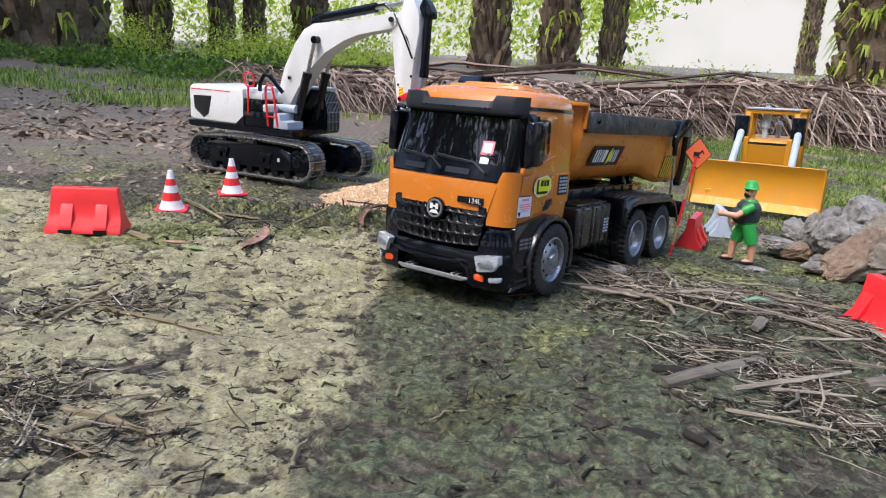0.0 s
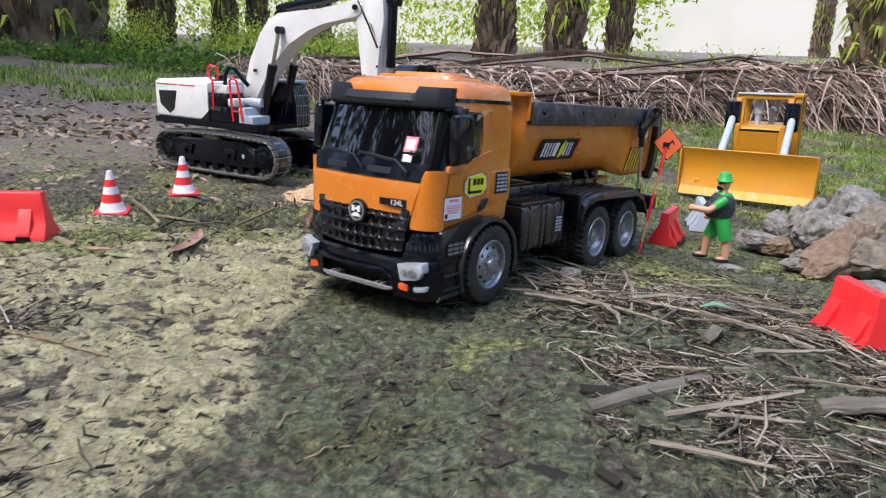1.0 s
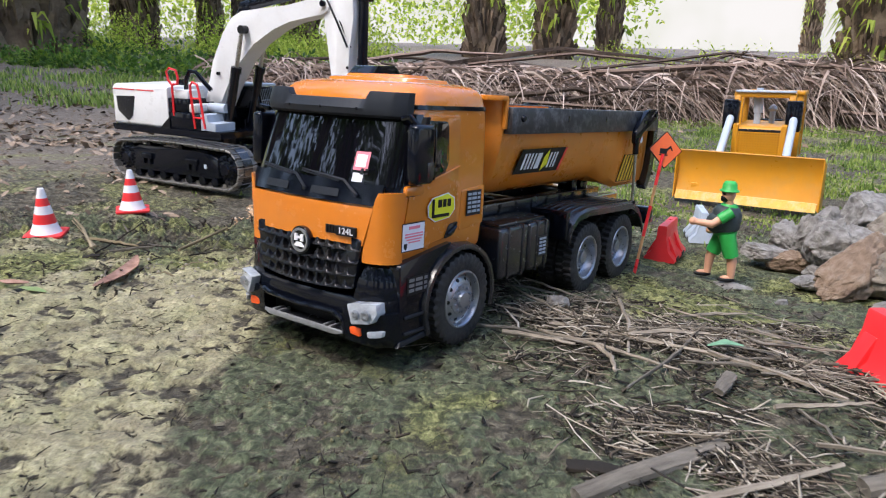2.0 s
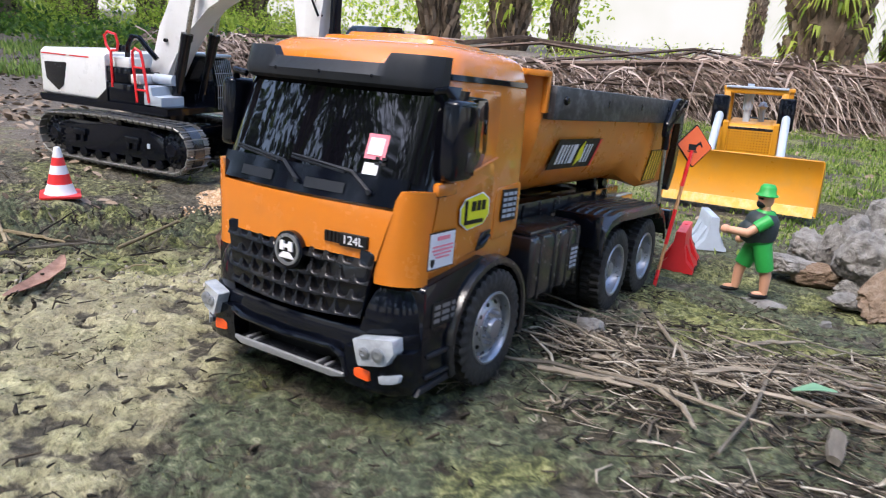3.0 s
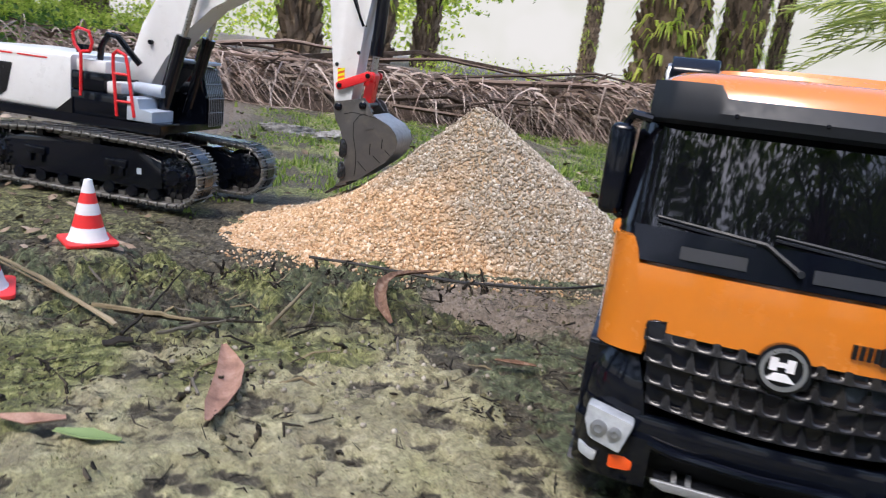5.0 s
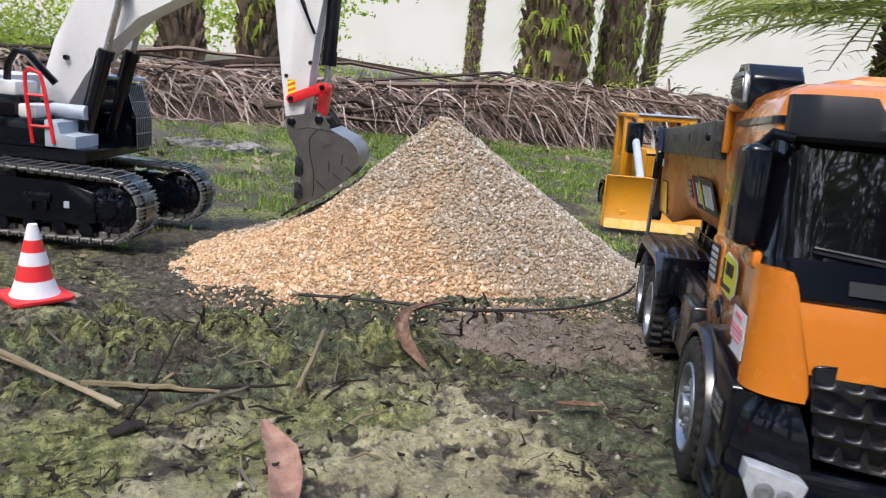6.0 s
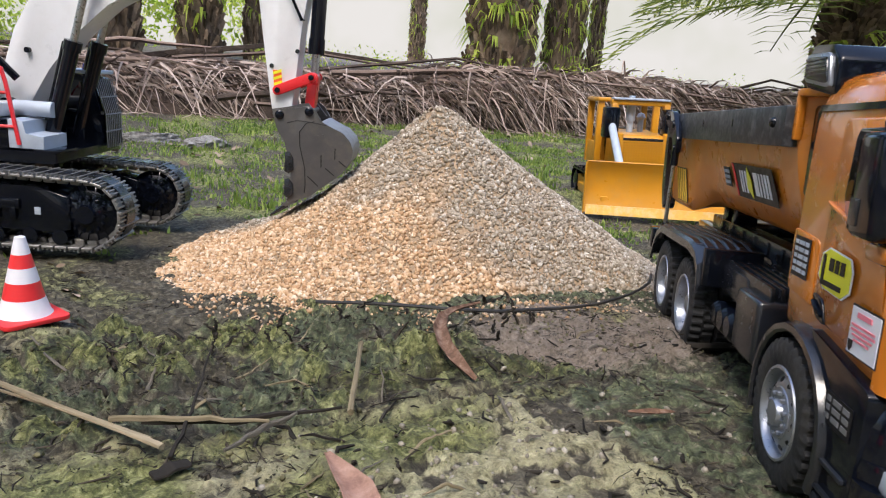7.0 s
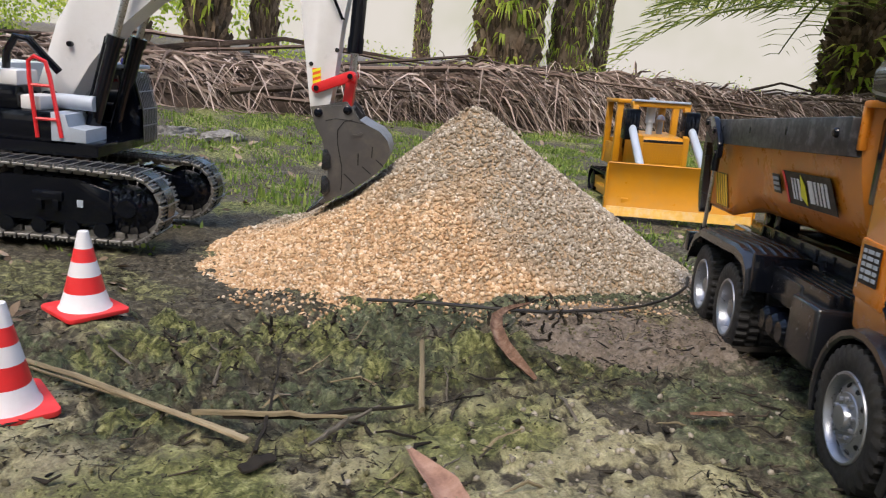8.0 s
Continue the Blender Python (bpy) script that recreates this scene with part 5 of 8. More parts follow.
        prism(bm, rounded(0.585, 0.603, 0.204, 0.214, 0.004), 0, s * 0.0930, s * 0.0940)
        part("round_sticker", bm, STICKERWHITE, bed)

    # wheels
    tyre = BM()
    R, W = 0.0478, 0.0125
    prof = [(0.0300, -W * 0.9), (0.034, -W), (0.043, -W), (0.0462, -W * 0.8), (0.0468, -W * 0.4), (0.0468, W * 0.4), (0.0462, W * 0.8), (0.043, W), (0.034, W), (0.0300, W * 0.9)]
    prof = prof[:3] + [(0.0462, -W * 0.85), (0.0468, -W * 0.1), (0.0468, W * 0.1), (0.0462, W * 0.85)] + prof[7:]
    lathe(tyre, prof, None, 136, True)
    for k, v in enumerate(tyre.verts):          # staggered lugs on either shoulder
        row, col = divmod(k, 136)
        up = 0.0021 if (row in (2, 3, 4) and col % 4 < 2) or (row in (5, 6, 7) and (col + 2) % 4 < 2) else 0.0
        r = math.hypot(v.co.x, v.co.y)
        v.co.x *= 1 + up / r
        v.co.y *= 1 + up / r
    tyre_me = finish(tyre, "tyre_pattern", RUBBER)
    def rim_parts(prof, bolt_r, bolt_z, hole_r, hole_z, lean):
        rim = BM()
        lathe(rim, prof, None, 44)
        lathe(rim, [(0.0305, -0.0118), (0.0268, -0.0112), (0.0255, -0.004), (0, -0.004)], None, 44)
        for k in range(10):
            a = 2 * math.pi * k / 10
            lathe(rim, [(0, 0.0028), (0.0015, 0.0026), (0.0018, 0.0)], Matrix.Translation((bolt_r * math.cos(a), bolt_r * math.sin(a), bolt_z)), 6)
        holes = BM()
        for k in range(10):
            a = 2 * math.pi * (k + 0.5) / 10
            lathe(holes, [(0, 0.0004), (0.0021, 0.0004), (0.0023, -0.001)], Matrix.Translation((hole_r * math.cos(a), hole_r * math.sin(a), hole_z)) @ Matrix.Rotation(a, 4, "Z") @ Matrix.Rotation(lean, 4, "Y"), 8)
        return finish(rim, "rim_pattern", CHROME), finish(holes, "rim_hole_pattern", INK)
    front_rim = rim_parts([(0.0308, 0.0112), (0.0302, 0.0126), (0.0286, 0.0128), (0.0274, 0.0112), (0.0264, 0.0062), (0.0250, 0.0056), (0.0226, 0.0082), (0.0196, 0.0100), (0.0172, 0.0104), (0.0166, 0.0112), (0.0090, 0.0112), (0.0084, 0.0140), (0.0078, 0.0150), (0.0046, 0.0154), (0, 0.0156)], 0.0130, 0.0110, 0.0216, 0.0089, 0.6)
    rear_rim = rim_parts([(0.0308, 0.0112), (0.0302, 0.0126), (0.0284, 0.0126), (0.0266, 0.0108), (0.0256, 0.0020), (0.0236, -0.0004), (0.0180, -0.0010), (0.0168, 0.0016), (0.0092, 0.0020), (0.0086, 0.0072), (0.0050, 0.0084), (0, 0.0086)], 0.0134, 0.0016, 0.0212, -0.0004, 0.0)
    for s in (-1, 1):
        for y, z, x in ((0.1165, 0.0555, 0.0955), (0.411, 0.0545, 0.0955), (0.523, 0.0545, 0.0955), (0.411, 0.0545, 0.0690), (0.523, 0.0545, 0.0690)):
            rim_me, holes_me = front_rim if y < 0.2 else rear_rim
            w = new("wheel", rim_me.data)
            w.parent = T
            flip = s if x > 0.08 else -s
            w.matrix_basis = pose(s * x, y, z, 0, 90 * flip)
            tagged(w, "silver wheel with black lugged tyre")
            t = new("tyre", tyre_me.data)
            t.parent = w
            h = new("rim_holes", holes_me.data)
            h.parent = w
    for o in (tyre_me, *front_rim, *rear_rim):
        bpy.data.objects.remove(o)
    for y in (0.1165, 0.411, 0.523):
        bm = BM()
        tube(bm, [(-0.08, y, 0.055), (0.08, y, 0.055)], 0.006, 10)
        lathe(bm, [(0, -0.016), (0.012, -0.012), (0.016, 0), (0.012, 0.012), (0, 0.016)], pose(0, y, 0.055, 90), 14)
        for s in (-1, 1):
            tube(bm, [(s * 0.038, y - 0.05, 0.080), (s * 0.038, y, 0.066), (s * 0.038, y + 0.05, 0.080)], 0.003, 6)
        part("axle", bm, BLACK, T)
    return T


build_truck()


# ---- excavator: x ahead, y to its left, z up, on its ground; the swing ring over the origin ----
def track_shoe():
    bm = BM()
    box(bm, -0.0078, 0.0078, -0.030, 0.030, -0.0016, 0.0020, 0.0007, 1)
    for x0, x1, top in ((-0.0070, -0.0046, 0.0056), (-0.0010, 0.0010, 0.0044), (0.0046, 0.0066, 0.0044)):
        box(bm, x0, x1, -0.0295, 0.0295, 0.0010, top)
    for y0 in (-0.013, 0.006):
        box(bm, -0.0066, 0.0066, y0, y0 + 0.007, -0.0090, -0.001, 0.001, 1)
    ob = finish(bm, "shoe_pattern", DARKSTEEL)
    me = ob.data
    bpy.data.objects.remove(ob)
    return me


def loop_points(stations, step):
    """Places and directions at even steps along a closed line of (x, z)."""
    p = [Vector(q) for q in stations] + [Vector(stations[0])]
    lens = [(b - a).length for a, b in zip(p, p[1:])]
    n = round(sum(lens) / step)
    out = []
    for k in range(n):
        d, i = sum(lens) * k / n, 0
        while d > lens[i]:
            d -= lens[i]
            i += 1
        t = (p[i + 1] - p[i]).normalized()
        out.append((p[i] + t * d, t))
    return out


def build_excavator():
    m = pose(-0.475, 2.055, -0.036, 0, 0, -28.5)
    E = base("excavator", m, "white toy excavator with red rails, digging in the gravel", "toy excavator")
    shoe = track_shoe()
    R = 0.0455
    for s in (-1, 1):
        y = -0.128 if s < 0 else 0.098
        line = [(0.186 + R * math.sin(radians(a)), 0.056 + R * math.cos(radians(a))) for a in range(0, 181, 12)]
        line += [(0.10, 0.0095), (0.0, 0.0090), (-0.08, 0.0095)]
        line += [(-0.150 - R * 0.95 * math.sin(radians(a)), 0.054 - R * 0.95 * math.cos(radians(a))) for a in range(0, 181, 12)]
        line += [(-0.06, 0.1035), (0.02, 0.1050), (0.11, 0.1035)]
        # side frame
        bm = BM()
        prism(bm, smoothed([(-0.135, 0.030), (0.165, 0.030), (0.165, 0.078), (0.12, 0.090), (-0.10, 0.090), (-0.135, 0.078)], 0.1), 1, y - 0.022, y + 0.022, 0.002)
        for x in (-0.095, 0.060):
            box(bm, x, x + 0.040, y - 0.027, y + 0.027, 0.058, 0.072, 0.002)
            box(bm, x + 0.005, x + 0.013, y - 0.027, y + 0.027, 0.045, 0.062, 0.001)
            box(bm, x + 0.027, x + 0.035, y - 0.027, y + 0.027, 0.045, 0.062, 0.001)
        for x in (-0.07, 0.04):
            tube(bm, [(x, y - 0.02, 0.094), (x, y + 0.02, 0.094)], 0.007, 10)
        tframe = part("track_frame", bm, BLACK, E, "black track frame")
        for x in (-0.110, -0.066, -0.022, 0.022, 0.066, 0.110, 0.150):
            bm = BM()
            tube(bm, [(x, y - 0.024, 0.0225), (x, y + 0.024, 0.0225)], 0.0105, 14)
            part("roller", bm, BLACK, tframe)
        for x, z, r in ((0.186, 0.056, 0.039), (-0.150, 0.054, 0.038)):
            bm = BM()
            lathe(bm, [(0, -0.026), (0.012, -0.027), (0.014, -0.023), (0.026, -0.021), (r - 0.008, -0.018), (r, -0.012), (r, 0.012), (r - 0.008, 0.018), (0.014, 0.023), (0.012, 0.027), (0, 0.026)], pose(x, y, z, 90), 28)
            for k in range(14):
                a = 2 * math.pi * k / 14
                lathe(bm, [(0, 0.025), (0.0022, 0.0245), (0.0026, 0.018)], pose(x, y, z, 90) @ Matrix.Translation((0.024 * math.cos(a), 0.024 * math.sin(a), 0)), 6)
                lathe(bm, [(0.0026, -0.018), (0.0022, -0.0245), (0, -0.025)], pose(x, y, z, 90) @ Matrix.Translation((0.024 * math.cos(a), 0.024 * math.sin(a), 0)), 6)
            part("sprocket" if x > 0 else "idler", bm, BLACK, tframe)
        bm = BM()
        pts = [(x, y, z) for x, z in line]
        rings = []
        for k in range(len(pts)):
            a, b = Vector(pts[k - 1]), Vector(pts[(k + 1) % len(pts)])
            d = (b - a).normalized()
            nrm = Vector((-d.z, 0, d.x))
            c = Vector(pts[k])
            rings.append([c + nrm * 0.0015 + Vector((0, q, 0)) for q in (-0.013, 0.013)] + [c + nrm * 0.0055 + Vector((0, q, 0)) for q in (0.013, -0.013)])
        rr = [[bm.verts.new(p) for p in r] for r in rings]
        for k in range(len(rr)):
            a, b = rr[k], rr[(k + 1) % len(rr)]
            for j in range(4):
                bm.faces.new((a[j], a[(j + 1) % 4], b[(j + 1) % 4], b[j]))
        track = part("track", bm, SATIN, E, "steel crawler track")
        for p, t in loop_points(line, 0.0176):
            o = new("track_shoe", shoe)
            o.parent = track
            ang = math.atan2(-t.y, t.x)
            o.matrix_basis = Matrix.Translation((p.x, y, p.y)) @ Matrix.Rotation(ang, 4, "Y")
        if s > 0:                     # the far side has sunk into the mud
            tframe.location.z = track.location.z = -0.012
    bm = BM()
    box(bm, -0.075, 0.105, -0.115, 0.090, 0.062, 0.086, 0.004)
    lathe(bm, [(0.070, 0.082), (0.070, 0.115), (0, 0.115)], pose(0.01, 0, 0), 32)
    part("undercarriage", bm, BLACK, E)
    for s in (-1, 1):
        bm = BM()
        box(bm, 0.118, 0.126, s * 0.150 - 0.0008, s * 0.150 + 0.0008, 0.052, 0.062)
        part("frame_sticker", bm, PALEGREY, E)

    # house
    bm = BM()
    prism(bm, smoothed([(-0.255, 0.112), (0.125, 0.112), (0.125, 0.128), (-0.262, 0.128)], 0.1), 1, -0.101, 0.101, 0.002)
    part("deck", bm, BLACK, E, "black deck plate")
    bm = BM()
    def hood_ring(x, w, top, lo, r):
        return [(x, yy, zz) for yy, zz in rounded(-w, w, lo, top, r)]
    loft(bm, [hood_ring(-0.262, 0.083, 0.214, 0.128, 0.008), (hood_ring(-0.258, 0.092, 0.224, 0.127, 0.010)), hood_ring(-0.242, 0.100, 0.2285, 0.127, 0.010), hood_ring(-0.06, 0.100, 0.2280, 0.127, 0.008), hood_ring(-0.050, 0.0985, 0.2265, 0.127, 0.008)])
    hood = part("counterweight", bm, WHITE, E, "white engine hood and counterweight")
    for s in (-1, 1):
        bm = BM()
        prism(bm, smoothed([(-0.236, 0.198), (-0.165, 0.200), (-0.178, 0.150), (-0.196, 0.138), (-0.232, 0.162)], 0.06), 1, s * 0.0985, s * 0.1012, 0.0008)
        grill = part("side_grille", bm, SATIN, hood, "dark side grille")
        bm = BM()
        for x0, x1 in ((-0.244, -0.165), (-0.155, -0.095)):
            box(bm, x0, x1, s * 0.0995, s * 0.1008, 0.2145, 0.2170)
        part("red_stripe", bm, RED, hood)
        bm = BM()
        prism(bm, [(-0.080, 0.128), (-0.045, 0.156), (-0.045, 0.128)], 1, s * 0.0985, s * 0.1009)
        part("black_flash", bm, INK, hood)
    bm = BM()
    for x in (-0.095, -0.080):
        lathe(bm, [(0, 0.016), (0.006, 0.016), (0.007, 0.012), (0.006, 0.0), (0, 0)], pose(x, -0.02, 0.227), 14)
    part("exhaust", bm, BLACK, hood)
    # right platform, tank, steps
    bm = BM()
    box(bm, -0.050, 0.060, -0.099, -0.034, 0.127, 0.170, 0.003)
    box(bm, -0.050, 0.015, -0.097, -0.034, 0.170, 0.202, 0.003)
    part("valve_box", bm, BLACK, E)
    bm = BM()
    box(bm, -0.046, 0.012, -0.090, -0.036, 0.201, 0.222, 0.003)
    box(bm, 0.015, 0.044, -0.092, -0.036, 0.170, 0.190, 0.003)
    part("tank_top", bm, WHITE, E)
    bm = BM()
    prism(bm, [(0.060, 0.131), (0.108, 0.131), (0.108, 0.149), (0.083, 0.151), (0.081, 0.168), (0.060, 0.170)], 1, -0.099, -0.036, 0.001)
    part("steps", bm, PALEGREY, E, "pale grey steps")
    bm = BM()
    box(bm, 0.095, 0.130, -0.101, -0.050, 0.127, 0.131, 0.001)
    part("step_plate", bm, BLACK, E)
    bm = BM()
    lathe(bm, [(0, 0), (0.011, 0), (0.011, 0.055), (0, 0.055)], pose(0.045, -0.052, 0.182, 0, 90), 18)
    part("swing_motor", bm, PALEGREY, E)
    bm = BM()
    tube(bm, [(-0.016, -0.070, 0.200), (-0.012, -0.070, 0.245), (0.000, -0.068, 0.266), (0.016, -0.064, 0.264), (0.032, -0.058, 0.244), (0.050, -0.050, 0.222)], 0.0055, 10)
    part("hose", bm, BLACK, E)
    # red rails
    bm = BM()
    a = [(-0.030, -0.098, 0.160), (-0.030, -0.098, 0.232), (-0.042, -0.098, 0.244), (-0.046, -0.098, 0.264), (-0.036, -0.098, 0.272), (-0.014, -0.098, 0.268), (-0.008, -0.098, 0.250), (-0.012, -0.098, 0.236), (-0.028, -0.098, 0.234)]
    tube(bm, a, 0.0029, 7)
    part("handrail", bm, RED, E, "red tubular handrail")
    bm = BM()
    tube(bm, [(0.042, -0.1, 0.134), (0.034, -0.1, 0.215), (0.034, -0.1, 0.236), (0.042, -0.1, 0.243), (0.057, -0.1, 0.237), (0.062, -0.1, 0.218), (0.075, -0.1, 0.136)], 0.0030, 7)
    tube(bm, [(0.0365, -0.1, 0.205), (0.063, -0.1, 0.205)], 0.0024, 6)
    tube(bm, [(0.040, -0.1, 0.160), (0.070, -0.1, 0.160)], 0.0024, 6)
    part("ladder", bm, RED, E, "red tubular ladder rail")
    # cab on the left, with barred front
    bm = BM()
    prism(bm, smoothed([(0.000, 0.120), (0.118, 0.114), (0.128, 0.128), (0.127, 0.170), (0.112, 0.228), (0.012, 0.232), (0.0, 0.222)], 0.08), 1, 0.036, 0.100, 0.003)
    cabin = part("cabin", bm, BLACK, E, "black operator cab with barred windows")
    bm = BM()
    box(bm, 0.000, 0.120, 0.036, 0.100, 0.2315, 0.2375, 0.002)
    part("cabin_roof", bm, PALEGREY, cabin)
    bm = BM()
    for z0, z1, x0, x1 in ((0.178, 0.222, 0.1265, 0.1145), (0.124, 0.172, 0.1295, 0.1285)):
        bm2 = [bm.verts.new(p) for p in ((x0 + 0.001, 0.041, z0), (x0 + 0.001, 0.095, z0), (x1 + 0.001, 0.095, z1), (x1 + 0.001, 0.041, z1))]
        bm.faces.new(bm2)
    bmesh.ops.solidify(bm, geom=bm.faces, thickness=0.0008)
    part("front_window", bm, GLASS, cabin)
    for k in range(9):
        bm = BM()
        yy = 0.043 + k * 0.0064
        tube(bm, [(0.1315, yy, 0.120), (0.1310, yy, 0.172), (0.117, yy, 0.226)], 0.0009, 5)
        part("window_bar", bm, BARGREY, cabin)
    for z, x in ((0.146, 0.1312), (0.172, 0.1308), (0.198, 0.1245)):
        bm = BM()
        tube(bm, [(x, 0.040, z), (x, 0.097, z)], 0.0011, 5)
        part("cross_bar", bm, BARGREY, cabin)
    bm = BM()
    prism(bm, smoothed([(0.012, 0.172), (0.108, 0.172), (0.100, 0.222), (0.014, 0.224)], 0.1), 1, 0.0345, 0.0362, 0.0004)
    part("side_window", bm, GLASS, cabin)
    bm = BM()
    lathe(bm, [(0, 0.01), (0.005, 0.009), (0.006, 0), (0, 0)], pose(0.10, 0.05, 0.2375), 12)
    part("beacon", bm, plain("blue_lens", (0.06, 0.07, 0.55), 0.2), cabin, "small blue beacon")

    # boom: outline in x, z
    boom = [(0.002, 0.190), (0.036, 0.290), (0.072, 0.352), (0.102, 0.389), (0.135, 0.405), (0.200, 0.411), (0.273, 0.417), (0.344, 0.430), (0.378, 0.438), (0.394, 0.426), (0.390, 0.406), (0.374, 0.396), (0.330, 0.391), (0.280, 0.382), (0.232, 0.365), (0.170, 0.333), (0.122, 0.289), (0.082, 0.235), (0.050, 0.180), (0.026, 0.172)]
    bm = BM()
    prism(bm, boom, 1, -0.027, 0.027, 0.0015)
    bm_ob = part("boom", bm, WHITE, E, "white curved boom")
    for x, z, r, w in ((0.150, 0.364, 0.007, 0.0335), (0.378, 0.420, 0.0065, 0.0335), (0.056, 0.262, 0.004, 0.0335), (0.027, 0.185, 0.009, 0.045)):
        bm = BM()
        tube(bm, [(x, -w, z), (x, w, z)], r, 14)
        part("pin", bm, BLACK, bm_ob)
    for s in (-1, 1):
        bm = BM()
        a, b = Vector((0.088, s * 0.040, 0.140)), Vector((0.150, s * 0.040, 0.364))
        d = (b - a)
        tube(bm, [a, a + d * 0.62], 0.0105, 14)
        tube(bm, [a + d * 0.56, a + d * 0.62], 0.0125, 14)
        tube(bm, [a + d * 0.10 + Vector((-0.012, 0, 0.003)), a + d * 0.6 + Vector((-0.012, 0, 0.003))], 0.0028, 6)
        box(bm, a.x - 0.016, a.x + 0.014, a.y - 0.009, a.y + 0.009, 0.118, 0.150, 0.003)
        cyl = part("boom_cylinder", bm, BLACK, E)
        bm = BM()
        tube(bm, [a + d * 0.6, b], 0.0052, 12)
        part("rod", bm, STEEL, cyl)
        bm = BM()
        tube(bm, [b + Vector((0, -s * 0.012, 0)), b + Vector((0, s * 0.006, 0))], 0.0095, 14)
        part("rod_eye", bm, BLACK, cyl)
    # arm cylinder along the boom's top
    bm = BM()
    a, b = Vector((0.128, 0, 0.417)), Vector((0.425, 0, 0.468))
    tube(bm, [a, a + (b - a) * 0.62], 0.0115, 14)
    box(bm, 0.115, 0.145, -0.012, 0.012, 0.402, 0.424, 0.002)
    tube(bm, [a + Vector((0.0, 0.008, 0.012)), a + (b - a) * 0.6 + Vector((0, 0.008, 0.012))], 0.003, 6)
    cyl = part("arm_cylinder", bm, BLACK, E)
    bm = BM()
    tube(bm, [a + (b - a) * 0.6, b], 0.0055, 12)
    part("rod", bm, STEEL, cyl)
    bm = BM()
    for q, z in ((-0.006, 0), (0.006, 0.004)):
        tube(bm, [(0.09, q, 0.375), (0.12, q, 0.425 + z), (0.20, q, 0.436 + z), (0.34, q, 0.456 + z), (0.385, q - 0.02, 0.432), (0.420, q - 0.028, 0.380), (0.444, q - 0.026, 0.330)], 0.0022, 6)
    part("hydraulic_hose", bm, BLACK, E)
    # arm
    arm = [(0.370, 0.420), (0.376, 0.398), (0.387, 0.310), (0.400, 0.215), (0.405, 0.190), (0.4165, 0.184), (0.4275, 0.190), (0.434, 0.235), (0.442, 0.320), (0.454, 0.392), (0.452, 0.436), (0.430, 0.478), (0.414, 0.478), (0.404, 0.446)]
    bm = BM()
    prism(bm, smoothed(arm, 0.08, 2), 1, -0.023, 0.023, 0.0015)
    arm_ob = part("arm", bm, WHITE, E, "white dipper arm")
    for s in (-1, 1):
        for x, z in ((0.4005, 0.2655), (0.437, 0.288)):
            bm = BM()
            lathe(bm, [(0, 0.0015), (0.0032, 0.001), (0.0032, 0)], pose(x, s * 0.0232, z, s * -90), 12)
            part("rivet", bm, SATIN, arm_ob)
        bm = BM()
        prism(bm, [(0.4025, 0.2600), (0.4145, 0.2600), (0.4165, 0.2350), (0.4045, 0.2350)], 1, s * 0.0230, s * 0.0236)
        hz = part("hazard_sticker", bm, SIGNORANGE, arm_ob, "orange and yellow warning stripes")
        for k in range(3):
            bm = BM()
            z = 0.2375 + k * 0.0078
            prism(bm, [(0.404 - k * 0.0006, z), (0.4160 - k * 0.0006, z + 0.0045), (0.4158 - k * 0.0006, z + 0.0085), (0.4038 - k * 0.0006, z + 0.004)], 1, s * 0.0235, s * 0.0240)
            part("stripe", bm, YELLOWBRIGHT, hz)
    # bucket cylinder and linkage
    bm = BM()
    a, b = Vector((0.466, 0, 0.436)), Vector((0.4585, 0, 0.253))
    tube(bm, [a, a + (b - a) * 0.82], 0.0105, 14)
    tube(bm, [a + (b - a) * 0.70, a + (b - a) * 0.82], 0.0118, 14)
    prism(bm, smoothed([(0.446, 0.450), (0.456, 0.472), (0.468, 0.466), (0.484, 0.440), (0.482, 0.424), (0.460, 0.424)], 0.15), 1, -0.012, 0.012, 0.001)
    cyl = part("bucket_cylinder", bm, BLACK, E)
    bm = BM()
    tube(bm, [a + (b - a) * 0.8, b], 0.0058, 12)
    part("rod", bm, STEEL, cyl)
    def link(bm, p, q, r, y0, y1):
        d = (Vector(q) - Vector(p)).normalized()
        n = Vector((-d.y, d.x))
        pts = []
        for c, sg in ((Vector(p), -1), (Vector(q), 1)):
            for k in range(9):
                an = math.pi * k / 8
                pts.append(tuple(c + (n * math.cos(an) * -sg + d * math.sin(an) * sg) * r))
        prism(bm, pts, 1, y0, y1, 0.001)
    for s in (-1, 1):
        bm = BM()
        link(bm, (0.4105, 0.232), (0.4585, 0.253), 0.0072, s * 0.0245, s * 0.0300)
        lk = part("rocker_link", bm, RED, E, "red rocker link")
        for x, z in ((0.4105, 0.232), (0.4585, 0.253)):
            bm = BM()
            lathe(bm, [(0, 0.004), (0.0038, 0.0035), (0.0042, 0)], pose(x, s * 0.0295, z, s * -90), 12)
            part("bolt", bm, BLACK, lk)
    bm = BM()
    link(bm, (0.4585, 0.253), (0.4535, 0.205), 0.0070, -0.014, 0.014)
    tube(bm, [(0.4585, -0.030, 0.253), (0.4585, 0.030, 0.253)], 0.004, 10)
    part("push_link", bm, RED, E, "red push link")
    # bucket: curved shell between two cheek plates
    HW = 0.046
    curve = [(0.4775, 0.1930), (0.4916, 0.1859), (0.5086, 0.1788), (0.5199, 0.1675), (0.5250, 0.1534), (0.5213, 0.1365), (0.5080, 0.1180), (0.4916, 0.1053), (0.4634, 0.0827), (0.4323, 0.0714)]
    bm = BM()
    g = [[bm.verts.new((x, y, z)) for x, z in curve] for y in (-HW, HW)]
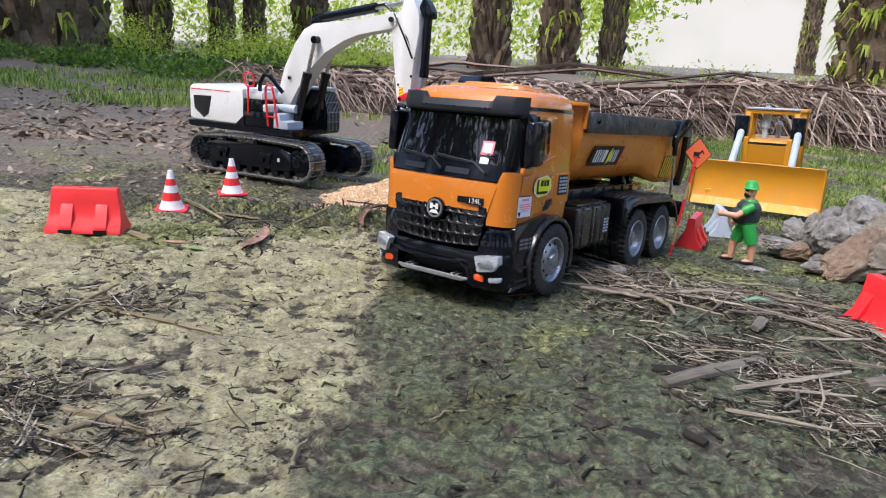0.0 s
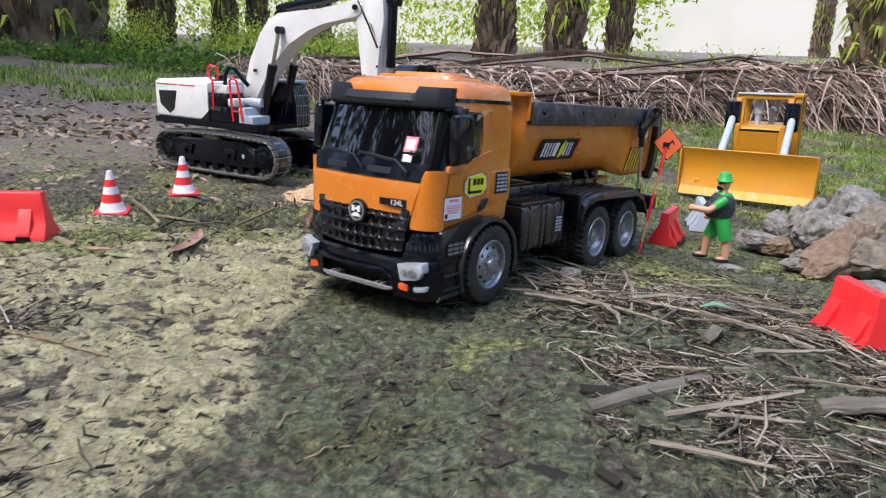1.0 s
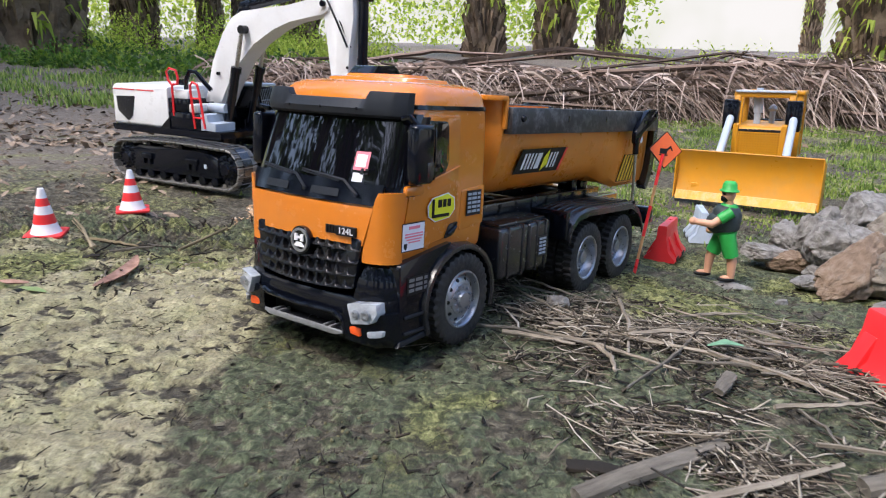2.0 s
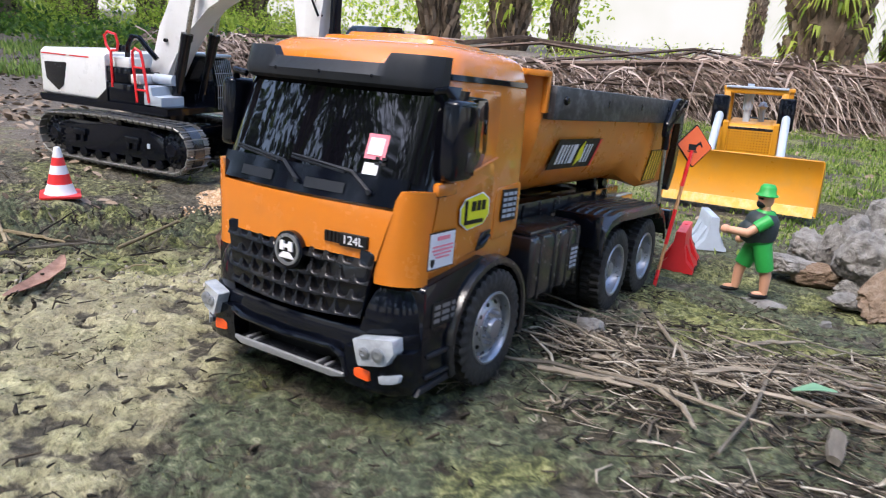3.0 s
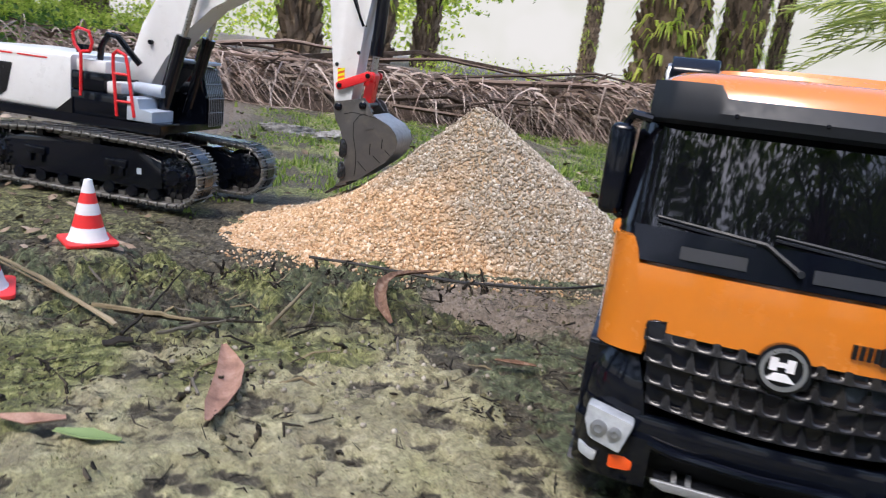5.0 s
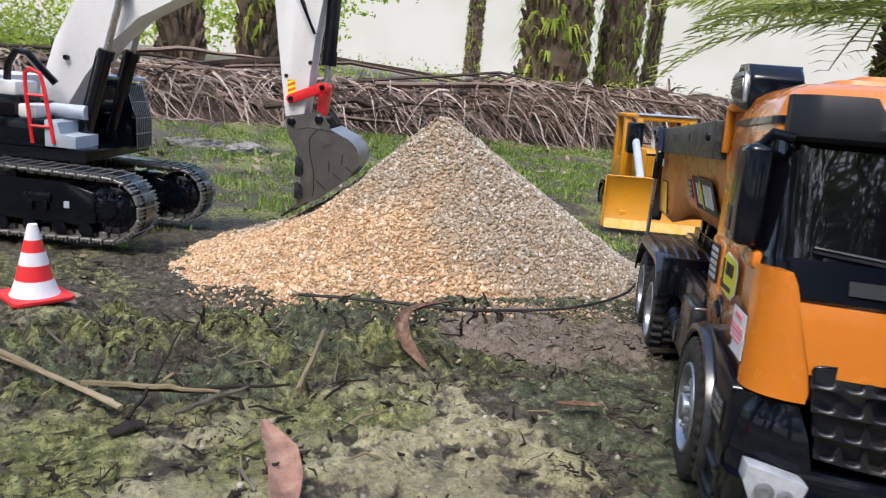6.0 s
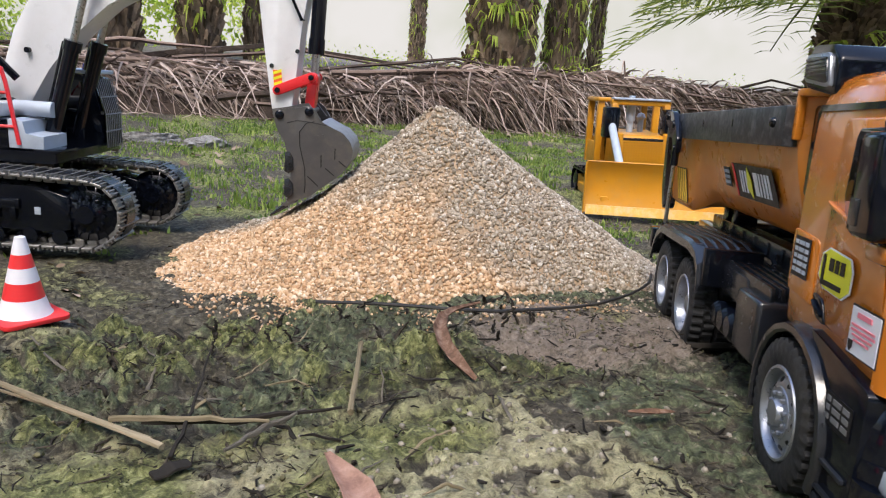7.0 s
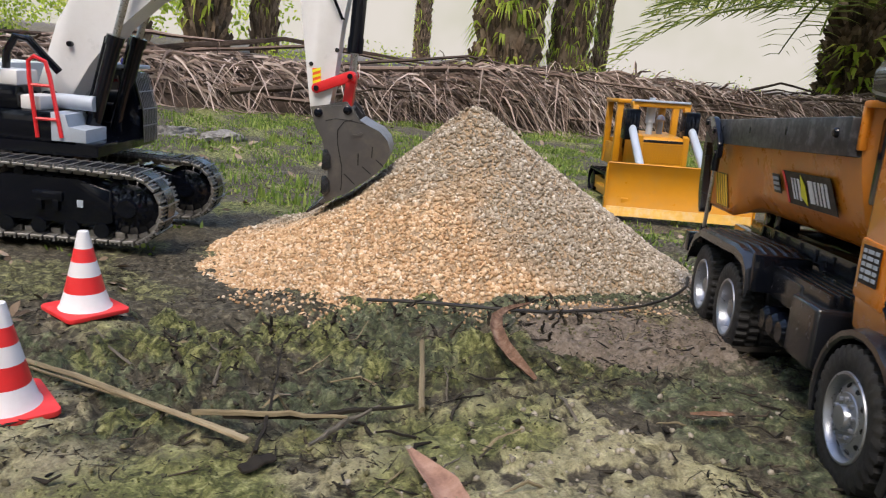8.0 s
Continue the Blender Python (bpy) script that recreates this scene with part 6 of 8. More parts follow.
    for k in range(len(curve) - 1):
        bm.faces.new((g[0][k], g[0][k + 1], g[1][k + 1], g[1][k]))
    bmesh.ops.recalc_face_normals(bm, faces=bm.faces)
    bmesh.ops.solidify(bm, geom=bm.faces, thickness=0.003)
    bucket = part("bucket", bm, LIPGREY, E, "worn dark grey digging bucket")
    front = [(0.4308, 0.0757), (0.4365, 0.1109), (0.4281, 0.1505), (0.4252, 0.1618), (0.4153, 0.1760)]
    cheek = [(0.4083, 0.1986), (0.4125, 0.2057), (0.4280, 0.2085), (0.4493, 0.2113), (0.4605, 0.2141), (0.4686, 0.2085)] + curve + front
    for s in (-1, 1):
        bm = BM()
        prism(bm, smoothed(cheek, 0.12, 2), 1, s * (HW - 0.0035), s * (HW + 0.0005), 0.0006)
        ch = part("cheek", bm, BUCKET, bucket)
        F = s * (HW + 0.0006)
        for pts in ([(0.4680, 0.1925), (0.4560, 0.1890), (0.4470, 0.1760), (0.4480, 0.1560), (0.4560, 0.1230), (0.4570, 0.0980), (0.4560, 0.0880)],
                    [(0.4290, 0.1880), (0.4440, 0.1925), (0.4680, 0.1905), (0.4860, 0.1880)],
                    [(0.4790, 0.1450), (0.4795, 0.1270)], [(0.4990, 0.1560), (0.4990, 0.1400)],
                    [(0.4600, 0.1130), (0.4760, 0.0990)], [(0.4860, 0.1260), (0.4990, 0.1160)], [(0.5050, 0.1380), (0.5170, 0.1290)]):
            bm = BM()
            tube(bm, [(x, F, z) for x, z in pts], 0.0007, 5)
            part("weld_line", bm, INK, ch)
        for z0, z1 in ((0.1150, 0.1480), (0.0790, 0.1090)):
            bm = BM()
            zm = (z0 + z1) / 2
            xm = 0.4308 + 0.0057 * (1 - abs(zm - 0.112) / 0.05)
            prism(bm, smoothed([(xm - 0.007, z1 - 0.002), (xm - 0.001, z1 - 0.001), (xm + 0.005, zm + 0.006), (xm + 0.0055, z0 + 0.006), (xm - 0.001, z0), (xm - 0.0075, z0 + 0.003)], 0.1), 1, F - s * 0.0006, F + s * 0.0026, 0.0006)
            for q in (-0.009, 0.0, 0.009):
                lathe(bm, [(0, 0.0016), (0.0016, 0.0014), (0.0018, 0)], pose(xm, F + s * 0.0022, zm + q, s * -90), 8)
            part("side_cutter", bm, SATIN, ch)
        bm = BM()
        prism(bm, rounded(0.4655, 0.4835, -0.0022, 0.0022, 0.002), 1, F - s * 0.0004, F + s * 0.0012)
        for v in bm.verts:
            v.co.z += 0.1680 + (v.co.x - 0.4655) * 0.32
        part("wear_bar", bm, BUCKET, ch)
        for x, z in ((0.4180, 0.1985), (0.4600, 0.2055)):
            bm = BM()
            lathe(bm, [(0, 0.004), (0.0040, 0.0036), (0.0062, 0.0022), (0.0066, 0)], pose(x, F, z, s * -90), 16)
            part("pin_head", bm, BLACK, ch)
    bm = BM()
    for y in (-0.030, 0.030):
        prism(bm, [(0.404, 0.205), (0.424, 0.209), (0.456, 0.217), (0.474, 0.196), (0.440, 0.185), (0.410, 0.186)], 1, y - 0.003, y + 0.003)
    for x, z in ((0.4170, 0.1985), (0.4590, 0.2055)):
        tube(bm, [(x, -HW, z), (x, HW, z)], 0.004, 10)
    part("bracket", bm, BUCKET, bucket)
    bm = BM()
    prism(bm, [(0.4420, 0.0765), (0.4300, 0.0740), (0.4220, 0.0660), (0.4300, 0.0655), (0.4440, 0.0720)], 1, -HW, HW, 0.0006)
    part("lip_plate", bm, BUCKET, bucket)
    for k in range(4):
        bm = BM()
        y = -0.039 + k * 0.026
        prism(bm, [(0.434, 0.0740), (0.432, 0.0640), (0.4070, 0.0490), (0.4055, 0.0515)], 1, y - 0.006, y + 0.006, 0.0008)
        part("tooth", bm, SATIN, bucket)
    return E


build_excavator()


# ---- bulldozer: x ahead, y to its left; the blade over the origin ----
def build_dozer():
    ang = math.degrees(math.atan2(-0.79, -0.61)) + 9
    D = base("bulldozer", pose(0.911, 2.104, -0.084, 0, -1.5, ang) @ pose(0, 0, 0, 1.5), "yellow toy bulldozer with a wide blade on grass", "toy bulldozer")
    bm = BM()
    prof = [(0.010, 0.004), (0.004, 0.020), (-0.006, 0.050), (-0.010, 0.080), (-0.006, 0.108), (0.004, 0.128), (-0.001, 0.130), (-0.014, 0.108), (-0.018, 0.080), (-0.014, 0.048), (-0.004, 0.014), (0.000, 0.004)]
    prism(bm, prof, 1, -0.176, 0.176, 0.001)
    blade = part("blade", bm, YELLOW, D, "yellow curved blade")
    blade.matrix_local = pose(0.068, 0, 0.011, 0, 0, -8)      # the blade stands a little askew
    bm = BM()
    prism(bm, [(0.0135, 0.000), (0.006, 0.022), (0.0085, 0.022), (0.017, 0.000)], 1, -0.172, 0.172)
    part("cutting_edge", bm, plain("worn_yellow_edge", (0.62, 0.36, 0.06), 0.35, 0.2, vary=0.2, scale=60, dust=0.6, dust_col=(0.55, 0.48, 0.38), dust_scale=40), blade, "scraped cutting edge")
    for s in (-1, 1):
        bm = BM()
        prism(bm, [(0.016, 0.002), (0.010, 0.128), (-0.020, 0.112), (-0.022, 0.010)], 1, s * 0.176, s * 0.1795, 0.0006)
        part("end_plate", bm, YELLOW, blade)
        bm = BM()
        box(bm, -0.25, 0.050, s * 0.118, s * 0.136, 0.030, 0.054, 0.003)
        part("push_arm", bm, YELLOW, D)
        # lift cylinder
        bm = BM()
        a, b = Vector((-0.150, s * 0.080, 0.225)), Vector((0.036, s * 0.082, 0.094))
        tube(bm, [a, a + (b - a) * 0.22], 0.010, 12)
        box(bm, -0.180, -0.134, s * 0.080 - 0.021, s * 0.080 + 0.018, 0.186, 0.268, 0.005)
        lc = part("lift_cylinder", bm, BLACK, D)
        bm = BM()
        tube(bm, [a, b], 0.0105, 12)
        part("sleeve", bm, PALEGREY, lc)
    # hood with perforated grille
    bm = BM()
    prism(bm, smoothed([(-0.300, 0.080), (-0.120, 0.080), (-0.118, 0.190), (-0.130, 0.198), (-0.300, 0.206)], 0.05), 1, -0.056, 0.056, 0.003)
    hood = part("hood", bm, YELLOW, D, "yellow hood")
    bm = BM()
    box(bm, -0.1185, -0.1160, -0.054, 0.054, 0.084, 0.190, 0.001)
    grille = part("grille", bm, INK, hood, "yellow perforated grille")
    bm = BM()
    n_c, n_r = 15, 14
    for k in range(n_c + 1):
        y = -0.053 + 0.106 * k / n_c
        box(bm, -0.1165, -0.1140, y - 0.0019, y + 0.0019, 0.085, 0.182)
    for k in range(n_r + 1):
        z = 0.086 + 0.095 * k / n_r
        box(bm, -0.1166, -0.1138, -0.054, 0.054, z - 0.0019, z + 0.0019)
    part("grille_mesh", bm, YELLOW, grille)
    bm = BM()
    for k in range(7):
        box(bm, -0.1165, -0.1140, -0.038 + k * 0.0112, -0.030 + k * 0.0112, 0.1850, 0.1905, 0.0005)
    part("grille_print", bm, SATIN, grille)
    for s in (-1, 1):
        bm = BM()
        prism(bm, [(-0.128, 0.080), (-0.110, 0.080), (-0.110, 0.200), (-0.128, 0.205)], 1, s * 0.054, s * 0.068, 0.002)
        part("grille_post", bm, YELLOW, hood)
    bm = BM()
    tube(bm, [(-0.200, -0.018, 0.19), (-0.200, -0.018, 0.300)], [0.009, 0.0085], 14)
    tube(bm, [(-0.200, -0.018, 0.232), (-0.200, -0.018, 0.285)], 0.0125, 14)
    part("exhaust", bm, PALEGREY, D, "pale grey exhaust stack")
    bm = BM()
    tube(bm, [(-0.225, 0.018, 0.19), (-0.225, 0.018, 0.242)], 0.008, 12)
    lathe(bm, [(0, 0.256), (0.008, 0.252), (0.013, 0.242), (0.008, 0.236)], pose(-0.225, 0.018, 0), 14)
    part("air_cleaner", bm, CHROME, D)
    # front guard hoop and cab frame
    bm = BM()
    for s in (-1, 1):
        prism(bm, [(-0.170, 0.190), (-0.145, 0.190), (-0.152, 0.240), (-0.168, 0.288), (-0.186, 0.288), (-0.176, 0.240)], 1, s * 0.062, s * 0.078, 0.0015)
    box(bm, -0.190, -0.165, -0.080, 0.080, 0.274, 0.288, 0.003)
    part("guard_hoop", bm, YELLOW, D, "yellow guard hoop")
    bm = BM()
    box(bm, -0.196, -0.160, -0.076, 0.076, 0.2875, 0.2935, 0.002)
    part("hoop_top", bm, PALEGREY, D)
    bm = BM()
    for x in (-0.300, -0.430):
        for s in (-1, 1):
            box(bm, x - 0.009, x + 0.009, s * 0.080 - 0.009, s * 0.080 + 0.009, 0.10, 0.285, 0.002)
    box(bm, -0.445, -0.285, -0.092, 0.092, 0.280, 0.292, 0.004)
    for s in (-1, 1):
        box(bm, -0.43, -0.30, s * 0.076, s * 0.086, 0.10, 0.165, 0.003)
    box(bm, -0.440, -0.430, -0.08, 0.08, 0.10, 0.175, 0.002)
    part("cab_frame", bm, YELLOW, D, "yellow open cab frame and roof")
    bm = BM()
    box(bm, -0.410, -0.355, -0.035, 0.035, 0.12, 0.150, 0.006)
    box(bm, -0.418, -0.405, -0.035, 0.035, 0.14, 0.205, 0.006)
    part("seat", bm, BLACK, D)
    bm = BM()
    box(bm, -0.46, -0.12, -0.060, 0.060, 0.040, 0.100, 0.004)
    part("body", bm, YELLOW, D)
    shoe = None
    for s in (-1, 1):
        y = s * 0.098
        line = [(-0.110 + 0.036 * math.sin(radians(a)), 0.042 + 0.036 * math.cos(radians(a))) for a in range(0, 181, 15)]
        line += [(-0.2, 0.006), (-0.3, 0.006)]
        line += [(-0.410 - 0.036 * math.sin(radians(a)), 0.042 - 0.036 * math.cos(radians(a))) for a in range(0, 181, 15)]
        line += [(-0.3, 0.079), (-0.2, 0.079)]
        bm = BM()
        prism(bm, smoothed([(-0.40, 0.025), (-0.12, 0.025), (-0.12, 0.062), (-0.40, 0.062)], 0.1), 1, y - 0.014, y + 0.014, 0.003)
        part("track_frame", bm, YELLOW, D)
        for x in (-0.110, -0.410):
            bm = BM()
            lathe(bm, [(0, -0.02), (0.012, -0.021), (0.03, -0.016), (0.033, 0), (0.03, 0.016), (0.012, 0.021), (0, 0.02)], pose(x, y, 0.042, 90), 20)
            part("idler", bm, BLACK, D)
        bm = BM()
        rr = []
        for k in range(len(line)):
            a, b = Vector(line[k - 1]), Vector(line[(k + 1) % len(line)])
            d = (b - a).normalized()
            n = Vector((-d.y, d.x))
            c = Vector(line[k])
            rr.append([bm.verts.new((p.x, yy, p.y)) for p, yy in ((c, y - 0.022), (c, y + 0.022), (c + n * 0.004, y + 0.022), (c + n * 0.004, y - 0.022))])
        for k in range(len(rr)):
            a, b = rr[k], rr[(k + 1) % len(rr)]
            for j in range(4):
                bm.faces.new((a[j], a[(j + 1) % 4], b[(j + 1) % 4], b[j]))
        track = part("track", bm, SATIN, D, "black crawler track")
        if shoe is None:
            sb = BM()
            box(sb, -0.006, 0.006, -0.023, 0.023, -0.001, 0.002)
            box(sb, -0.005, -0.002, -0.023, 0.023, 0.0015, 0.007)
            so = finish(sb, "shoe_pattern", BLACK)
            shoe = so.data
            bpy.data.objects.remove(so)
        for p, t in loop_points(line, 0.0145):
            o = new("track_shoe", shoe)
            o.parent = track
            o.matrix_basis = Matrix.Translation((p.x, y, p.y)) @ Matrix.Rotation(math.atan2(-t.y, t.x), 4, "Y")
    return D


build_dozer()


# ---- barriers, cones, sign, figure ----
def build_barrier(m, mat, label, group, length=0.108, height=0.069):
    B = base("road_barrier", m, label, "barrier", group)
    bm = BM()
    prof = [(-0.030, 0.0), (-0.029, 0.006), (-0.016, 0.020), (-0.0095, 0.045), (-0.0085, height - 0.002), (-0.007, height), (0.007, height), (0.0085, height - 0.002), (0.0095, 0.045), (0.016, 0.020), (0.029, 0.006), (0.030, 0.0)]
    rings = []
    for x, k in ((-0.5, 0.985), (-0.49, 1.0), (-0.20, 1.0), (0.0, 1.0), (0.20, 1.0), (0.49, 1.0), (0.5, 0.985)):
        rings.append([(x * length * (1.06 - 0.16 * (z / height)), y * k, z) for y, z in prof])
    loft(bm, rings)
    part("body", bm, mat, B)
    for x in (-0.026, 0.026):
        for s in (-1, 1):
            bm = BM()
            prism(bm, smoothed([(s * 0.030, 0.001), (s * 0.0285, 0.010), (s * 0.010, 0.046), (s * 0.006, 0.001)], 0.1), 0, x - 0.009, x + 0.009, 0.002)
            part("buttress", bm, mat, B)
    for x in (-0.026, 0.026):
        for s in (-1, 1):
            bm = BM()
            box(bm, x - 0.010, x + 0.010, s * 0.0285, s * 0.0304, -0.001, 0.006)
            part("foot_slot", bm, INK, B)
    bm = BM()
    lathe(bm, [(0, 0.001), (0.0035, 0.001), (0.004, -0.001)], pose(0.02, 0, height), 12)
    part("filler_cap", bm, mat, B)
    return B


def place(x, y, turn, lift=0.0, tx=0.0, ty=0.0):
    return pose(x, y, land(x, y) + lift, tx, ty, turn)


GB = "road barriers"
build_barrier(place(-0.572, 1.125, 8, 0.002), REDPLASTIC, "red plastic road barrier on the mud", GB)
build_barrier(place(0.503, 1.424, 62, 0.002) @ Matrix.Scale(0.86, 4), REDPLASTIC, "red plastic road barrier beside the sign", GB)
build_barrier(pose(0.556, 0.853, -0.004, 0, 0, -84), REDPLASTIC, "red plastic road barrier beside rocks and straw", GB, 0.086, 0.067)
build_barrier(place(0.624, 1.610, 80, 0.004) @ Matrix.Scale(0.84, 4), PALEGREY, "white plastic road barrier near the bulldozer", GB)


def build_cone(m):
    C = base("traffic_cone", m, "red and white striped toy traffic cone", "traffic cone", "traffic cones")
    bm = BM()
    prism(bm, rounded(-0.0285, 0.0285, -0.0285, 0.0285, 0.006), 2, 0.0, 0.0045, 0.001)
    part("foot", bm, REDDARK, C)
    zs = [(0.0045, 0.0215), (0.0200, 0.0172), (0.0350, 0.0137), (0.0480, 0.0106), (0.0600, 0.0078), (0.0750, 0.0044)]
    for k, ((z0, r0), (z1, r1)) in enumerate(zip(zs, zs[1:])):
        bm = BM()
        prof = [(r0, z0), (r1, z1)]
        if k == 0:
            prof = [(0.0235, 0.004), (0.0215, 0.0065)] + prof[1:]
        if k == 4:
            prof += [(0.0030, 0.0755), (0.0028, 0.0740), (0.0, 0.0740)]
        lathe(bm, prof, None, 28)
        part("band", bm, CONEWHITE if k % 2 == 0 else REDDARK, C)
    return C


build_cone(place(-0.452, 1.500, 24, 0.003))
build_cone(place(-0.510, 1.316, 14, 0.003, 1.5))


def build_sign():
    foot, top = Vector((0.416, 1.290, -0.045)), Vector((0.452, 1.322, 0.150))
    S = base("road_sign", pose(foot.x, foot.y, foot.z), "orange diamond work sign on a red-banded wooden pole", "road sign")
    d = top - foot
    cuts = (0.0, 0.18, 0.36, 0.60, 0.76, 1.0)
    for k, (a, b) in enumerate(zip(cuts, cuts[1:])):
        bm = BM()
        tube(bm, [d * a, d * b], 0.0026 if k % 2 == 0 else 0.0023, 10)
        part("pole_band", bm, POLEWOOD if k % 2 else RED, S)
    w = d + Vector((0.004, 0.004, 0.006))
    m = Matrix.Translation(w) @ pose(0, 0, 0, 80, 0, 16) @ pose(0, 0, 0, 0, 0, 40)
    bm = BM()
    prism(bm, rounded(-0.0205, 0.0205, -0.0205, 0.0205, 0.002), 2, -0.0008, 0.0008)
    bm.transform(m)
    plate = part("sign_plate", bm, INK, S, "orange diamond plate")
    bm = BM()
    prism(bm, rounded(-0.0192, 0.0192, -0.0192, 0.0192, 0.002), 2, 0.0008, 0.0013)
    bm.transform(m)
    part("face", bm, SIGNORANGE, plate)
    bm = BM()
    for pts in ([(-0.010, -0.006), (0.002, -0.006), (0.002, 0.002), (-0.010, 0.002)], [(-0.001, 0.000), (0.008, 0.007), (0.010, 0.005), (0.002, -0.002)], [(0.008, 0.007), (0.0125, 0.000), (0.0105, -0.001), (0.007, 0.004)], [(-0.011, -0.0085), (0.004, -0.0085), (0.004, -0.0068), (-0.011, -0.0068)]):
        prism(bm, pts, 2, 0.0013, 0.0017)
    bm.transform(m @ Matrix.Rotation(radians(-45), 4, "Z"))
    part("pictogram", bm, INK, plate)
    return S


build_sign()


def blob(bm, c, r, mat, m=None, seg=12):
    mm = (m or Matrix()) @ Matrix.Translation(c) @ Matrix.Diagonal((*r, 1))
    n0 = len(bm.faces)
    bmesh.ops.create_uvsphere(bm, u_segments=seg, v_segments=8, radius=1, matrix=mm)
    bm.faces.ensure_lookup_table()
    for f in bm.faces[n0:]:
        f.material_index = mat


def limb(bm, pts, radii, mat):
    n0 = len(bm.faces)
    tube(bm, pts, radii, 10)
    bm.faces.ensure_lookup_table()
    for f in bm.faces[n0:]:
        f.material_index = mat


def build_figure():
    """A small toy worker: x is where it faces."""
    bm = BM()
    SK, GR, VE, DK = 0, 1, 2, 3
    for s, fx in ((-1, 0.016), (1, -0.012)):
        limb(bm, [(fx, s * 0.011, 0.006), (fx * 0.9, s * 0.011, 0.030), (fx * 0.4, s * 0.010, 0.052)], [0.0048, 0.0068, 0.0075], SK)
        limb(bm, [(fx * 0.75, s * 0.0105, 0.037), (fx * 0.3, s * 0.010, 0.055), (0, s * 0.008, 0.069)], [0.0102, 0.0112, 0.0120], GR)
        blob(bm, (fx + 0.006, s * 0.012, 0.0035), (0.0125, 0.0052, 0.0036), DK)
        blob(bm, (fx + 0.007, s * 0.012, 0.0065), (0.0080, 0.0040, 0.0030), SK)
    blob(bm, (0, 0, 0.068), (0.0125, 0.0165, 0.010), GR)
    limb(bm, [(0, 0, 0.066), (0.001, 0, 0.080), (0, 0, 0.098), (-0.001, 0, 0.110)], [0.0150, 0.0165, 0.0170, 0.0105], GR)
    limb(bm, [(0.001, 0, 0.073), (0.002, 0, 0.085), (0.001, 0, 0.099), (0, 0, 0.107)], [0.0182, 0.0205, 0.0196, 0.0140], VE)
    blob(bm, (0.009, 0, 0.083), (0.0200, 0.0185, 0.0165), VE)
    for s, e in ((-1, Vector((0.010, -0.022, 0.078))), (1, Vector((0.024, 0.020, 0.084)))):
        sh = Vector((-0.001, s * 0.0175, 0.102))
        limb(bm, [sh, sh + (e - sh) * 0.45, sh + (e - sh) * 0.62], [0.0075, 0.0078, 0.0074], GR)
        tip = Vector((0.016, -0.024, 0.066)) if s < 0 else Vector((0.048, 0.014, 0.086))
        limb(bm, [sh + (e - sh) * 0.55, e, tip], [0.0056, 0.0056, 0.0042], SK)
        blob(bm, tip, (0.0060, 0.0050, 0.0055), SK)
    limb(bm, [(0, 0, 0.106), (0.001, 0, 0.116)], [0.0060, 0.0058], SK)
    blob(bm, (0.002, 0, 0.123), (0.0095, 0.0085, 0.0108), SK)
    blob(bm, (0.0065, 0, 0.1175), (0.0060, 0.0070, 0.0055), DK)
    blob(bm, (0.0085, 0, 0.1245), (0.0030, 0.0080, 0.0018), DK)
    n0 = len(bm.faces)
    lathe(bm, [(0, 0.1420), (0.0070, 0.1415), (0.0094, 0.1380), (0.0102, 0.1310), (0.0135, 0.1288), (0.0130, 0.1278), (0.0092, 0.1293)], Matrix.Translation((0.002, 0, 0)), 18)
    bm.faces.ensure_lookup_table()
    for f in bm.faces[n0:]:
        f.material_index = GR
    ob = finish(bm, "worker_figurine", [SKIN, GREEN, VEST, INK], smooth=60)
    ob.matrix_world = pose(0.545, 1.277, -0.0330, 0, 0, 172) @ Matrix.Scale(1.07, 4)
    return tagged(ob, "small toy worker figurine in green hat and shorts", "figurine")


build_figure()


# ---- rocks ----
def build_rock(x, y, z, size, turn, mat, seed, label, tilt=(0, 0), blocky=0.5):
    bm = BM()
    bmesh.ops.create_icosphere(bm, subdivisions=5, radius=1)
    rng = random.Random(seed)
    planes = [(Vector((rng.gauss(0, 1), rng.gauss(0, 1), rng.gauss(0, 0.9))).normalized(), rng.uniform(0.50, 0.80)) for _ in range(int(9 + 6 * blocky))]
    off = Vector((seed * 7.3, seed * 1.9, 3.0))
    for v in bm.verts:
        p = v.co.copy()
        for n, d in planes:
            q = p.dot(n)
            if q > d:
                p -= n * (q - d) * 0.78
        p *= 1.26 * (1 + 0.14 * noise.noise(v.co * 1.8 + off) + 0.12 * noise.noise(v.co * 4 + off) + 0.07 * noise.noise(v.co * 9 + off) + 0.045 * noise.noise(v.co * 20 + off) + 0.025 * noise.noise(v.co * 38 + off))
        v.co = Vector((p.x * size[0], p.y * size[1], p.z * size[2]))
    ob = finish(bm, "rock", mat, smooth=65)
    ob.matrix_world = pose(x, y, z, tilt[0], tilt[1], turn)
    return tagged(ob, label, "rock", "rocks in the pile")


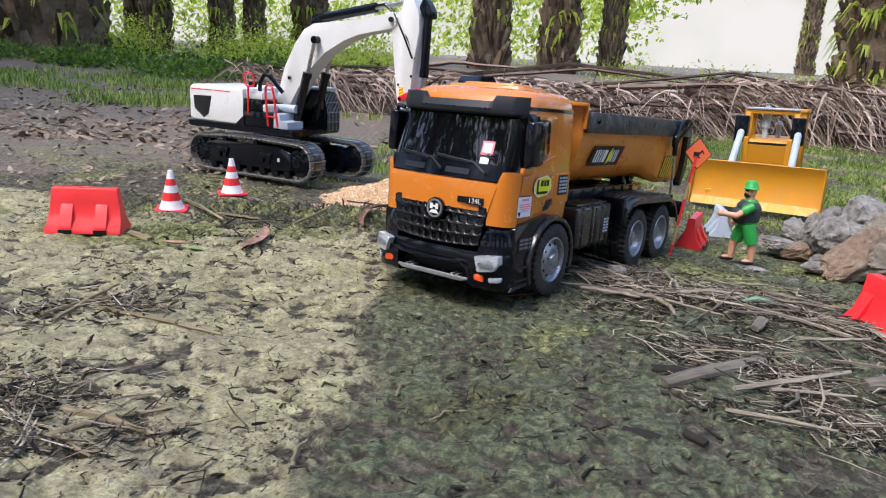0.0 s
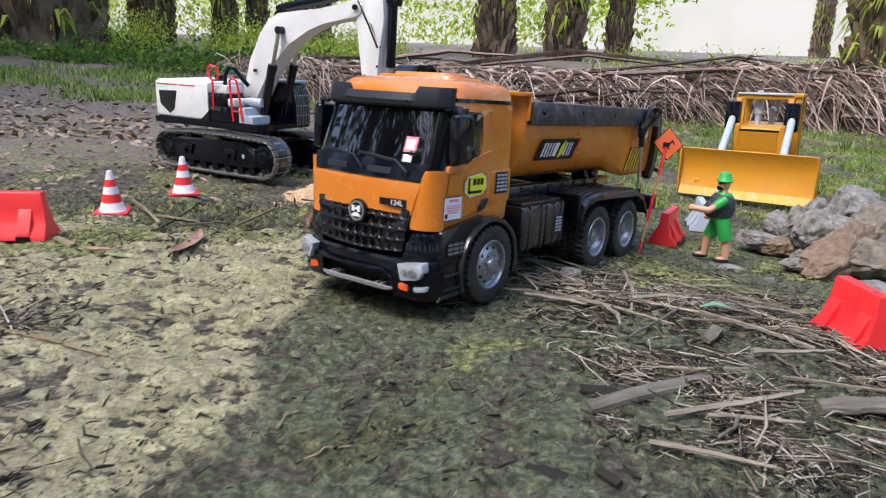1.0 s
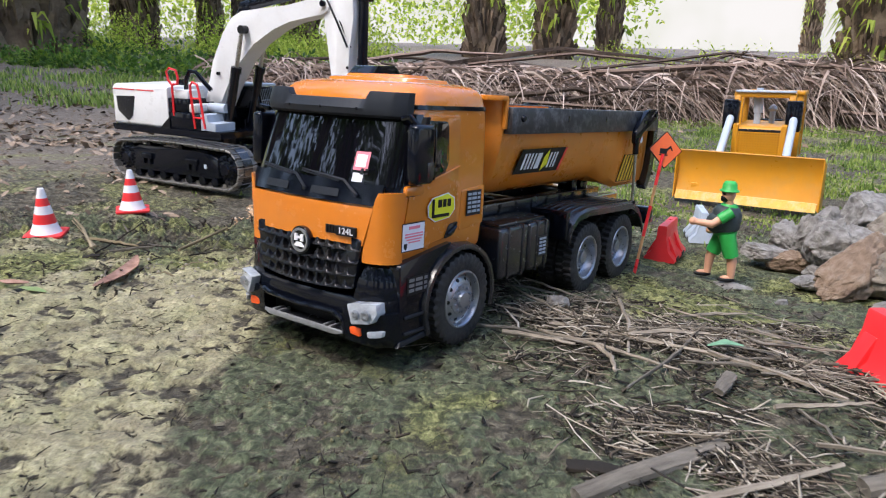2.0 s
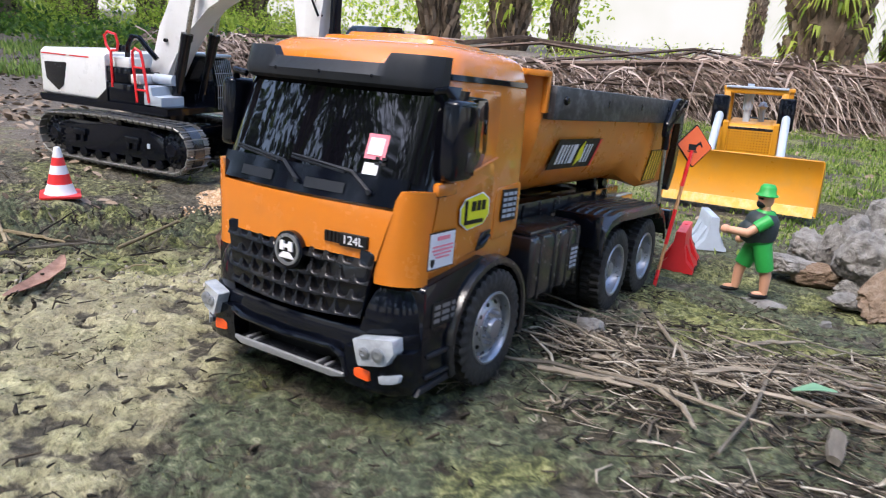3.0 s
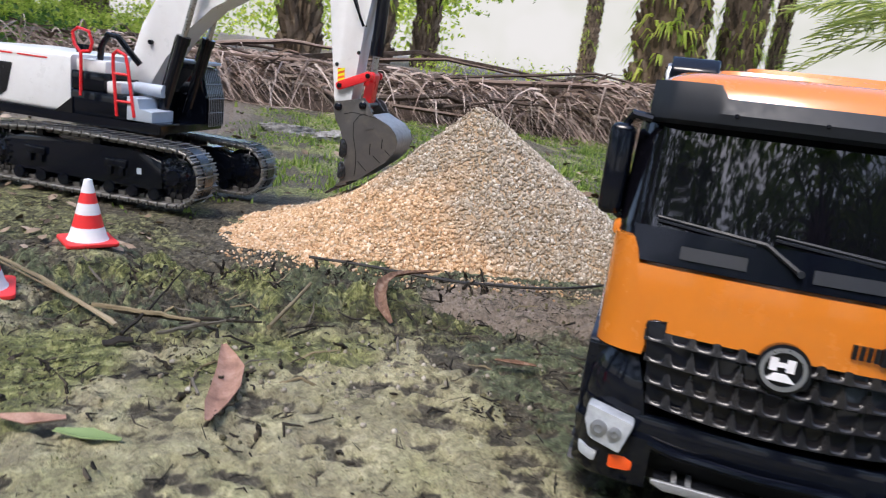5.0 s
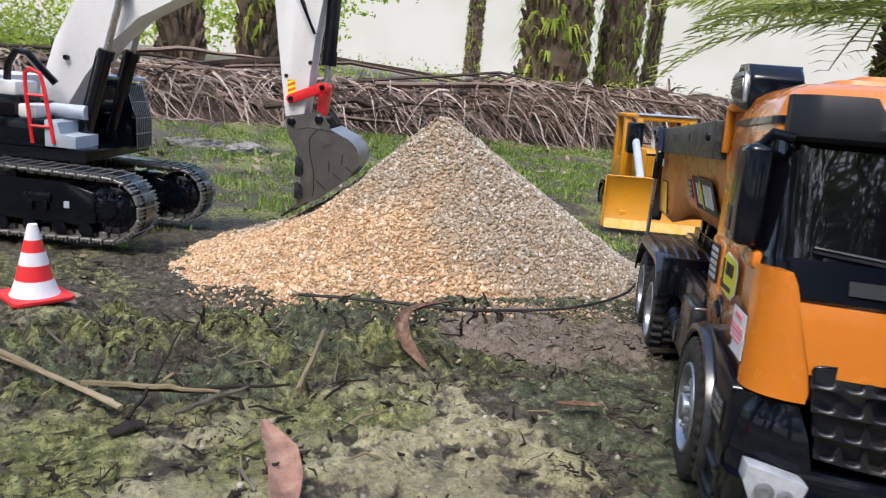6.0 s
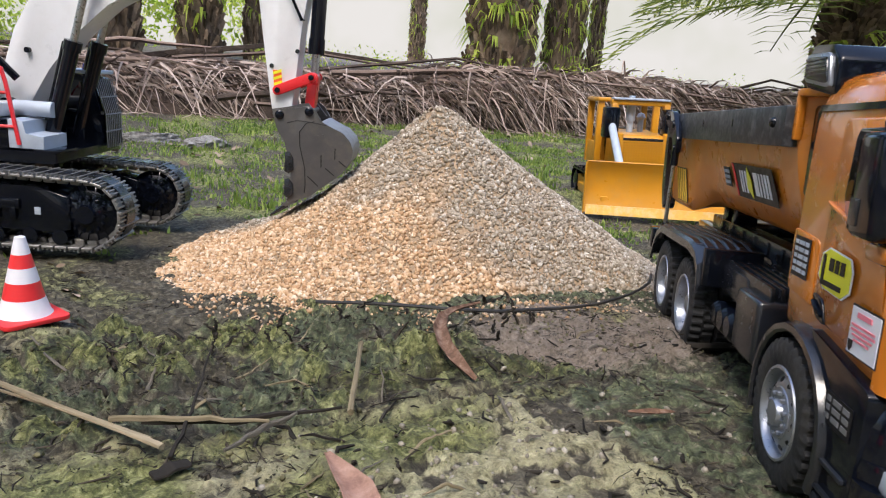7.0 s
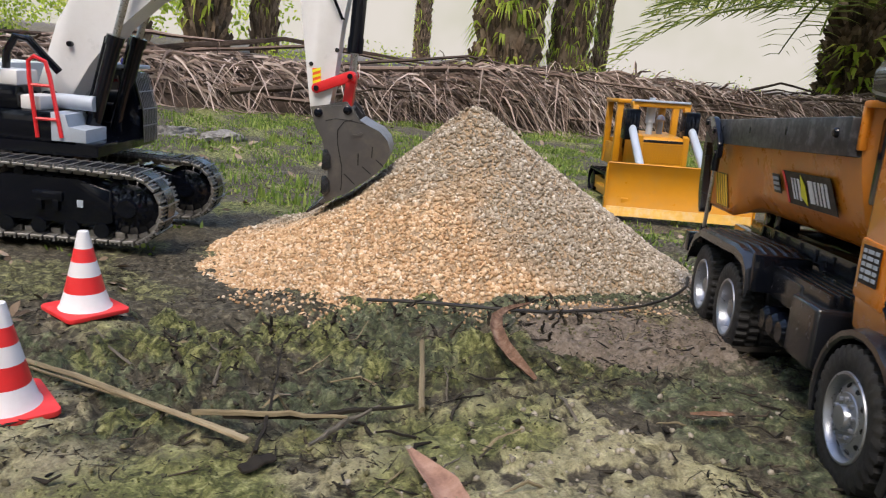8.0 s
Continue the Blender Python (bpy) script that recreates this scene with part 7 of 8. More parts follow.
GREYR, TANR = "rough pale grey concrete rock in a pile", "rough tan sandstone rock in a pile"
for x, y, z, size, turn, mat, label, tilt in (
        (0.664, 1.405, -0.022, (0.040, 0.030, 0.017), 15, CONCRETE, "low grey rock half sunk in moss", (0, 0)),
        (0.726, 1.460, -0.014, (0.032, 0.030, 0.036), 60, CONCRETE, GREYR, (0, 10)),
        (0.744, 1.418, 0.002, (0.030, 0.028, 0.046), 20, CONCRETE, GREYR, (8, -6)),
        (0.776, 1.425, 0.022, (0.027, 0.022, 0.034), 10, CONCRETE, "squared blue-grey stone behind the rocks", (0, 0)),
        (0.905, 1.520, 0.008, (0.078, 0.056, 0.062), 10, CONCRETE, GREYR, (0, 0)),
        (0.738, 1.338, 0.004, (0.040, 0.036, 0.050), 70, CONCRETE, GREYR, (10, 0)),
        (0.806, 1.385, 0.004, (0.038, 0.034, 0.042), 35, CONCRETE, GREYR, (0, 12)),
        (0.866, 1.375, 0.010, (0.052, 0.046, 0.056), 70, SANDROCK, "pale buff rock in a pile", (0, 0)),
        (0.698, 1.372, -0.028, (0.031, 0.026, 0.020), 5, TANROCK, "low brown rock at the foot of the pile", (0, 0)),
        (0.726, 1.240, -0.002, (0.080, 0.030, 0.033), 27, TANROCK, "long reddish tan rock leaning on the pile", (6, -24)),
        (0.796, 1.258, -0.014, (0.070, 0.050, 0.050), 20, SANDROCK, "large buff sandstone rock in a pile", (0, 6)),
        (0.742, 1.155, -0.034, (0.034, 0.027, 0.016), 0, CONCRETE, "flat pale grey stone beside the barrier", (0, 0)),
        (0.670, 1.262, -0.028, (0.022, 0.018, 0.014), 40, CONCRETE, "small grey rock on moss", (0, 0)),
        (0.712, 1.318, -0.032, (0.018, 0.016, 0.013), 0, CONCRETE, "small grey rock on moss", (0, 0)),
        (0.548, 1.262, -0.042, (0.036, 0.024, 0.011), 10, CONCRETE, "thin grey stone under the figurine", (0, 0)),
        (0.600, 1.190, -0.040, (0.014, 0.011, 0.009), 30, CONCRETE, "small grey stone on moss", (0, 0)),
        (0.880, 1.300, -0.006, (0.060, 0.050, 0.044), 70, CONCRETE, GREYR, (0, 0)),
        (0.980, 1.400, -0.006, (0.08, 0.07, 0.052), 70, CONCRETE, GREYR, (0, 0))):
    build_rock(x, y, z - 0.12 * size[2], (size[0], size[1], size[2] * 0.84), turn, mat, round(x * 1000) % 97, label, tilt)
build_rock(0.262, 1.048, 0.002, (0.014, 0.011, 0.009), 30, CONCRETE, 17, "small grey stone among straw")
build_rock(-0.10, 3.55, -0.085, (0.10, 0.06, 0.035), 10, CONCRETE, 18, "pale grey stone lying in grass")
build_rock(0.09, 3.45, -0.085, (0.09, 0.06, 0.03), 40, CONCRETE, 19, "pale grey stone lying in grass")


# ---- loose wood, straw and litter ----
def stick(name, pts, radii, mat, label, category="stick", n=9, wob=0.0, parent=None):
    bm = BM()
    rng = random.Random(repr(pts))
    P = [Vector(p) for p in pts]
    out, rad = [], []
    radii = [radii] * len(P) if isinstance(radii, (int, float)) else radii
    for i in range(len(P) - 1):
        for k in range(5):
            t = k / 5
            out.append(P[i].lerp(P[i + 1], t) + Vector((rng.uniform(-wob, wob), rng.uniform(-wob, wob), rng.uniform(-wob, wob) * 0.5)))
            rad.append((radii[i] * (1 - t) + radii[i + 1] * t) * rng.uniform(0.9, 1.1))
    out.append(P[-1])
    rad.append(radii[-1])
    tube(bm, out, rad, n)
    # ridges and splits that run along the wood
    ridge = [rng.uniform(0.72, 1.12) for _ in range(n)]
    for k, v in enumerate(bm.verts):
        v.co = out[k // n] + (v.co - out[k // n]) * ridge[k % n]
    c = sum((v.co for v in bm.verts), Vector()) / len(bm.verts)
    mw = Matrix.Translation(c) @ (P[-1] - P[0]).to_track_quat("X", "Z").to_matrix().to_4x4()
    back = mw.inverted()
    for v in bm.verts:
        v.co = back @ v.co
    ob = finish(bm, name, mat, smooth=32)
    ob.matrix_world = mw
    if parent is not None:
        ob.parent = parent
        return ob
    return tagged(ob, label, category)


def lying(*xy, lift=0.004):
    return [(x, y, land(x, y) + lift) for x, y in xy]


def plank(x0, y0, x1, y1, w, h, mat, label, name="wood_piece", lift=0.0, roll=0):
    L = math.hypot(x1 - x0, y1 - y0)
    bm = BM()
    rings = []
    rng = random.Random(round(x0 * 1000))
    n = 12
    for k in range(n + 1):
        t = k / n
        e = 1 - 0.12 * max(0, abs(t - 0.5) * 2 - 0.75) / 0.25
        q = w / 2 * e * (1 + 0.35 * noise.noise((t * 5, x0 * 9, 1)))
        hh = h * e * (1 + 0.12 * noise.noise((t * 6, x0 * 9, 4)))
        zb = 0.002 * noise.noise((t * 3, y0 * 7, 2))
        rings.append([(t * L - L / 2, a, b + zb) for a, b in ((-q, 0.1 * hh), (-q * 0.8, -0.1 * hh), (q * 0.7, 0), (q, 0.35 * hh), (q * 0.85, 0.9 * hh), (q * 0.2, hh * (1.04)), (-q * 0.5, 0.92 * hh), (-q * 0.95, 0.62 * hh))])
    loft(bm, rings)
    ob = finish(bm, name, mat, smooth=40)
    xm, ym = (x0 + x1) / 2, (y0 + y1) / 2
    ob.matrix_world = pose(xm, ym, land(xm, ym) + lift, roll, 0, math.degrees(math.atan2(y1 - y0, x1 - x0)))
    return tagged(ob, label, "wood")


plank(0.222, 0.650, 0.350, 0.724, 0.014, 0.009, GREYWOOD, "weathered grey log on straw and mud", "log", 0.002)
plank(0.222, 0.694, 0.268, 0.686, 0.013, 0.005, DARKTWIG, "dark flat wood chip on moss")
plank(0.428, 0.668, 0.520, 0.682, 0.018, 0.010, GREYWOOD, "pale weathered board lying on straw", "board", 0.003)
plank(0.372, 0.803, 0.396, 0.838, 0.012, 0.006, GREYWOOD, "short pale block of wood on straw", "wood_block", 0.009, 8)
plank(0.500, 0.770, 0.590, 0.745, 0.018, 0.007, GREYWOOD, "grey piece of wood beside the barrier")
plank(0.162, 0.560, 0.190, 0.545, 0.012, 0.004, DARKTWIG, "dark ridged chip of bark on mud")
plank(0.215, 0.560, 0.228, 0.542, 0.008, 0.004, DARKTWIG, "small dark chip of bark on mud")
plank(-0.386, 1.184, -0.364, 1.190, 0.010, 0.0026, DARKTWIG, "flat dark piece of slate on mud", "flat_stone")
for a, b, r in (((0.243, 0.965), (0.403, 0.890), 0.0042), ((0.395, 0.895), (0.484, 0.797), 0.0040), ((0.346, 1.082), (0.311, 0.883), 0.0036), ((0.284, 0.905), (0.290, 0.843), 0.0036),
                ((0.389, 0.931), (0.293, 0.809), 0.0030), ((0.285, 0.636), (0.426, 0.692), 0.0040), ((0.431, 0.775), (0.436, 0.716), 0.0030), ((0.347, 0.640), (0.317, 0.600), 0.0028),
                ((0.412, 0.780), (0.503, 0.792), 0.0036), ((0.368, 0.975), (0.500, 0.851), 0.0030), ((0.320, 0.638), (0.400, 0.632), 0.0036), ((0.190, 0.935), (0.262, 0.905), 0.0040),
                ((0.300, 1.000), (0.440, 0.960), 0.0028), ((0.260, 0.590), (0.345, 0.560), 0.0036), ((0.420, 0.720), (0.540, 0.690), 0.0032)):
    r *= 0.7
    stick("stick", lying(a, ((a[0] + b[0]) / 2 + 0.006, (a[1] + b[1]) / 2), b, lift=0.010), [r, r * 0.9, r * 0.6], PALESTICK if r > 0.0022 else GREYWOOD, "dry grey stick lying across the straw", wob=0.0008)
for a, b, r in (((-0.388, 0.773), (-0.229, 0.714), 0.0026), ((-0.416, 0.726), (-0.405, 0.861), 0.0030), ((-0.307, 0.538), (-0.217, 0.505), 0.0032), ((-0.439, 0.747), (-0.392, 0.811), 0.0024),
                ((-0.035, 0.595), (-0.024, 0.624), 0.0012), ((-0.003, 0.551), (0.028, 0.573), 0.0012), ((-0.102, 0.466), (-0.099, 0.510), 0.0018), ((-0.30, 0.49), (-0.22, 0.55), 0.0028), ((-0.33, 0.52), (-0.25, 0.47), 0.0024)):
    stick("stick", lying(a, ((a[0] + b[0]) / 2 - 0.004, (a[1] + b[1]) / 2 + 0.006), b, lift=0.004), [r, r * 0.9, r * 0.5], BAMBOO, "dry pale stalk lying on the mud", wob=0.0008)
stick("stalk", lying((-0.540, 1.455), (-0.466, 1.345), (-0.378, 1.198), lift=0.010), [0.0017, 0.0020, 0.0023], BAMBOO, "long pale dry stalk lying beside the cones", wob=0.0005)
stick("stalk", lying((-0.535, 1.440), (-0.382, 1.215), lift=0.008), [0.0013, 0.0016], BAMBOO, "pale dry stalk lying beside the cones", wob=0.0006)
stick("twig", lying((-0.403, 1.243), (-0.355, 1.222), (-0.313, 1.200), lift=0.013), [0.0024, 0.0022, 0.0012], BAMBOO, "pale broken twig on the mud", wob=0.001)
stick("twig", lying((-0.385, 1.236), (-0.330, 1.215), (-0.262, 1.205), lift=0.010), [0.0024, 0.0022, 0.0010], DARKTWIG, "brown twig on the mud", wob=0.001)
stick("stalk", [(-0.213, 1.290, 0.024), (-0.256, 1.203, 0.012)], [0.0022, 0.0026], BAMBOO, "short pale stalk leaning on the mound", wob=0.0004)
stick("twig", [(-0.373, 1.196, 0.006), (-0.352, 1.238, 0.020), (-0.332, 1.285, 0.036)], [0.0016, 0.0012, 0.0006], DARKTWIG, "thin mossy twig standing out of the mud", wob=0.001)
stick("twig", lying((-0.345, 1.180), (-0.318, 1.198), (-0.285, 1.212), lift=0.010), [0.0013, 0.0022, 0.0010], GREYWOOD, "dark forked twig on the mud", wob=0.001)
stick("stalk", [(-0.500, 1.115, 0.004), (-0.452, 1.075, 0.004)], [0.0050, 0.0060], BAMBOO, "pale broken stalk on the mud", wob=0.0004)
stick("root", lying((0.10, 1.235), (0.17, 1.225), (0.23, 1.20), lift=0.004), [0.004, 0.005, 0.003], DARKTWIG, "dark root beside the truck's wheels", wob=0.001)
for k in range(110):
    rng = random.Random(k + 40)
    x, y = (rng.uniform(-0.42, 0.02), rng.uniform(1.30, 1.46) if k % 3 else rng.uniform(1.40, 1.47)) if k < 90 else (rng.uniform(-0.45, -0.15), rng.uniform(1.00, 1.22))
    z, h = ground_at(x, y), rng.uniform(0.004, 0.015) * (1 if k < 90 else 0.6)
    dx, dy = rng.uniform(-0.016, 0.016), rng.uniform(-0.012, 0.012)
    stick("rush_stub", [(x, y, z - 0.006), (x + dx * 0.4, y + dy * 0.4, z + h * 0.5), (x + dx, y + dy, z + h)], [rng.uniform(0.0014, 0.0032), rng.uniform(0.0012, 0.0024), 0.0007], DARKTWIG, "dark rotted stub standing out of the mud", "stub", 6, 0.0012)
for k in range(46):
    rng = random.Random(k + 400)
    x, y, h, L = rng.uniform(-0.46, 0.12), rng.uniform(1.10, 1.44), rng.uniform(0, 3.14), rng.uniform(0.012, 0.045)
    a, b = (x - L / 2 * math.cos(h), y - L / 2 * math.sin(h)), (x + L / 2 * math.cos(h), y + L / 2 * math.sin(h))
    r = rng.uniform(0.0006, 0.0015)
    stick("twig", [(*a, ground_at(*a) + 0.001), (x + rng.gauss(0, 0.003), y, ground_at(x, y) + rng.uniform(0.002, 0.007)), (*b, ground_at(*b) + 0.002)], [r, r, r * 0.5], rng.choice((BAMBOO, GREYWOOD, DARKTWIG)), "thin broken twig lying on the mossy bank", wob=0.0006, n=6)
for k in range(34):
    rng = random.Random(k + 900)
    u, w, h, L = rng.uniform(-0.21, 0.21), rng.gauss(0, 0.05), rng.gauss(-0.45, 0.45), rng.uniform(0.05, 0.16)
    x, y = 0.40 + 0.93 * u + 0.40 * w, 0.94 - 0.40 * u + 0.93 * w
    a, b = (x - L / 2 * math.cos(h), y - L / 2 * math.sin(h)), (x + L / 2 * math.cos(h), y + L / 2 * math.sin(h))
    r = rng.choice((0.0010, 0.0014, 0.0019, 0.0026))
    stick("stick", lying(a, (x + rng.gauss(0, 0.006), y + rng.gauss(0, 0.006)), b, lift=rng.uniform(0.006, 0.014)), [r * 0.7, r, r * 0.5], rng.choice((PALESTICK, PALESTICK, GREYWOOD)), "bleached dry stick lying in the straw", wob=0.0012, n=7)
# cable
cable_way = [(-0.20, 1.440), (-0.16, 1.425), (-0.125, 1.408), (-0.09, 1.388), (-0.060, 1.372), (-0.03, 1.360), (0.0, 1.353), (0.03, 1.349), (0.06, 1.348), (0.09, 1.350), (0.12, 1.357), (0.15, 1.367), (0.18, 1.380), (0.21, 1.398), (0.24, 1.425)]
stick("cable", [(x, y, max(ground_at(x, y), pile_height(x, y), 0.006) + 0.003) for x, y in cable_way], 0.0021, CABLE, "black cable lying at the foot of the gravel", "cable", 8, 0.0003)


def strip(name, spine, widths, mat, label, category, cup=0.2, side=None):
    """A thin curled leaf or piece of bark along a spine."""
    P = [Vector(p) for p in spine]
    bm = BM()
    g = []
    for i, (p, w) in enumerate(zip(P, widths)):
        d = (P[min(i + 1, len(P) - 1)] - P[max(i - 1, 0)]).normalized()
        u = (side or d.cross(Vector((0, 0, 1)))).normalized()
        n = u.cross(d)
        g.append([bm.verts.new(p + u * (q * w) + n * (cup * w * q * q * 2)) for q in (-0.5, -0.25, 0, 0.25, 0.5)])
    for a, b in zip(g, g[1:]):
        for k in range(4):
            bm.faces.new((a[k], a[k + 1], b[k + 1], b[k]))
    bmesh.ops.recalc_face_normals(bm, faces=bm.faces)
    bmesh.ops.solidify(bm, geom=bm.faces, thickness=0.0006)
    ob = finish(bm, name, mat, smooth=60)
    return tagged(ob, label, category)


strip("dry_leaf", [(-0.293, 1.149, 0.018), (-0.290, 1.135, 0.013), (-0.287, 1.117, 0.010), (-0.290, 1.090, 0.007), (-0.296, 1.066, 0.007), (-0.301, 1.042, 0.010)], [0.004, 0.013, 0.020, 0.021, 0.016, 0.004], BROWNLEAF, "dry pinkish brown leaf on the mud", "leaf", 0.5)
strip("green_leaf", lying((-0.390, 1.040), (-0.370, 1.032), (-0.350, 1.026), lift=0.006), [0.004, 0.013, 0.003], leafy("faded_green_leaf", [(0.2, (0.16, 0.24, 0.08)), (0.8, (0.36, 0.44, 0.20))], through_light=0.2), "fallen faded green leaf on the mud", "leaf", 0.3)
strip("dry_leaf", lying((-0.425, 1.055), (-0.405, 1.045), (-0.385, 1.050), lift=0.008), [0.004, 0.014, 0.005], BROWNLEAF, "curled brown leaf on the mud", "leaf", 0.6)
strip("green_leaf", [(0.397, 0.905, 0.012), (0.412, 0.898, 0.018), (0.430, 0.897, 0.016)], [0.004, 0.014, 0.003], leafy("pale_green_leaf", [(0.2, (0.16, 0.34, 0.20)), (0.8, (0.30, 0.50, 0.34))], through_light=0.3), "pale green leaf on the straw", "leaf", 0.3)
strip("bark_strip", [(-0.063, 1.350, 0.024), (-0.082, 1.345, 0.023), (-0.102, 1.335, 0.024), (-0.124, 1.316, 0.026), (-0.139, 1.294, 0.024), (-0.146, 1.272, 0.018), (-0.149, 1.248, 0.014), (-0.143, 1.226, 0.008)], [0.003, 0.006, 0.008, 0.010, 0.012, 0.013, 0.013, 0.005], BARK, "curled strip of reddish bark on the mound", "bark", 0.9)
strip("bark_strip", lying((-0.072, 1.130), (-0.055, 1.122), (-0.038, 1.119), lift=0.010), [0.003, 0.008, 0.003], BARK, "small piece of reddish bark on moss", "bark", 0.6)

rng = random.Random(11)


def straw_template(bend, n=4):
    """A bent, tapered straw of unit length along x and unit radius; bend in radii."""
    v, f = [], []
    for x, lift, r in ((0, 0.0, 0.75), (0.38, bend, 1.0), (1, 0.0, 0.45)):
        for k in range(n):
            a = 2 * math.pi * k / n
            v.append((x - 0.5, r * math.cos(a) + lift, r * math.sin(a)))
    for i in range(2):
        for k in range(n):
            f.append((i * n + k, i * n + (k + 1) % n, (i + 1) * n + (k + 1) % n, (i + 1) * n + k))
    return v, f


def lay_straws(name, spots, mat, label, category):
    """spots: (x, y, z, length, radius, heading, tilt)."""
    bends = (0.4, 2.5, -3.5, 5.0)
    groups = [[] for _ in bends]
    for x, y, z, L, r, h, t in spots:
        m = Euler((rng.uniform(-0.6, 0.6), t, h)).to_matrix() @ Matrix.Diagonal((L, r, r * rng.uniform(0.35, 1.0)))
        groups[rng.randrange(4) if L > 8 * r else 0].append([[*m[i], c] for i, c in zip(range(3), (x, y, z))])
    vs, fs, off = [], [], 0
    for bend, g in zip(bends, groups):
        if g:
            v, f = gather(*straw_template(bend), g)
            vs.append(v), fs.append(f + off)
            off += len(v)
    return tagged(raw_mesh(name, np.concatenate(vs), np.concatenate(fs), mat, True), label, category, kind="stuff")


def straw_density(x, y):
    """How much straw lies at a place, 0 to 1."""
    e1 = math.exp(-(((x - 0.40) * 0.93 - (y - 0.94) * 0.40) / 0.24) ** 4 - (((x - 0.40) * 0.40 + (y - 0.94) * 0.93) / 0.125) ** 4)
    e2 = math.exp(-((x - 0.47) / 0.20) ** 4 - ((y - 0.68) / 0.12) ** 4) * 0.7
    e3 = math.exp(-((x + 0.33) / 0.11) ** 2 - ((y - 0.50) / 0.08) ** 2) * 0.9
    e4 = math.exp(-((x - 0.30) / 0.10) ** 2 - ((y - 1.08) / 0.10) ** 2) * 0.7
    e5 = math.exp(-((x + 0.42) / 0.10) ** 2 - ((y - 0.79) / 0.05) ** 2) * 0.35
    return max(e1, e2, e3, e4, e5) * (0.06 + 1.5 * max(0, noise.noise((x * 10, y * 10, 6)) + 0.5 * noise.noise((x * 24, y * 24, 16)) + 0.12))


spots = []
while len(spots) < 7000:
    x, y = rng.uniform(-0.5, 0.85), rng.uniform(0.40, 1.28)
    if rng.random() > straw_density(x, y):
        continue
    L = rng.choice((0.004, 0.007, 0.011, 0.016, 0.022, 0.032, 0.05, 0.08)) * rng.uniform(0.7, 1.3)
    r = rng.choice((0.0002, 0.0003, 0.0004, 0.0005, 0.0007, 0.0010, 0.0014)) * rng.uniform(0.8, 1.2)
    h = rng.gauss(-0.45, 0.8) if rng.random() < 0.55 else rng.uniform(0, math.pi)
    spots.append((x, y, land(x, y) + rng.uniform(0.001, 0.013) * min(1, straw_density(x, y) + 0.3), L, r, h, rng.gauss(0, 0.12)))
lay_straws("straw", spots, STRAW, "tangle of dry straw and broken stalks on the mud", "straw")

spots = []
while len(spots) < 8000:
    x, y = rng.uniform(-0.5, 0.85), rng.uniform(0.40, 1.28)
    if rng.random() > 1.3 * straw_density(x, y) + 0.02:
        continue
    spots.append((x, y, ground_at(x, y) + rng.uniform(0.0, 0.006), rng.uniform(0.003, 0.018), rng.choice((0.0004, 0.0007, 0.0011, 0.0018)), rng.uniform(0, math.pi), rng.gauss(0, 0.3)))
lay_straws("rotted_straw", spots, DARKTWIG, "dark rotted mulch under the straw", "mulch")

spots = []
while len(spots) < 20000:
    x, y = rng.uniform(-0.75, 0.95), rng.uniform(0.35, 1.9)
    # Thicker on the bank, where dark scraps also stand in for shade in clefts.
    dens = 0.03 + 2.2 * max(0, noise.noise((x * 11, y * 11, 3)) - 0.08) + 0.5 * math.exp(-((x + 0.45) / 0.2) ** 2 - ((y - 1.65) / 0.14) ** 2) + 1.9 * math.exp(-((y - 1.33) / 0.13) ** 2) * (x < 0.2) * max(0, 0.35 + noise.noise((x * 22, y * 22, 31)))
    if rng.random() > dens or pile_height(x, y) > land(x, y) + 0.01:
        continue
    L = rng.choice((0.0015, 0.0025, 0.003, 0.004, 0.006, 0.010, 0.018)) * rng.uniform(0.7, 1.3)
    r = rng.choice((0.0002, 0.0003, 0.0004, 0.0006, 0.0009)) * rng.uniform(0.7, 1.2)
    spots.append((x, y, ground_at(x, y) + r * 0.6, L, r, rng.uniform(0, math.pi), rng.gauss(0, 0.18)))
lay_straws("twig_litter", spots, DARKTWIG, "small dark wet twigs and rotted scraps on the mud", "litter")

places = []
while len(places) < 8000:
    x, y = rng.uniform(-0.75, 0.9), rng.uniform(0.38, 1.6)
    dens = 0.03 + 2.2 * max(0, noise.noise((x * 11, y * 11, 3)) - 0.02) + 0.9 * math.exp(-((y - 1.36) / 0.13) ** 2) * (x < 0.15)
    if rng.random() > dens or pile_height(x, y) > land(x, y) + 0.01:
        continue
    s = rng.choice((0.0005, 0.0007, 0.0009, 0.0012, 0.0016, 0.0022)) * rng.uniform(0.7, 1.3)
    places.append((x, y, ground_at(x, y) - s * 0.1, s))
loose_stones("mud_clods", places, DRIEDMUD, "small clods of dried mud", "mud")
places = []
for _ in range(110):
    x, y = rng.gauss(-0.10, 0.11), rng.gauss(1.14, 0.06)
    s = rng.choice((0.0008, 0.001, 0.0014, 0.0019, 0.0028))
    places.append((x, y, ground_at(x, y) + s * 0.2, s))
pick = random.Random(77)
for _ in range(130):
    x, y = pick.gauss(-0.20, 0.07), pick.gauss(1.125, 0.035)
    s = pick.choice((0.0008, 0.001, 0.0013, 0.0018, 0.0030))
    places.append((x, y, ground_at(x, y) + s * 0.2, s))
loose_stones("pebbles", places, PEBBLE, "pale pebbles scattered on the mud", "pebbles")


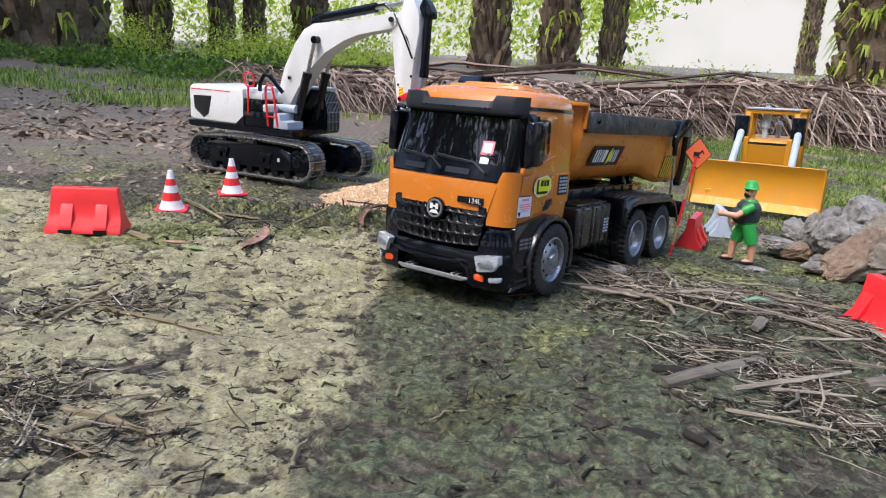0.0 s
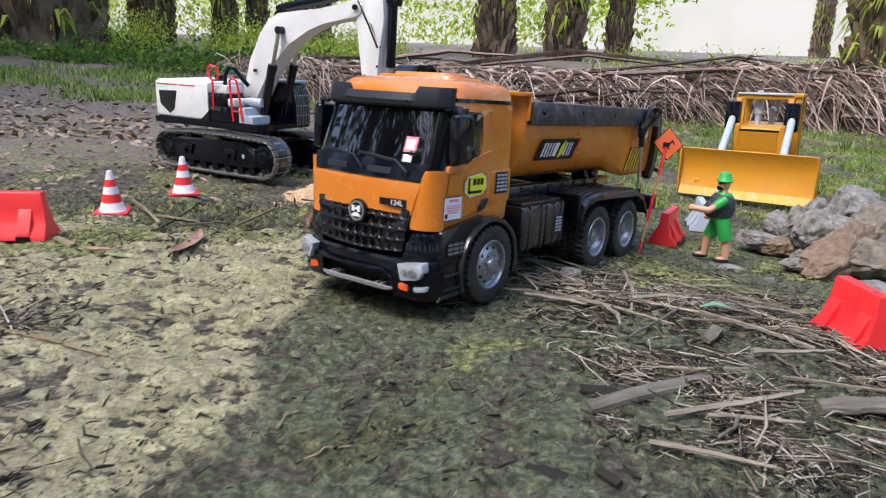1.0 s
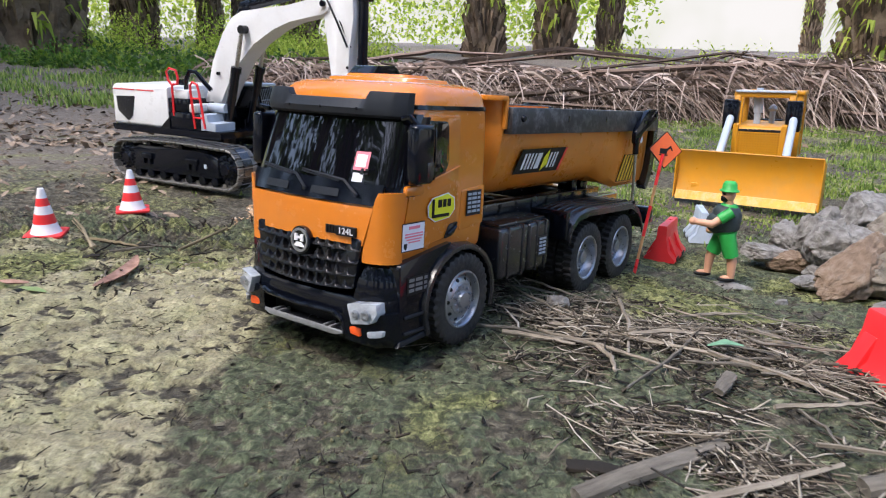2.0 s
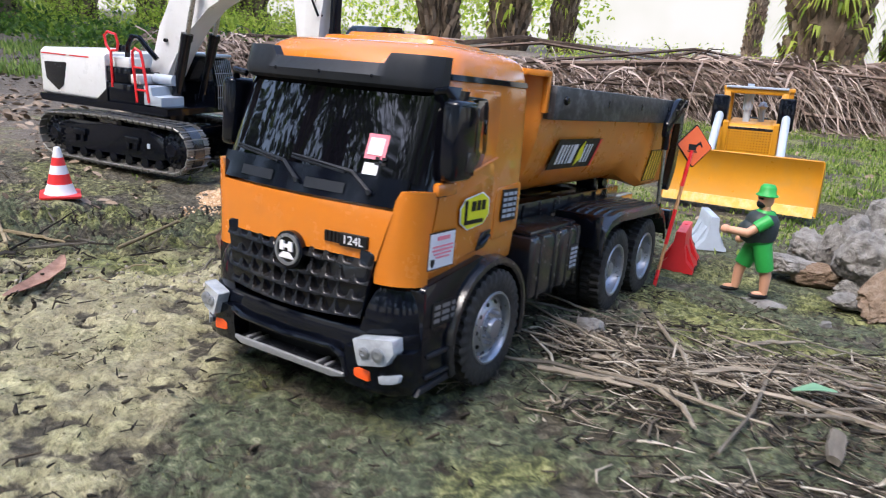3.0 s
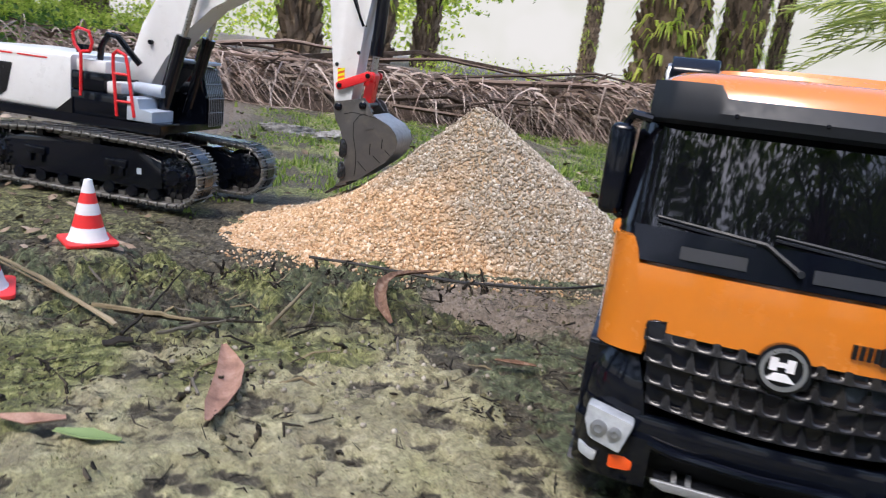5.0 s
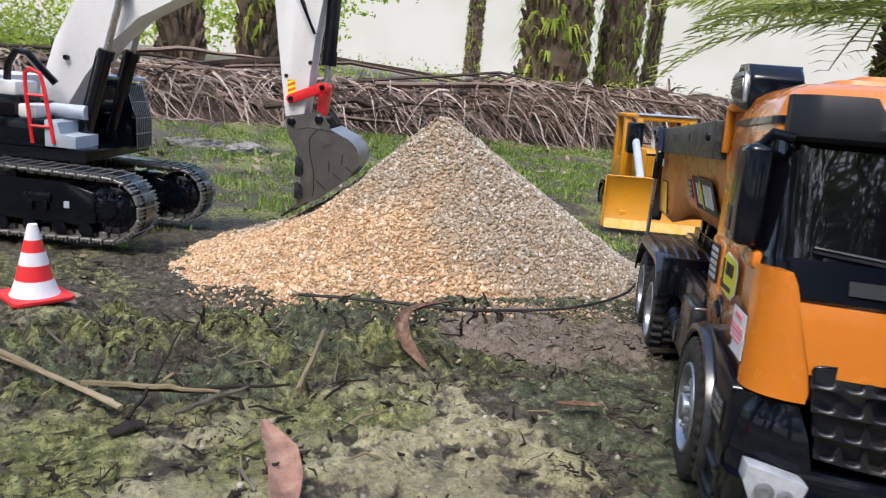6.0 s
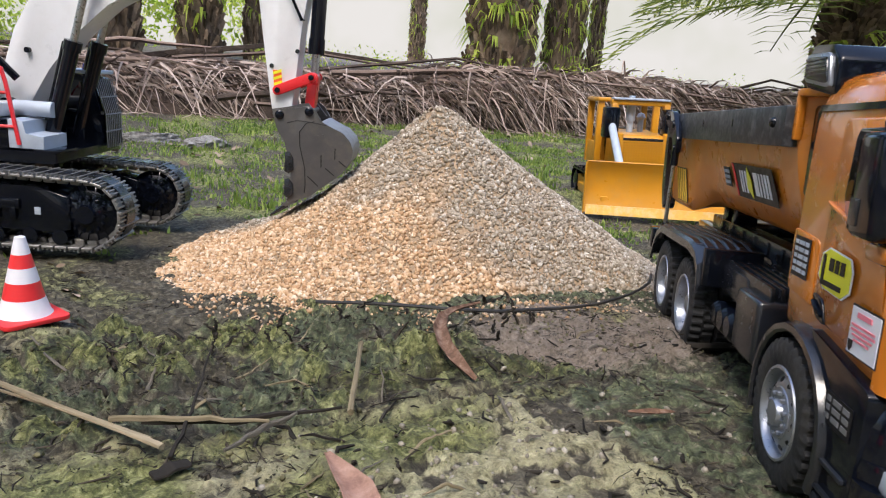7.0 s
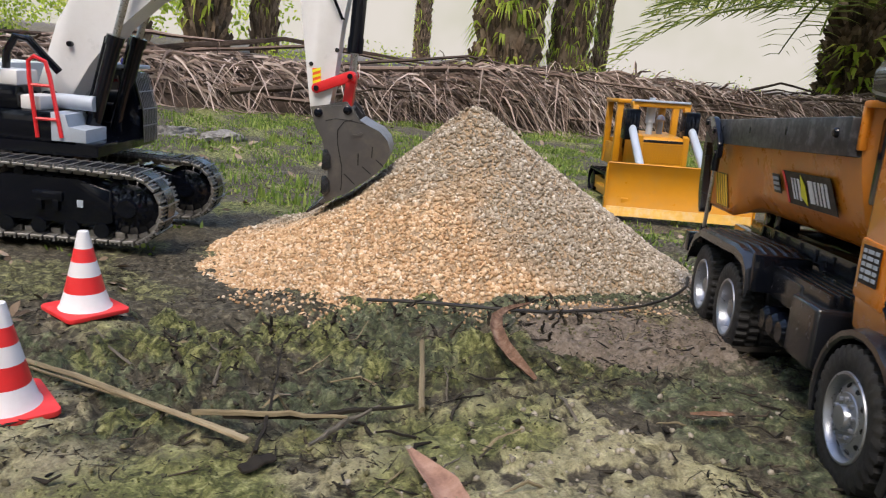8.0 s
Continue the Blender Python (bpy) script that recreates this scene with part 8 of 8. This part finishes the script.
# ---- fallen leaves and grass further off ----
def flat_leaves(name, spots, mat, label, category):
    v = [(-0.5, 0, 0), (-0.2, -0.22, 0.08), (0.2, -0.2, 0.06), (0.5, 0, 0.02), (0.2, 0.2, 0.07), (-0.2, 0.22, 0.1)]
    f = [(0, 1, 4, 5), (1, 2, 3, 4)]
    ms = []
    for x, y, z, s in spots:
        m = Euler((rng.gauss(0, 0.35), rng.gauss(0, 0.35), rng.uniform(0, 6.3))).to_matrix() * s
        ms.append([[*m[i], c] for i, c in zip(range(3), (x, y, z))])
    vv, ff = gather(v, f, ms)
    return tagged(raw_mesh(name, vv, ff, mat), label, category, kind="stuff")


spots = []
while len(spots) < 13000:
    x, y = rng.uniform(-4.5, 4.5), rng.uniform(-3.0, 6.2)
    if y < 1.5 and math.hypot((x - 0.05) * 1.1, y - 1.0) < 1.5:
        continue
    if rng.random() > 1 - smoothstep(2.0, 5.0, math.hypot(x, (y - 2.0) * 0.9)):
        continue
    left = 1.0 if x < -0.35 - 0.12 * (y - 1.5) else 0.09
    if rng.random() > left * (0.35 + max(0, noise.noise((x * 2, y * 2, 8)) + 0.3)):
        continue
    if pile_height(x, y) > land(x, y):
        continue
    s = rng.choice((0.008, 0.012, 0.018, 0.026) if y < 2.5 else (0.010, 0.016, 0.024, 0.036, 0.05))
    spots.append((x, y, ground_at(x, y) + 0.004, s))
flat_leaves("leaf_litter", spots, LITTER, "brown dry leaf litter on the ground", "leaf litter")


def blades(name, roots, mat, label, category, tall=(0.02, 0.06), wide=0.0022):
    v = [(-0.5, 0, 0), (0.5, 0, 0), (0.42, 0.12, 0.55), (-0.42, 0.12, 0.55), (0.06, 0.45, 1.0), (-0.06, 0.45, 1.0)]
    f = [(0, 1, 2, 3), (3, 2, 4, 5)]
    ms = []
    for x, y, z in roots:
        h = rng.uniform(*tall)
        m = Matrix.Rotation(rng.uniform(0, 6.3), 3, "Z") @ Matrix.Diagonal((wide * rng.uniform(0.6, 1.5), h * rng.uniform(0.3, 1.1), h))
        ms.append([[*m[i], c] for i, c in zip(range(3), (x, y, z))])
    vv, ff = gather(v, f, ms)
    return tagged(raw_mesh(name, vv, ff, mat, True), label, category, kind="stuff")


def grass_density(x, y):
    if pile_height(x, y) > land(x, y) - 0.02:
        return 0
    a = smoothstep(1.75 - 0.25 * (x > 0.3), 2.15 - 0.2 * (x > 0.3), y) * smoothstep(-0.55, -0.15, x - 0.10 * (y - 2)) * (1 - smoothstep(4.4, 4.9, y))
    b = smoothstep(5.0, 5.6, y) * (1 - smoothstep(6.8, 7.6, y)) * (1 - smoothstep(-0.8, 0.2, x)) * 0.8
    return max(a, b) * max(0, noise.noise((x * 3.1, y * 3.1, 20)) + 0.5 * noise.noise((x * 9, y * 9, 21)) + 0.30 + 0.15 * (x > 0.3))


roots, tufts = [], []
while len(roots) < 90000:
    x, y = rng.uniform(-3.5, 3.4), rng.uniform(1.45, 7.4) if rng.random() < 0.4 else rng.uniform(1.45, 4.8)
    if rng.random() > grass_density(x, y):
        continue
    for _ in range(6):
        xx, yy = x + rng.gauss(0, 0.018), y + rng.gauss(0, 0.018)
        roots.append((xx, yy, ground_at(xx, yy) - 0.002))
for _ in range(320):
    x, y = rng.uniform(-0.6, 2.6), rng.uniform(1.9, 4.4)
    if grass_density(x, y) < 0.12:
        continue
    for _ in range(rng.randint(8, 22)):
        xx, yy = x + rng.gauss(0, 0.016), y + rng.gauss(0, 0.016)
        tufts.append((xx, yy, ground_at(xx, yy) - 0.002))
meadow = []
while len(meadow) < 9000:
    x, y = rng.uniform(-5.5, -0.4), rng.uniform(4.4, 6.0)
    if rng.random() > 0.25 + noise.noise((x * 1.3, y * 2.2, 60)) + 0.2 * smoothstep(4.8, 5.3, y):
        continue
    for _ in range(6):
        xx, yy = x + rng.gauss(0, 0.05), y + rng.gauss(0, 0.05)
        meadow.append((xx, yy, ground_at(xx, yy) - 0.004))
blades("far_grass", meadow, GRASS, "rough green grass under the palms", "grass", (0.015, 0.06), 0.011)
blades("tall_grass", tufts, GRASS, "taller tufts of bright green weeds in the turf", "grass", (0.014, 0.042), 0.0045)
blades("grass", roots, GRASS, "tufts of fresh green grass behind the gravel", "grass", (0.003, 0.013), 0.0050)


roots = []
while len(roots) < 26000:
    x, y = rng.uniform(-0.75, 0.9), rng.uniform(0.42, 1.75)
    cr, sl, mo, br, li, bri = ground_layers(x, y)
    if rng.random() > max(mo, bri * 0.9, 0.25 * sl) * (1 - br) or pile_height(x, y) > land(x, y) + 0.006:
        continue
    for _ in range(7):
        xx, yy = x + rng.gauss(0, 0.003), y + rng.gauss(0, 0.003)
        roots.append((xx, yy, ground_at(xx, yy) - 0.0008))
blades("moss", roots, MOSS, "matted dark green moss on the mud", "moss", (0.0008, 0.0024), 0.0012)


# ---- row of fallen palm fronds ----
def heap_line(t):
    """Middle of the row from its left end to its right."""
    return Vector((-1.5 + 7.6 * t, 5.35 - 0.95 * t + 0.12 * math.sin(t * 9), 0))


def build_frond_row():
    bm = BM()
    rings = []
    n = 90
    for k in range(n + 1):
        t = k / n
        c = heap_line(t)
        h = (0.24 + 0.09 * noise.noise((t * 9, 1, 1)) + 0.10 * math.exp(-((t - 0.28) / 0.06) ** 2) + 0.06 * math.exp(-((t - 0.55) / 0.05) ** 2)) * smoothstep(0, 0.06, t) * (1 - 0.3 * smoothstep(0.55, 0.75, t)) * (1 - 0.3 * smoothstep(0.9, 1, t))
        r = []
        for q, z in ((-0.55, -0.1), (-0.46, 0.18), (-0.30, 0.62), (-0.12, 0.95), (0.10, 1.0), (0.32, 0.75), (0.5, 0.3), (0.6, -0.1)):
            x, y = c.x + 0.1 * noise.noise((t * 20, q * 3, 5)), c.y + q
            r.append((x, y, land(c.x, c.y) - 0.02 + h * z + 0.05 * noise.noise((t * 45, q * 6, 2)) * (z > 0)))
        rings.append(r)
    loft(bm, rings)
    ob = finish(bm, "frond_heap", FRONDCORE, smooth=70)
    tagged(ob, "long row of rotting palm fronds behind the clearing", "palm fronds")
    # stems along the row
    for k in range(150):
        t = rng.uniform(0.10, 0.95)
        c = heap_line(t)
        L, up = rng.uniform(0.7, 1.9), rng.uniform(0.06, 0.27) * (1 - 0.3 * smoothstep(0.55, 0.75, t))
        h = rng.gauss(-0.12, 0.10)
        q = rng.uniform(-0.56, 0.15)
        p0 = c + Vector((-L / 2 * math.cos(h), q - L / 2 * math.sin(h), land(c.x, c.y) + up))
        p1 = c + Vector((L / 2 * math.cos(h), q + L / 2 * math.sin(h), land(c.x, c.y) + up + rng.uniform(-0.10, 0.08)))
        mid = (p0 + p1) / 2 + Vector((0, rng.uniform(-0.10, 0.10), rng.uniform(-0.02, 0.12)))
        r = rng.uniform(0.007, 0.020)
        stick("frond_stem", [p0, mid, p1], [r, r * 0.85, r * 0.4], FRONDCORE if k % 3 else DRYFROND, "dry fallen palm frond stem in the row", "palm frond", 7, 0.008, ob)
    # dry leaflets that droop over the front
    v, f = [], []
    for k in range(8500):
        t = rng.random() ** 0.85
        if t < 0.36 and rng.random() < 0.6:
            continue
        c = heap_line(t)
        base_z = land(c.x, c.y)
        q = rng.uniform(-0.56, -0.20)
        p = Vector((c.x, c.y + q, base_z + rng.uniform(0.10, 0.30) * (1.15 if t > 0.4 else 0.9) * (1 - 0.28 * smoothstep(0.55, 0.75, t))))
        L, w = rng.uniform(0.12, 0.36), rng.uniform(0.003, 0.0085)
        d = Vector((rng.gauss(0.45, 0.45), rng.uniform(-0.5, 0.0), rng.uniform(-0.3, 0.45))).normalized()
        u = d.cross(Vector((rng.uniform(-1, 1), -1, rng.uniform(-1, 1)))).normalized() * w
        b = len(v)
        for i in range(5):
            s = i / 4
            c2 = p + d * (L * s) + Vector((0, -0.05 * s * s, -L * 0.95 * s * s))
            c2.z = max(c2.z, base_z - 0.01)
            ww = u * (1 - 0.8 * s)
            v += [tuple(c2 - ww), tuple(c2 + ww)]
        f += [(b + 2 * i, b + 2 * i + 1, b + 2 * i + 3, b + 2 * i + 2) for i in range(4)]
    tagged(raw_mesh("dry_leaflets", v, f, DRYFROND, True), "pale dry leaflets drooping from the fallen fronds", "palm leaflets", kind="stuff")


build_frond_row()


# ---- palms ----
def frond_mesh_arrays(L, droop, lift, rg, n=26, wid=0.035):
    """One green palm frond from the origin along x: stem and paired leaflets."""
    v, f = [], []
    pts = []
    for i in range(n + 1):
        s = i / n
        pts.append(Vector((L * s * (1 - 0.25 * s * droop), 0, L * (lift * s - droop * 0.75 * s * s))))
    for i in range(n):
        a, b = pts[i], pts[i + 1]
        r0, r1 = 0.03 * (1 - i / n) + 0.006, 0.03 * (1 - (i + 1) / n) + 0.006
        k = len(v)
        v += [(a.x, -r0, a.z), (a.x, r0, a.z), (a.x, 0, a.z + r0), (b.x, -r1, b.z), (b.x, r1, b.z), (b.x, 0, b.z + r1)]
        f += [(k, k + 1, k + 4, k + 3), (k + 1, k + 2, k + 5, k + 4), (k + 2, k, k + 3, k + 5)]
        if i > 3:
            for s in (-1, 1):
                l = L * 0.20 * math.sin(math.pi * min(1, 0.15 + 0.85 * i / n)) * rg.uniform(0.8, 1.2) + 0.10
                d = Vector((0.55, s * 0.8, rg.uniform(-0.15, 0.2))).normalized()
                c = a.lerp(b, rg.random())
                m1, e1 = c + d * l * 0.55 + Vector((0, 0, -0.06 * l)), c + d * l + Vector((0, 0, -0.42 * l))
                w = Vector((wid, 0, 0.012))
                k = len(v)
                v += [tuple(c - w * 0.4), tuple(c + w * 0.4), tuple(m1 + w * 0.5), tuple(m1 - w * 0.5), tuple(e1 + w * 0.08), tuple(e1 - w * 0.08)]
                f += [(k, k + 1, k + 2, k + 3), (k + 3, k + 2, k + 4, k + 5)]
    return v, f


def build_palm(seed, radius, height, leaf=LEAF):
    rg = random.Random(seed)
    P = base("oil_palm", Matrix(), "oil palm with a shaggy brown trunk and green crown", "palm tree", "palms of the plantation")
    # trunk ringed with old frond stubs
    bm = BM()
    n, rows = 30, int(height / 0.09)
    rings = []
    for i in range(rows + 1):
        z = -0.3 + (height + 0.3) * i / rows
        flare = 1 + 0.14 * math.exp(-max(0, z) / 0.35)
        rings.append([((radius * flare * (1 + 0.10 * noise.noise((math.cos(a) * 2.2, math.sin(a) * 2.2, z * 3 + seed)) + 0.07 * noise.noise((math.cos(a) * 7, math.sin(a) * 7, z * 9 + seed)))) * math.cos(a),
                       (radius * flare * (1 + 0.10 * noise.noise((math.cos(a) * 2.2, math.sin(a) * 2.2, z * 3 + seed)))) * math.sin(a), z) for a in [2 * math.pi * k / n for k in range(n)]])
    loft(bm, rings)
    trunk = part("trunk", bm, TRUNK, P, "brown trunk covered in old frond stubs")
    v, f = [], []
    for k in range(int(1000 * height / 5)):
        a, z = k * 2.39996, rg.uniform(0.0, height)
        d = Vector((math.cos(a), math.sin(a), 0))
        side = Vector((-d.y, d.x, 0))
        p = d * radius * 0.96 * (1 + 0.14 * math.exp(-z / 0.35)) + Vector((0, 0, z))
        L, w = rg.uniform(0.08, 0.24), rg.uniform(0.018, 0.060)
        tip = p + d * L * 0.55 + Vector((0, 0, L * 0.9))
        b = len(v)
        v += [tuple(p - side * w), tuple(p + side * w), tuple(p + Vector((0, 0, -0.10)) + d * 0.05), tuple(tip - side * w * 0.5), tuple(tip + side * w * 0.5), tuple(tip + d * 0.03 - Vector((0, 0, 0.03)))]
        f += [(b, b + 1, b + 4, b + 3), (b + 1, b + 2, b + 5, b + 4), (b + 2, b, b + 3, b + 5)]
    stubs = raw_mesh("stub_bark", v, f, TRUNK)
    stubs.parent = P
    tagged(stubs, kind="stuff")
    # ferns hanging on the trunk
    v, f = [], []
    for k in range(int(110 * radius / 0.4)):
        a, z = rg.uniform(0, 6.283), rg.uniform(0.25, height * 0.75)
        d = Vector((math.cos(a), math.sin(a), 0))
        p = d * radius * 1.0 + Vector((0, 0, z))
        for _ in range(5):
            dd = (d + Vector((rg.gauss(0, 0.5), rg.gauss(0, 0.5), rg.uniform(-0.6, 0.5)))).normalized()
            L, w = rg.uniform(0.10, 0.32), rg.uniform(0.010, 0.028)
            s = dd.cross(Vector((0, 0, 1))).normalized() * w
            q, e = p + dd * L * 0.6, p + dd * L + Vector((0, 0, -L * 0.7))
            b = len(v)
            v += [tuple(p - s * 0.3), tuple(p + s * 0.3), tuple(q + s), tuple(q - s), tuple(e + s * 0.15), tuple(e - s * 0.15)]
            f += [(b, b + 1, b + 2, b + 3), (b + 3, b + 2, b + 4, b + 5)]
    fern = raw_mesh("fern_growth", v, f, LEAFBRIGHT)
    fern.parent = P
    tagged(fern, "green ferns growing on the trunk", kind="stuff")
    # crown
    rg = random.Random(seed * 5)
    v, f, off = [], [], 0
    for k in range(26):
        fv, ff = frond_mesh_arrays(rg.uniform(2.6, 3.6), rg.uniform(0.5, 1.15), rg.uniform(0.15, 0.95), rg)
        m = Matrix.Translation((0, 0, height - rg.uniform(0, 0.25))) @ Matrix.Rotation(k * 2.39996 + rg.uniform(-0.2, 0.2), 4, "Z") @ Matrix.Translation((radius * 0.5, 0, 0))
        v += [tuple(m @ Vector(p)) for p in fv]
        f += [tuple(i + off for i in q) for q in ff]
        off = len(v)
    crown = raw_mesh("crown", v, f, leaf)
    crown.parent = P
    tagged(crown, "crown of long green fronds")
    return P


big, slim = build_palm(3, 0.40, 4.2), build_palm(8, 0.22, 4.8)
big.matrix_world = pose(-4.0, 7.43, 0.10, 0, 0, 0)
slim.matrix_world = pose(1.67, 12.04, 0.2, 0, 0, 30)
for k, (x, y, sc, kind) in enumerate((
        (6.0, 10.75, 1.1, big), (7.48, 11.05, 0.72, big), (12.9, 27.5, 1.0, slim), (9.8, 13.0, 0.5, slim), (0.57, 12.1, 1.0, slim), (-3.58, 11.55, 0.6, slim), (-4.46, 11.2, 0.72, slim), (-4.9, 11.6, 0.6, slim),
        (2.6, 12.4, 0.65, slim), (-3.2, 12.0, 0.55, slim), (-2.35, 12.2, 0.9, slim),
        (-6.5, 9.0, 0.9, big), (13.5, 5.5, 0.9, big), (-5.8, 3.0, 0.9, big), (0.9, -5.6, 0.9, big), (-2.7, -5.2, 0.9, slim), (3.0, -5.8, 0.8, slim), (-1.6, -7.5, 1.0, big), (3.5, -7.5, 0.9, big), (5.6, -6.5, 0.9, big), (-6.2, -5.4, 0.9, big), (-7.0, 0.4, 0.8, slim),
        (-8.5, -1.5, 1.0, big), (-7.6, 14.5, 0.9, big))):
    copy_thing(kind, pose(x, y, land(x, y) - 0.05, 0, 0, k * 73) @ Matrix.Diagonal((sc, sc, 0.6 + 0.4 * sc, 1)))

young = build_palm(21, 0.22, 2.5, leafy("olive_palm_leaf", [(0.2, (0.10, 0.14, 0.03)), (0.55, (0.27, 0.33, 0.07)), (0.85, (0.48, 0.50, 0.15))], through_light=0.5))
young.matrix_world = pose(4.9, 3.5, land(4.9, 3.5) - 0.05, 0, 0, 200) @ Matrix.Diagonal((1, 1, 0.62, 1))
copy_thing(young, pose(6.5, 5.3, land(6.5, 5.3) - 0.05, 0, 0, 75) @ Matrix.Diagonal((1.0, 1.0, 0.70, 1)))


# ---- bushes and far leaves ----
def leaf_cloud(name, clumps, mat, label, category, leaf=0.09):
    v0 = [(-0.5, 0, 0), (0, -0.28, 0.05), (0.5, 0, -0.05), (0, 0.28, 0.05)]
    ms = []
    for cx, cy, cz, r, h, n in clumps:
        for _ in range(n):
            a, d = rng.uniform(0, 6.283), r * math.sqrt(rng.random())
            s = leaf * rng.uniform(0.5, 1.5)
            m = Euler((rng.gauss(0, 0.9), rng.gauss(0, 0.9), rng.uniform(0, 6.3))).to_matrix() * s
            ms.append([[*m[i], c] for i, c in zip(range(3), (cx + d * math.cos(a), cy + d * math.sin(a), cz + h * rng.random() ** 1.4 * (1 - 0.5 * d / r)))])
    vv, ff = gather(v0, [(0, 1, 2, 3)], ms)
    return tagged(raw_mesh(name, vv, ff, mat), label, category, kind="stuff")


clumps = []
for k in range(120):
    x, y = rng.uniform(-9, -0.8), rng.uniform(7.6, 12)
    clumps.append((x, y, land(x, y), rng.uniform(0.2, 0.6), rng.uniform(0.2, 0.75), 320))
for k in range(34):
    x, y = rng.uniform(-0.8, 8.5), rng.uniform(7.0, 11)
    clumps.append((x, y, land(x, y), rng.uniform(0.2, 0.45), rng.uniform(0.15, 0.45), 100))
# Shaded undergrowth: the shade is put in by using the darker leaf.
shade = []
for k in range(90):
    x, y = rng.uniform(-6.5, -0.6), rng.uniform(6.2, 7.4)
    shade.append((x, y, land(x, y), rng.uniform(0.2, 0.5), rng.uniform(0.08, 0.28), 130))
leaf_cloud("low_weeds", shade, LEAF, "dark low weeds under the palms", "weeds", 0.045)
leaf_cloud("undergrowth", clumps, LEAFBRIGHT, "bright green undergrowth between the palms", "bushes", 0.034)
clumps = []
for k in range(420):
    x, y = rng.uniform(-26, 5), rng.uniform(15, 26)
    clumps.append((x, y, land(x, y) + rng.uniform(0, 3.6), rng.uniform(0.5, 1.3), rng.uniform(0.8, 2.2), 110))
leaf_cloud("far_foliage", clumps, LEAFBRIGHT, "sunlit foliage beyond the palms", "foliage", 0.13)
# Leaf ring out of view, added to darken the windscreen's reflections.
clumps = []
for k in range(440):
    a, d = rng.uniform(math.radians(145), math.radians(320)), rng.uniform(7.5, 11)
    x, y = d * math.cos(a), d * math.sin(a)
    clumps.append((x, y, land(x, y) + rng.uniform(1.2, 7.0), rng.uniform(0.5, 1.1), rng.uniform(0.6, 1.6), 60))
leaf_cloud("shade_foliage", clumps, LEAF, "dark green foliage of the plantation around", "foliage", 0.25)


# ---- pale haze beyond the plantation, as a glowing backdrop ----
def build_backdrop():
    m = bpy.data.materials.new("glowing_haze")
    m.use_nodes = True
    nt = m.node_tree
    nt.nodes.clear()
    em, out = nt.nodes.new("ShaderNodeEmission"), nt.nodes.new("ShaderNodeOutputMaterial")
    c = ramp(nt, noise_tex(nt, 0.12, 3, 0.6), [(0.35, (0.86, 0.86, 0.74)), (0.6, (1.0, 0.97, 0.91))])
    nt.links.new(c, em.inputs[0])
    # The cylinder glows in place of the bright low sky.
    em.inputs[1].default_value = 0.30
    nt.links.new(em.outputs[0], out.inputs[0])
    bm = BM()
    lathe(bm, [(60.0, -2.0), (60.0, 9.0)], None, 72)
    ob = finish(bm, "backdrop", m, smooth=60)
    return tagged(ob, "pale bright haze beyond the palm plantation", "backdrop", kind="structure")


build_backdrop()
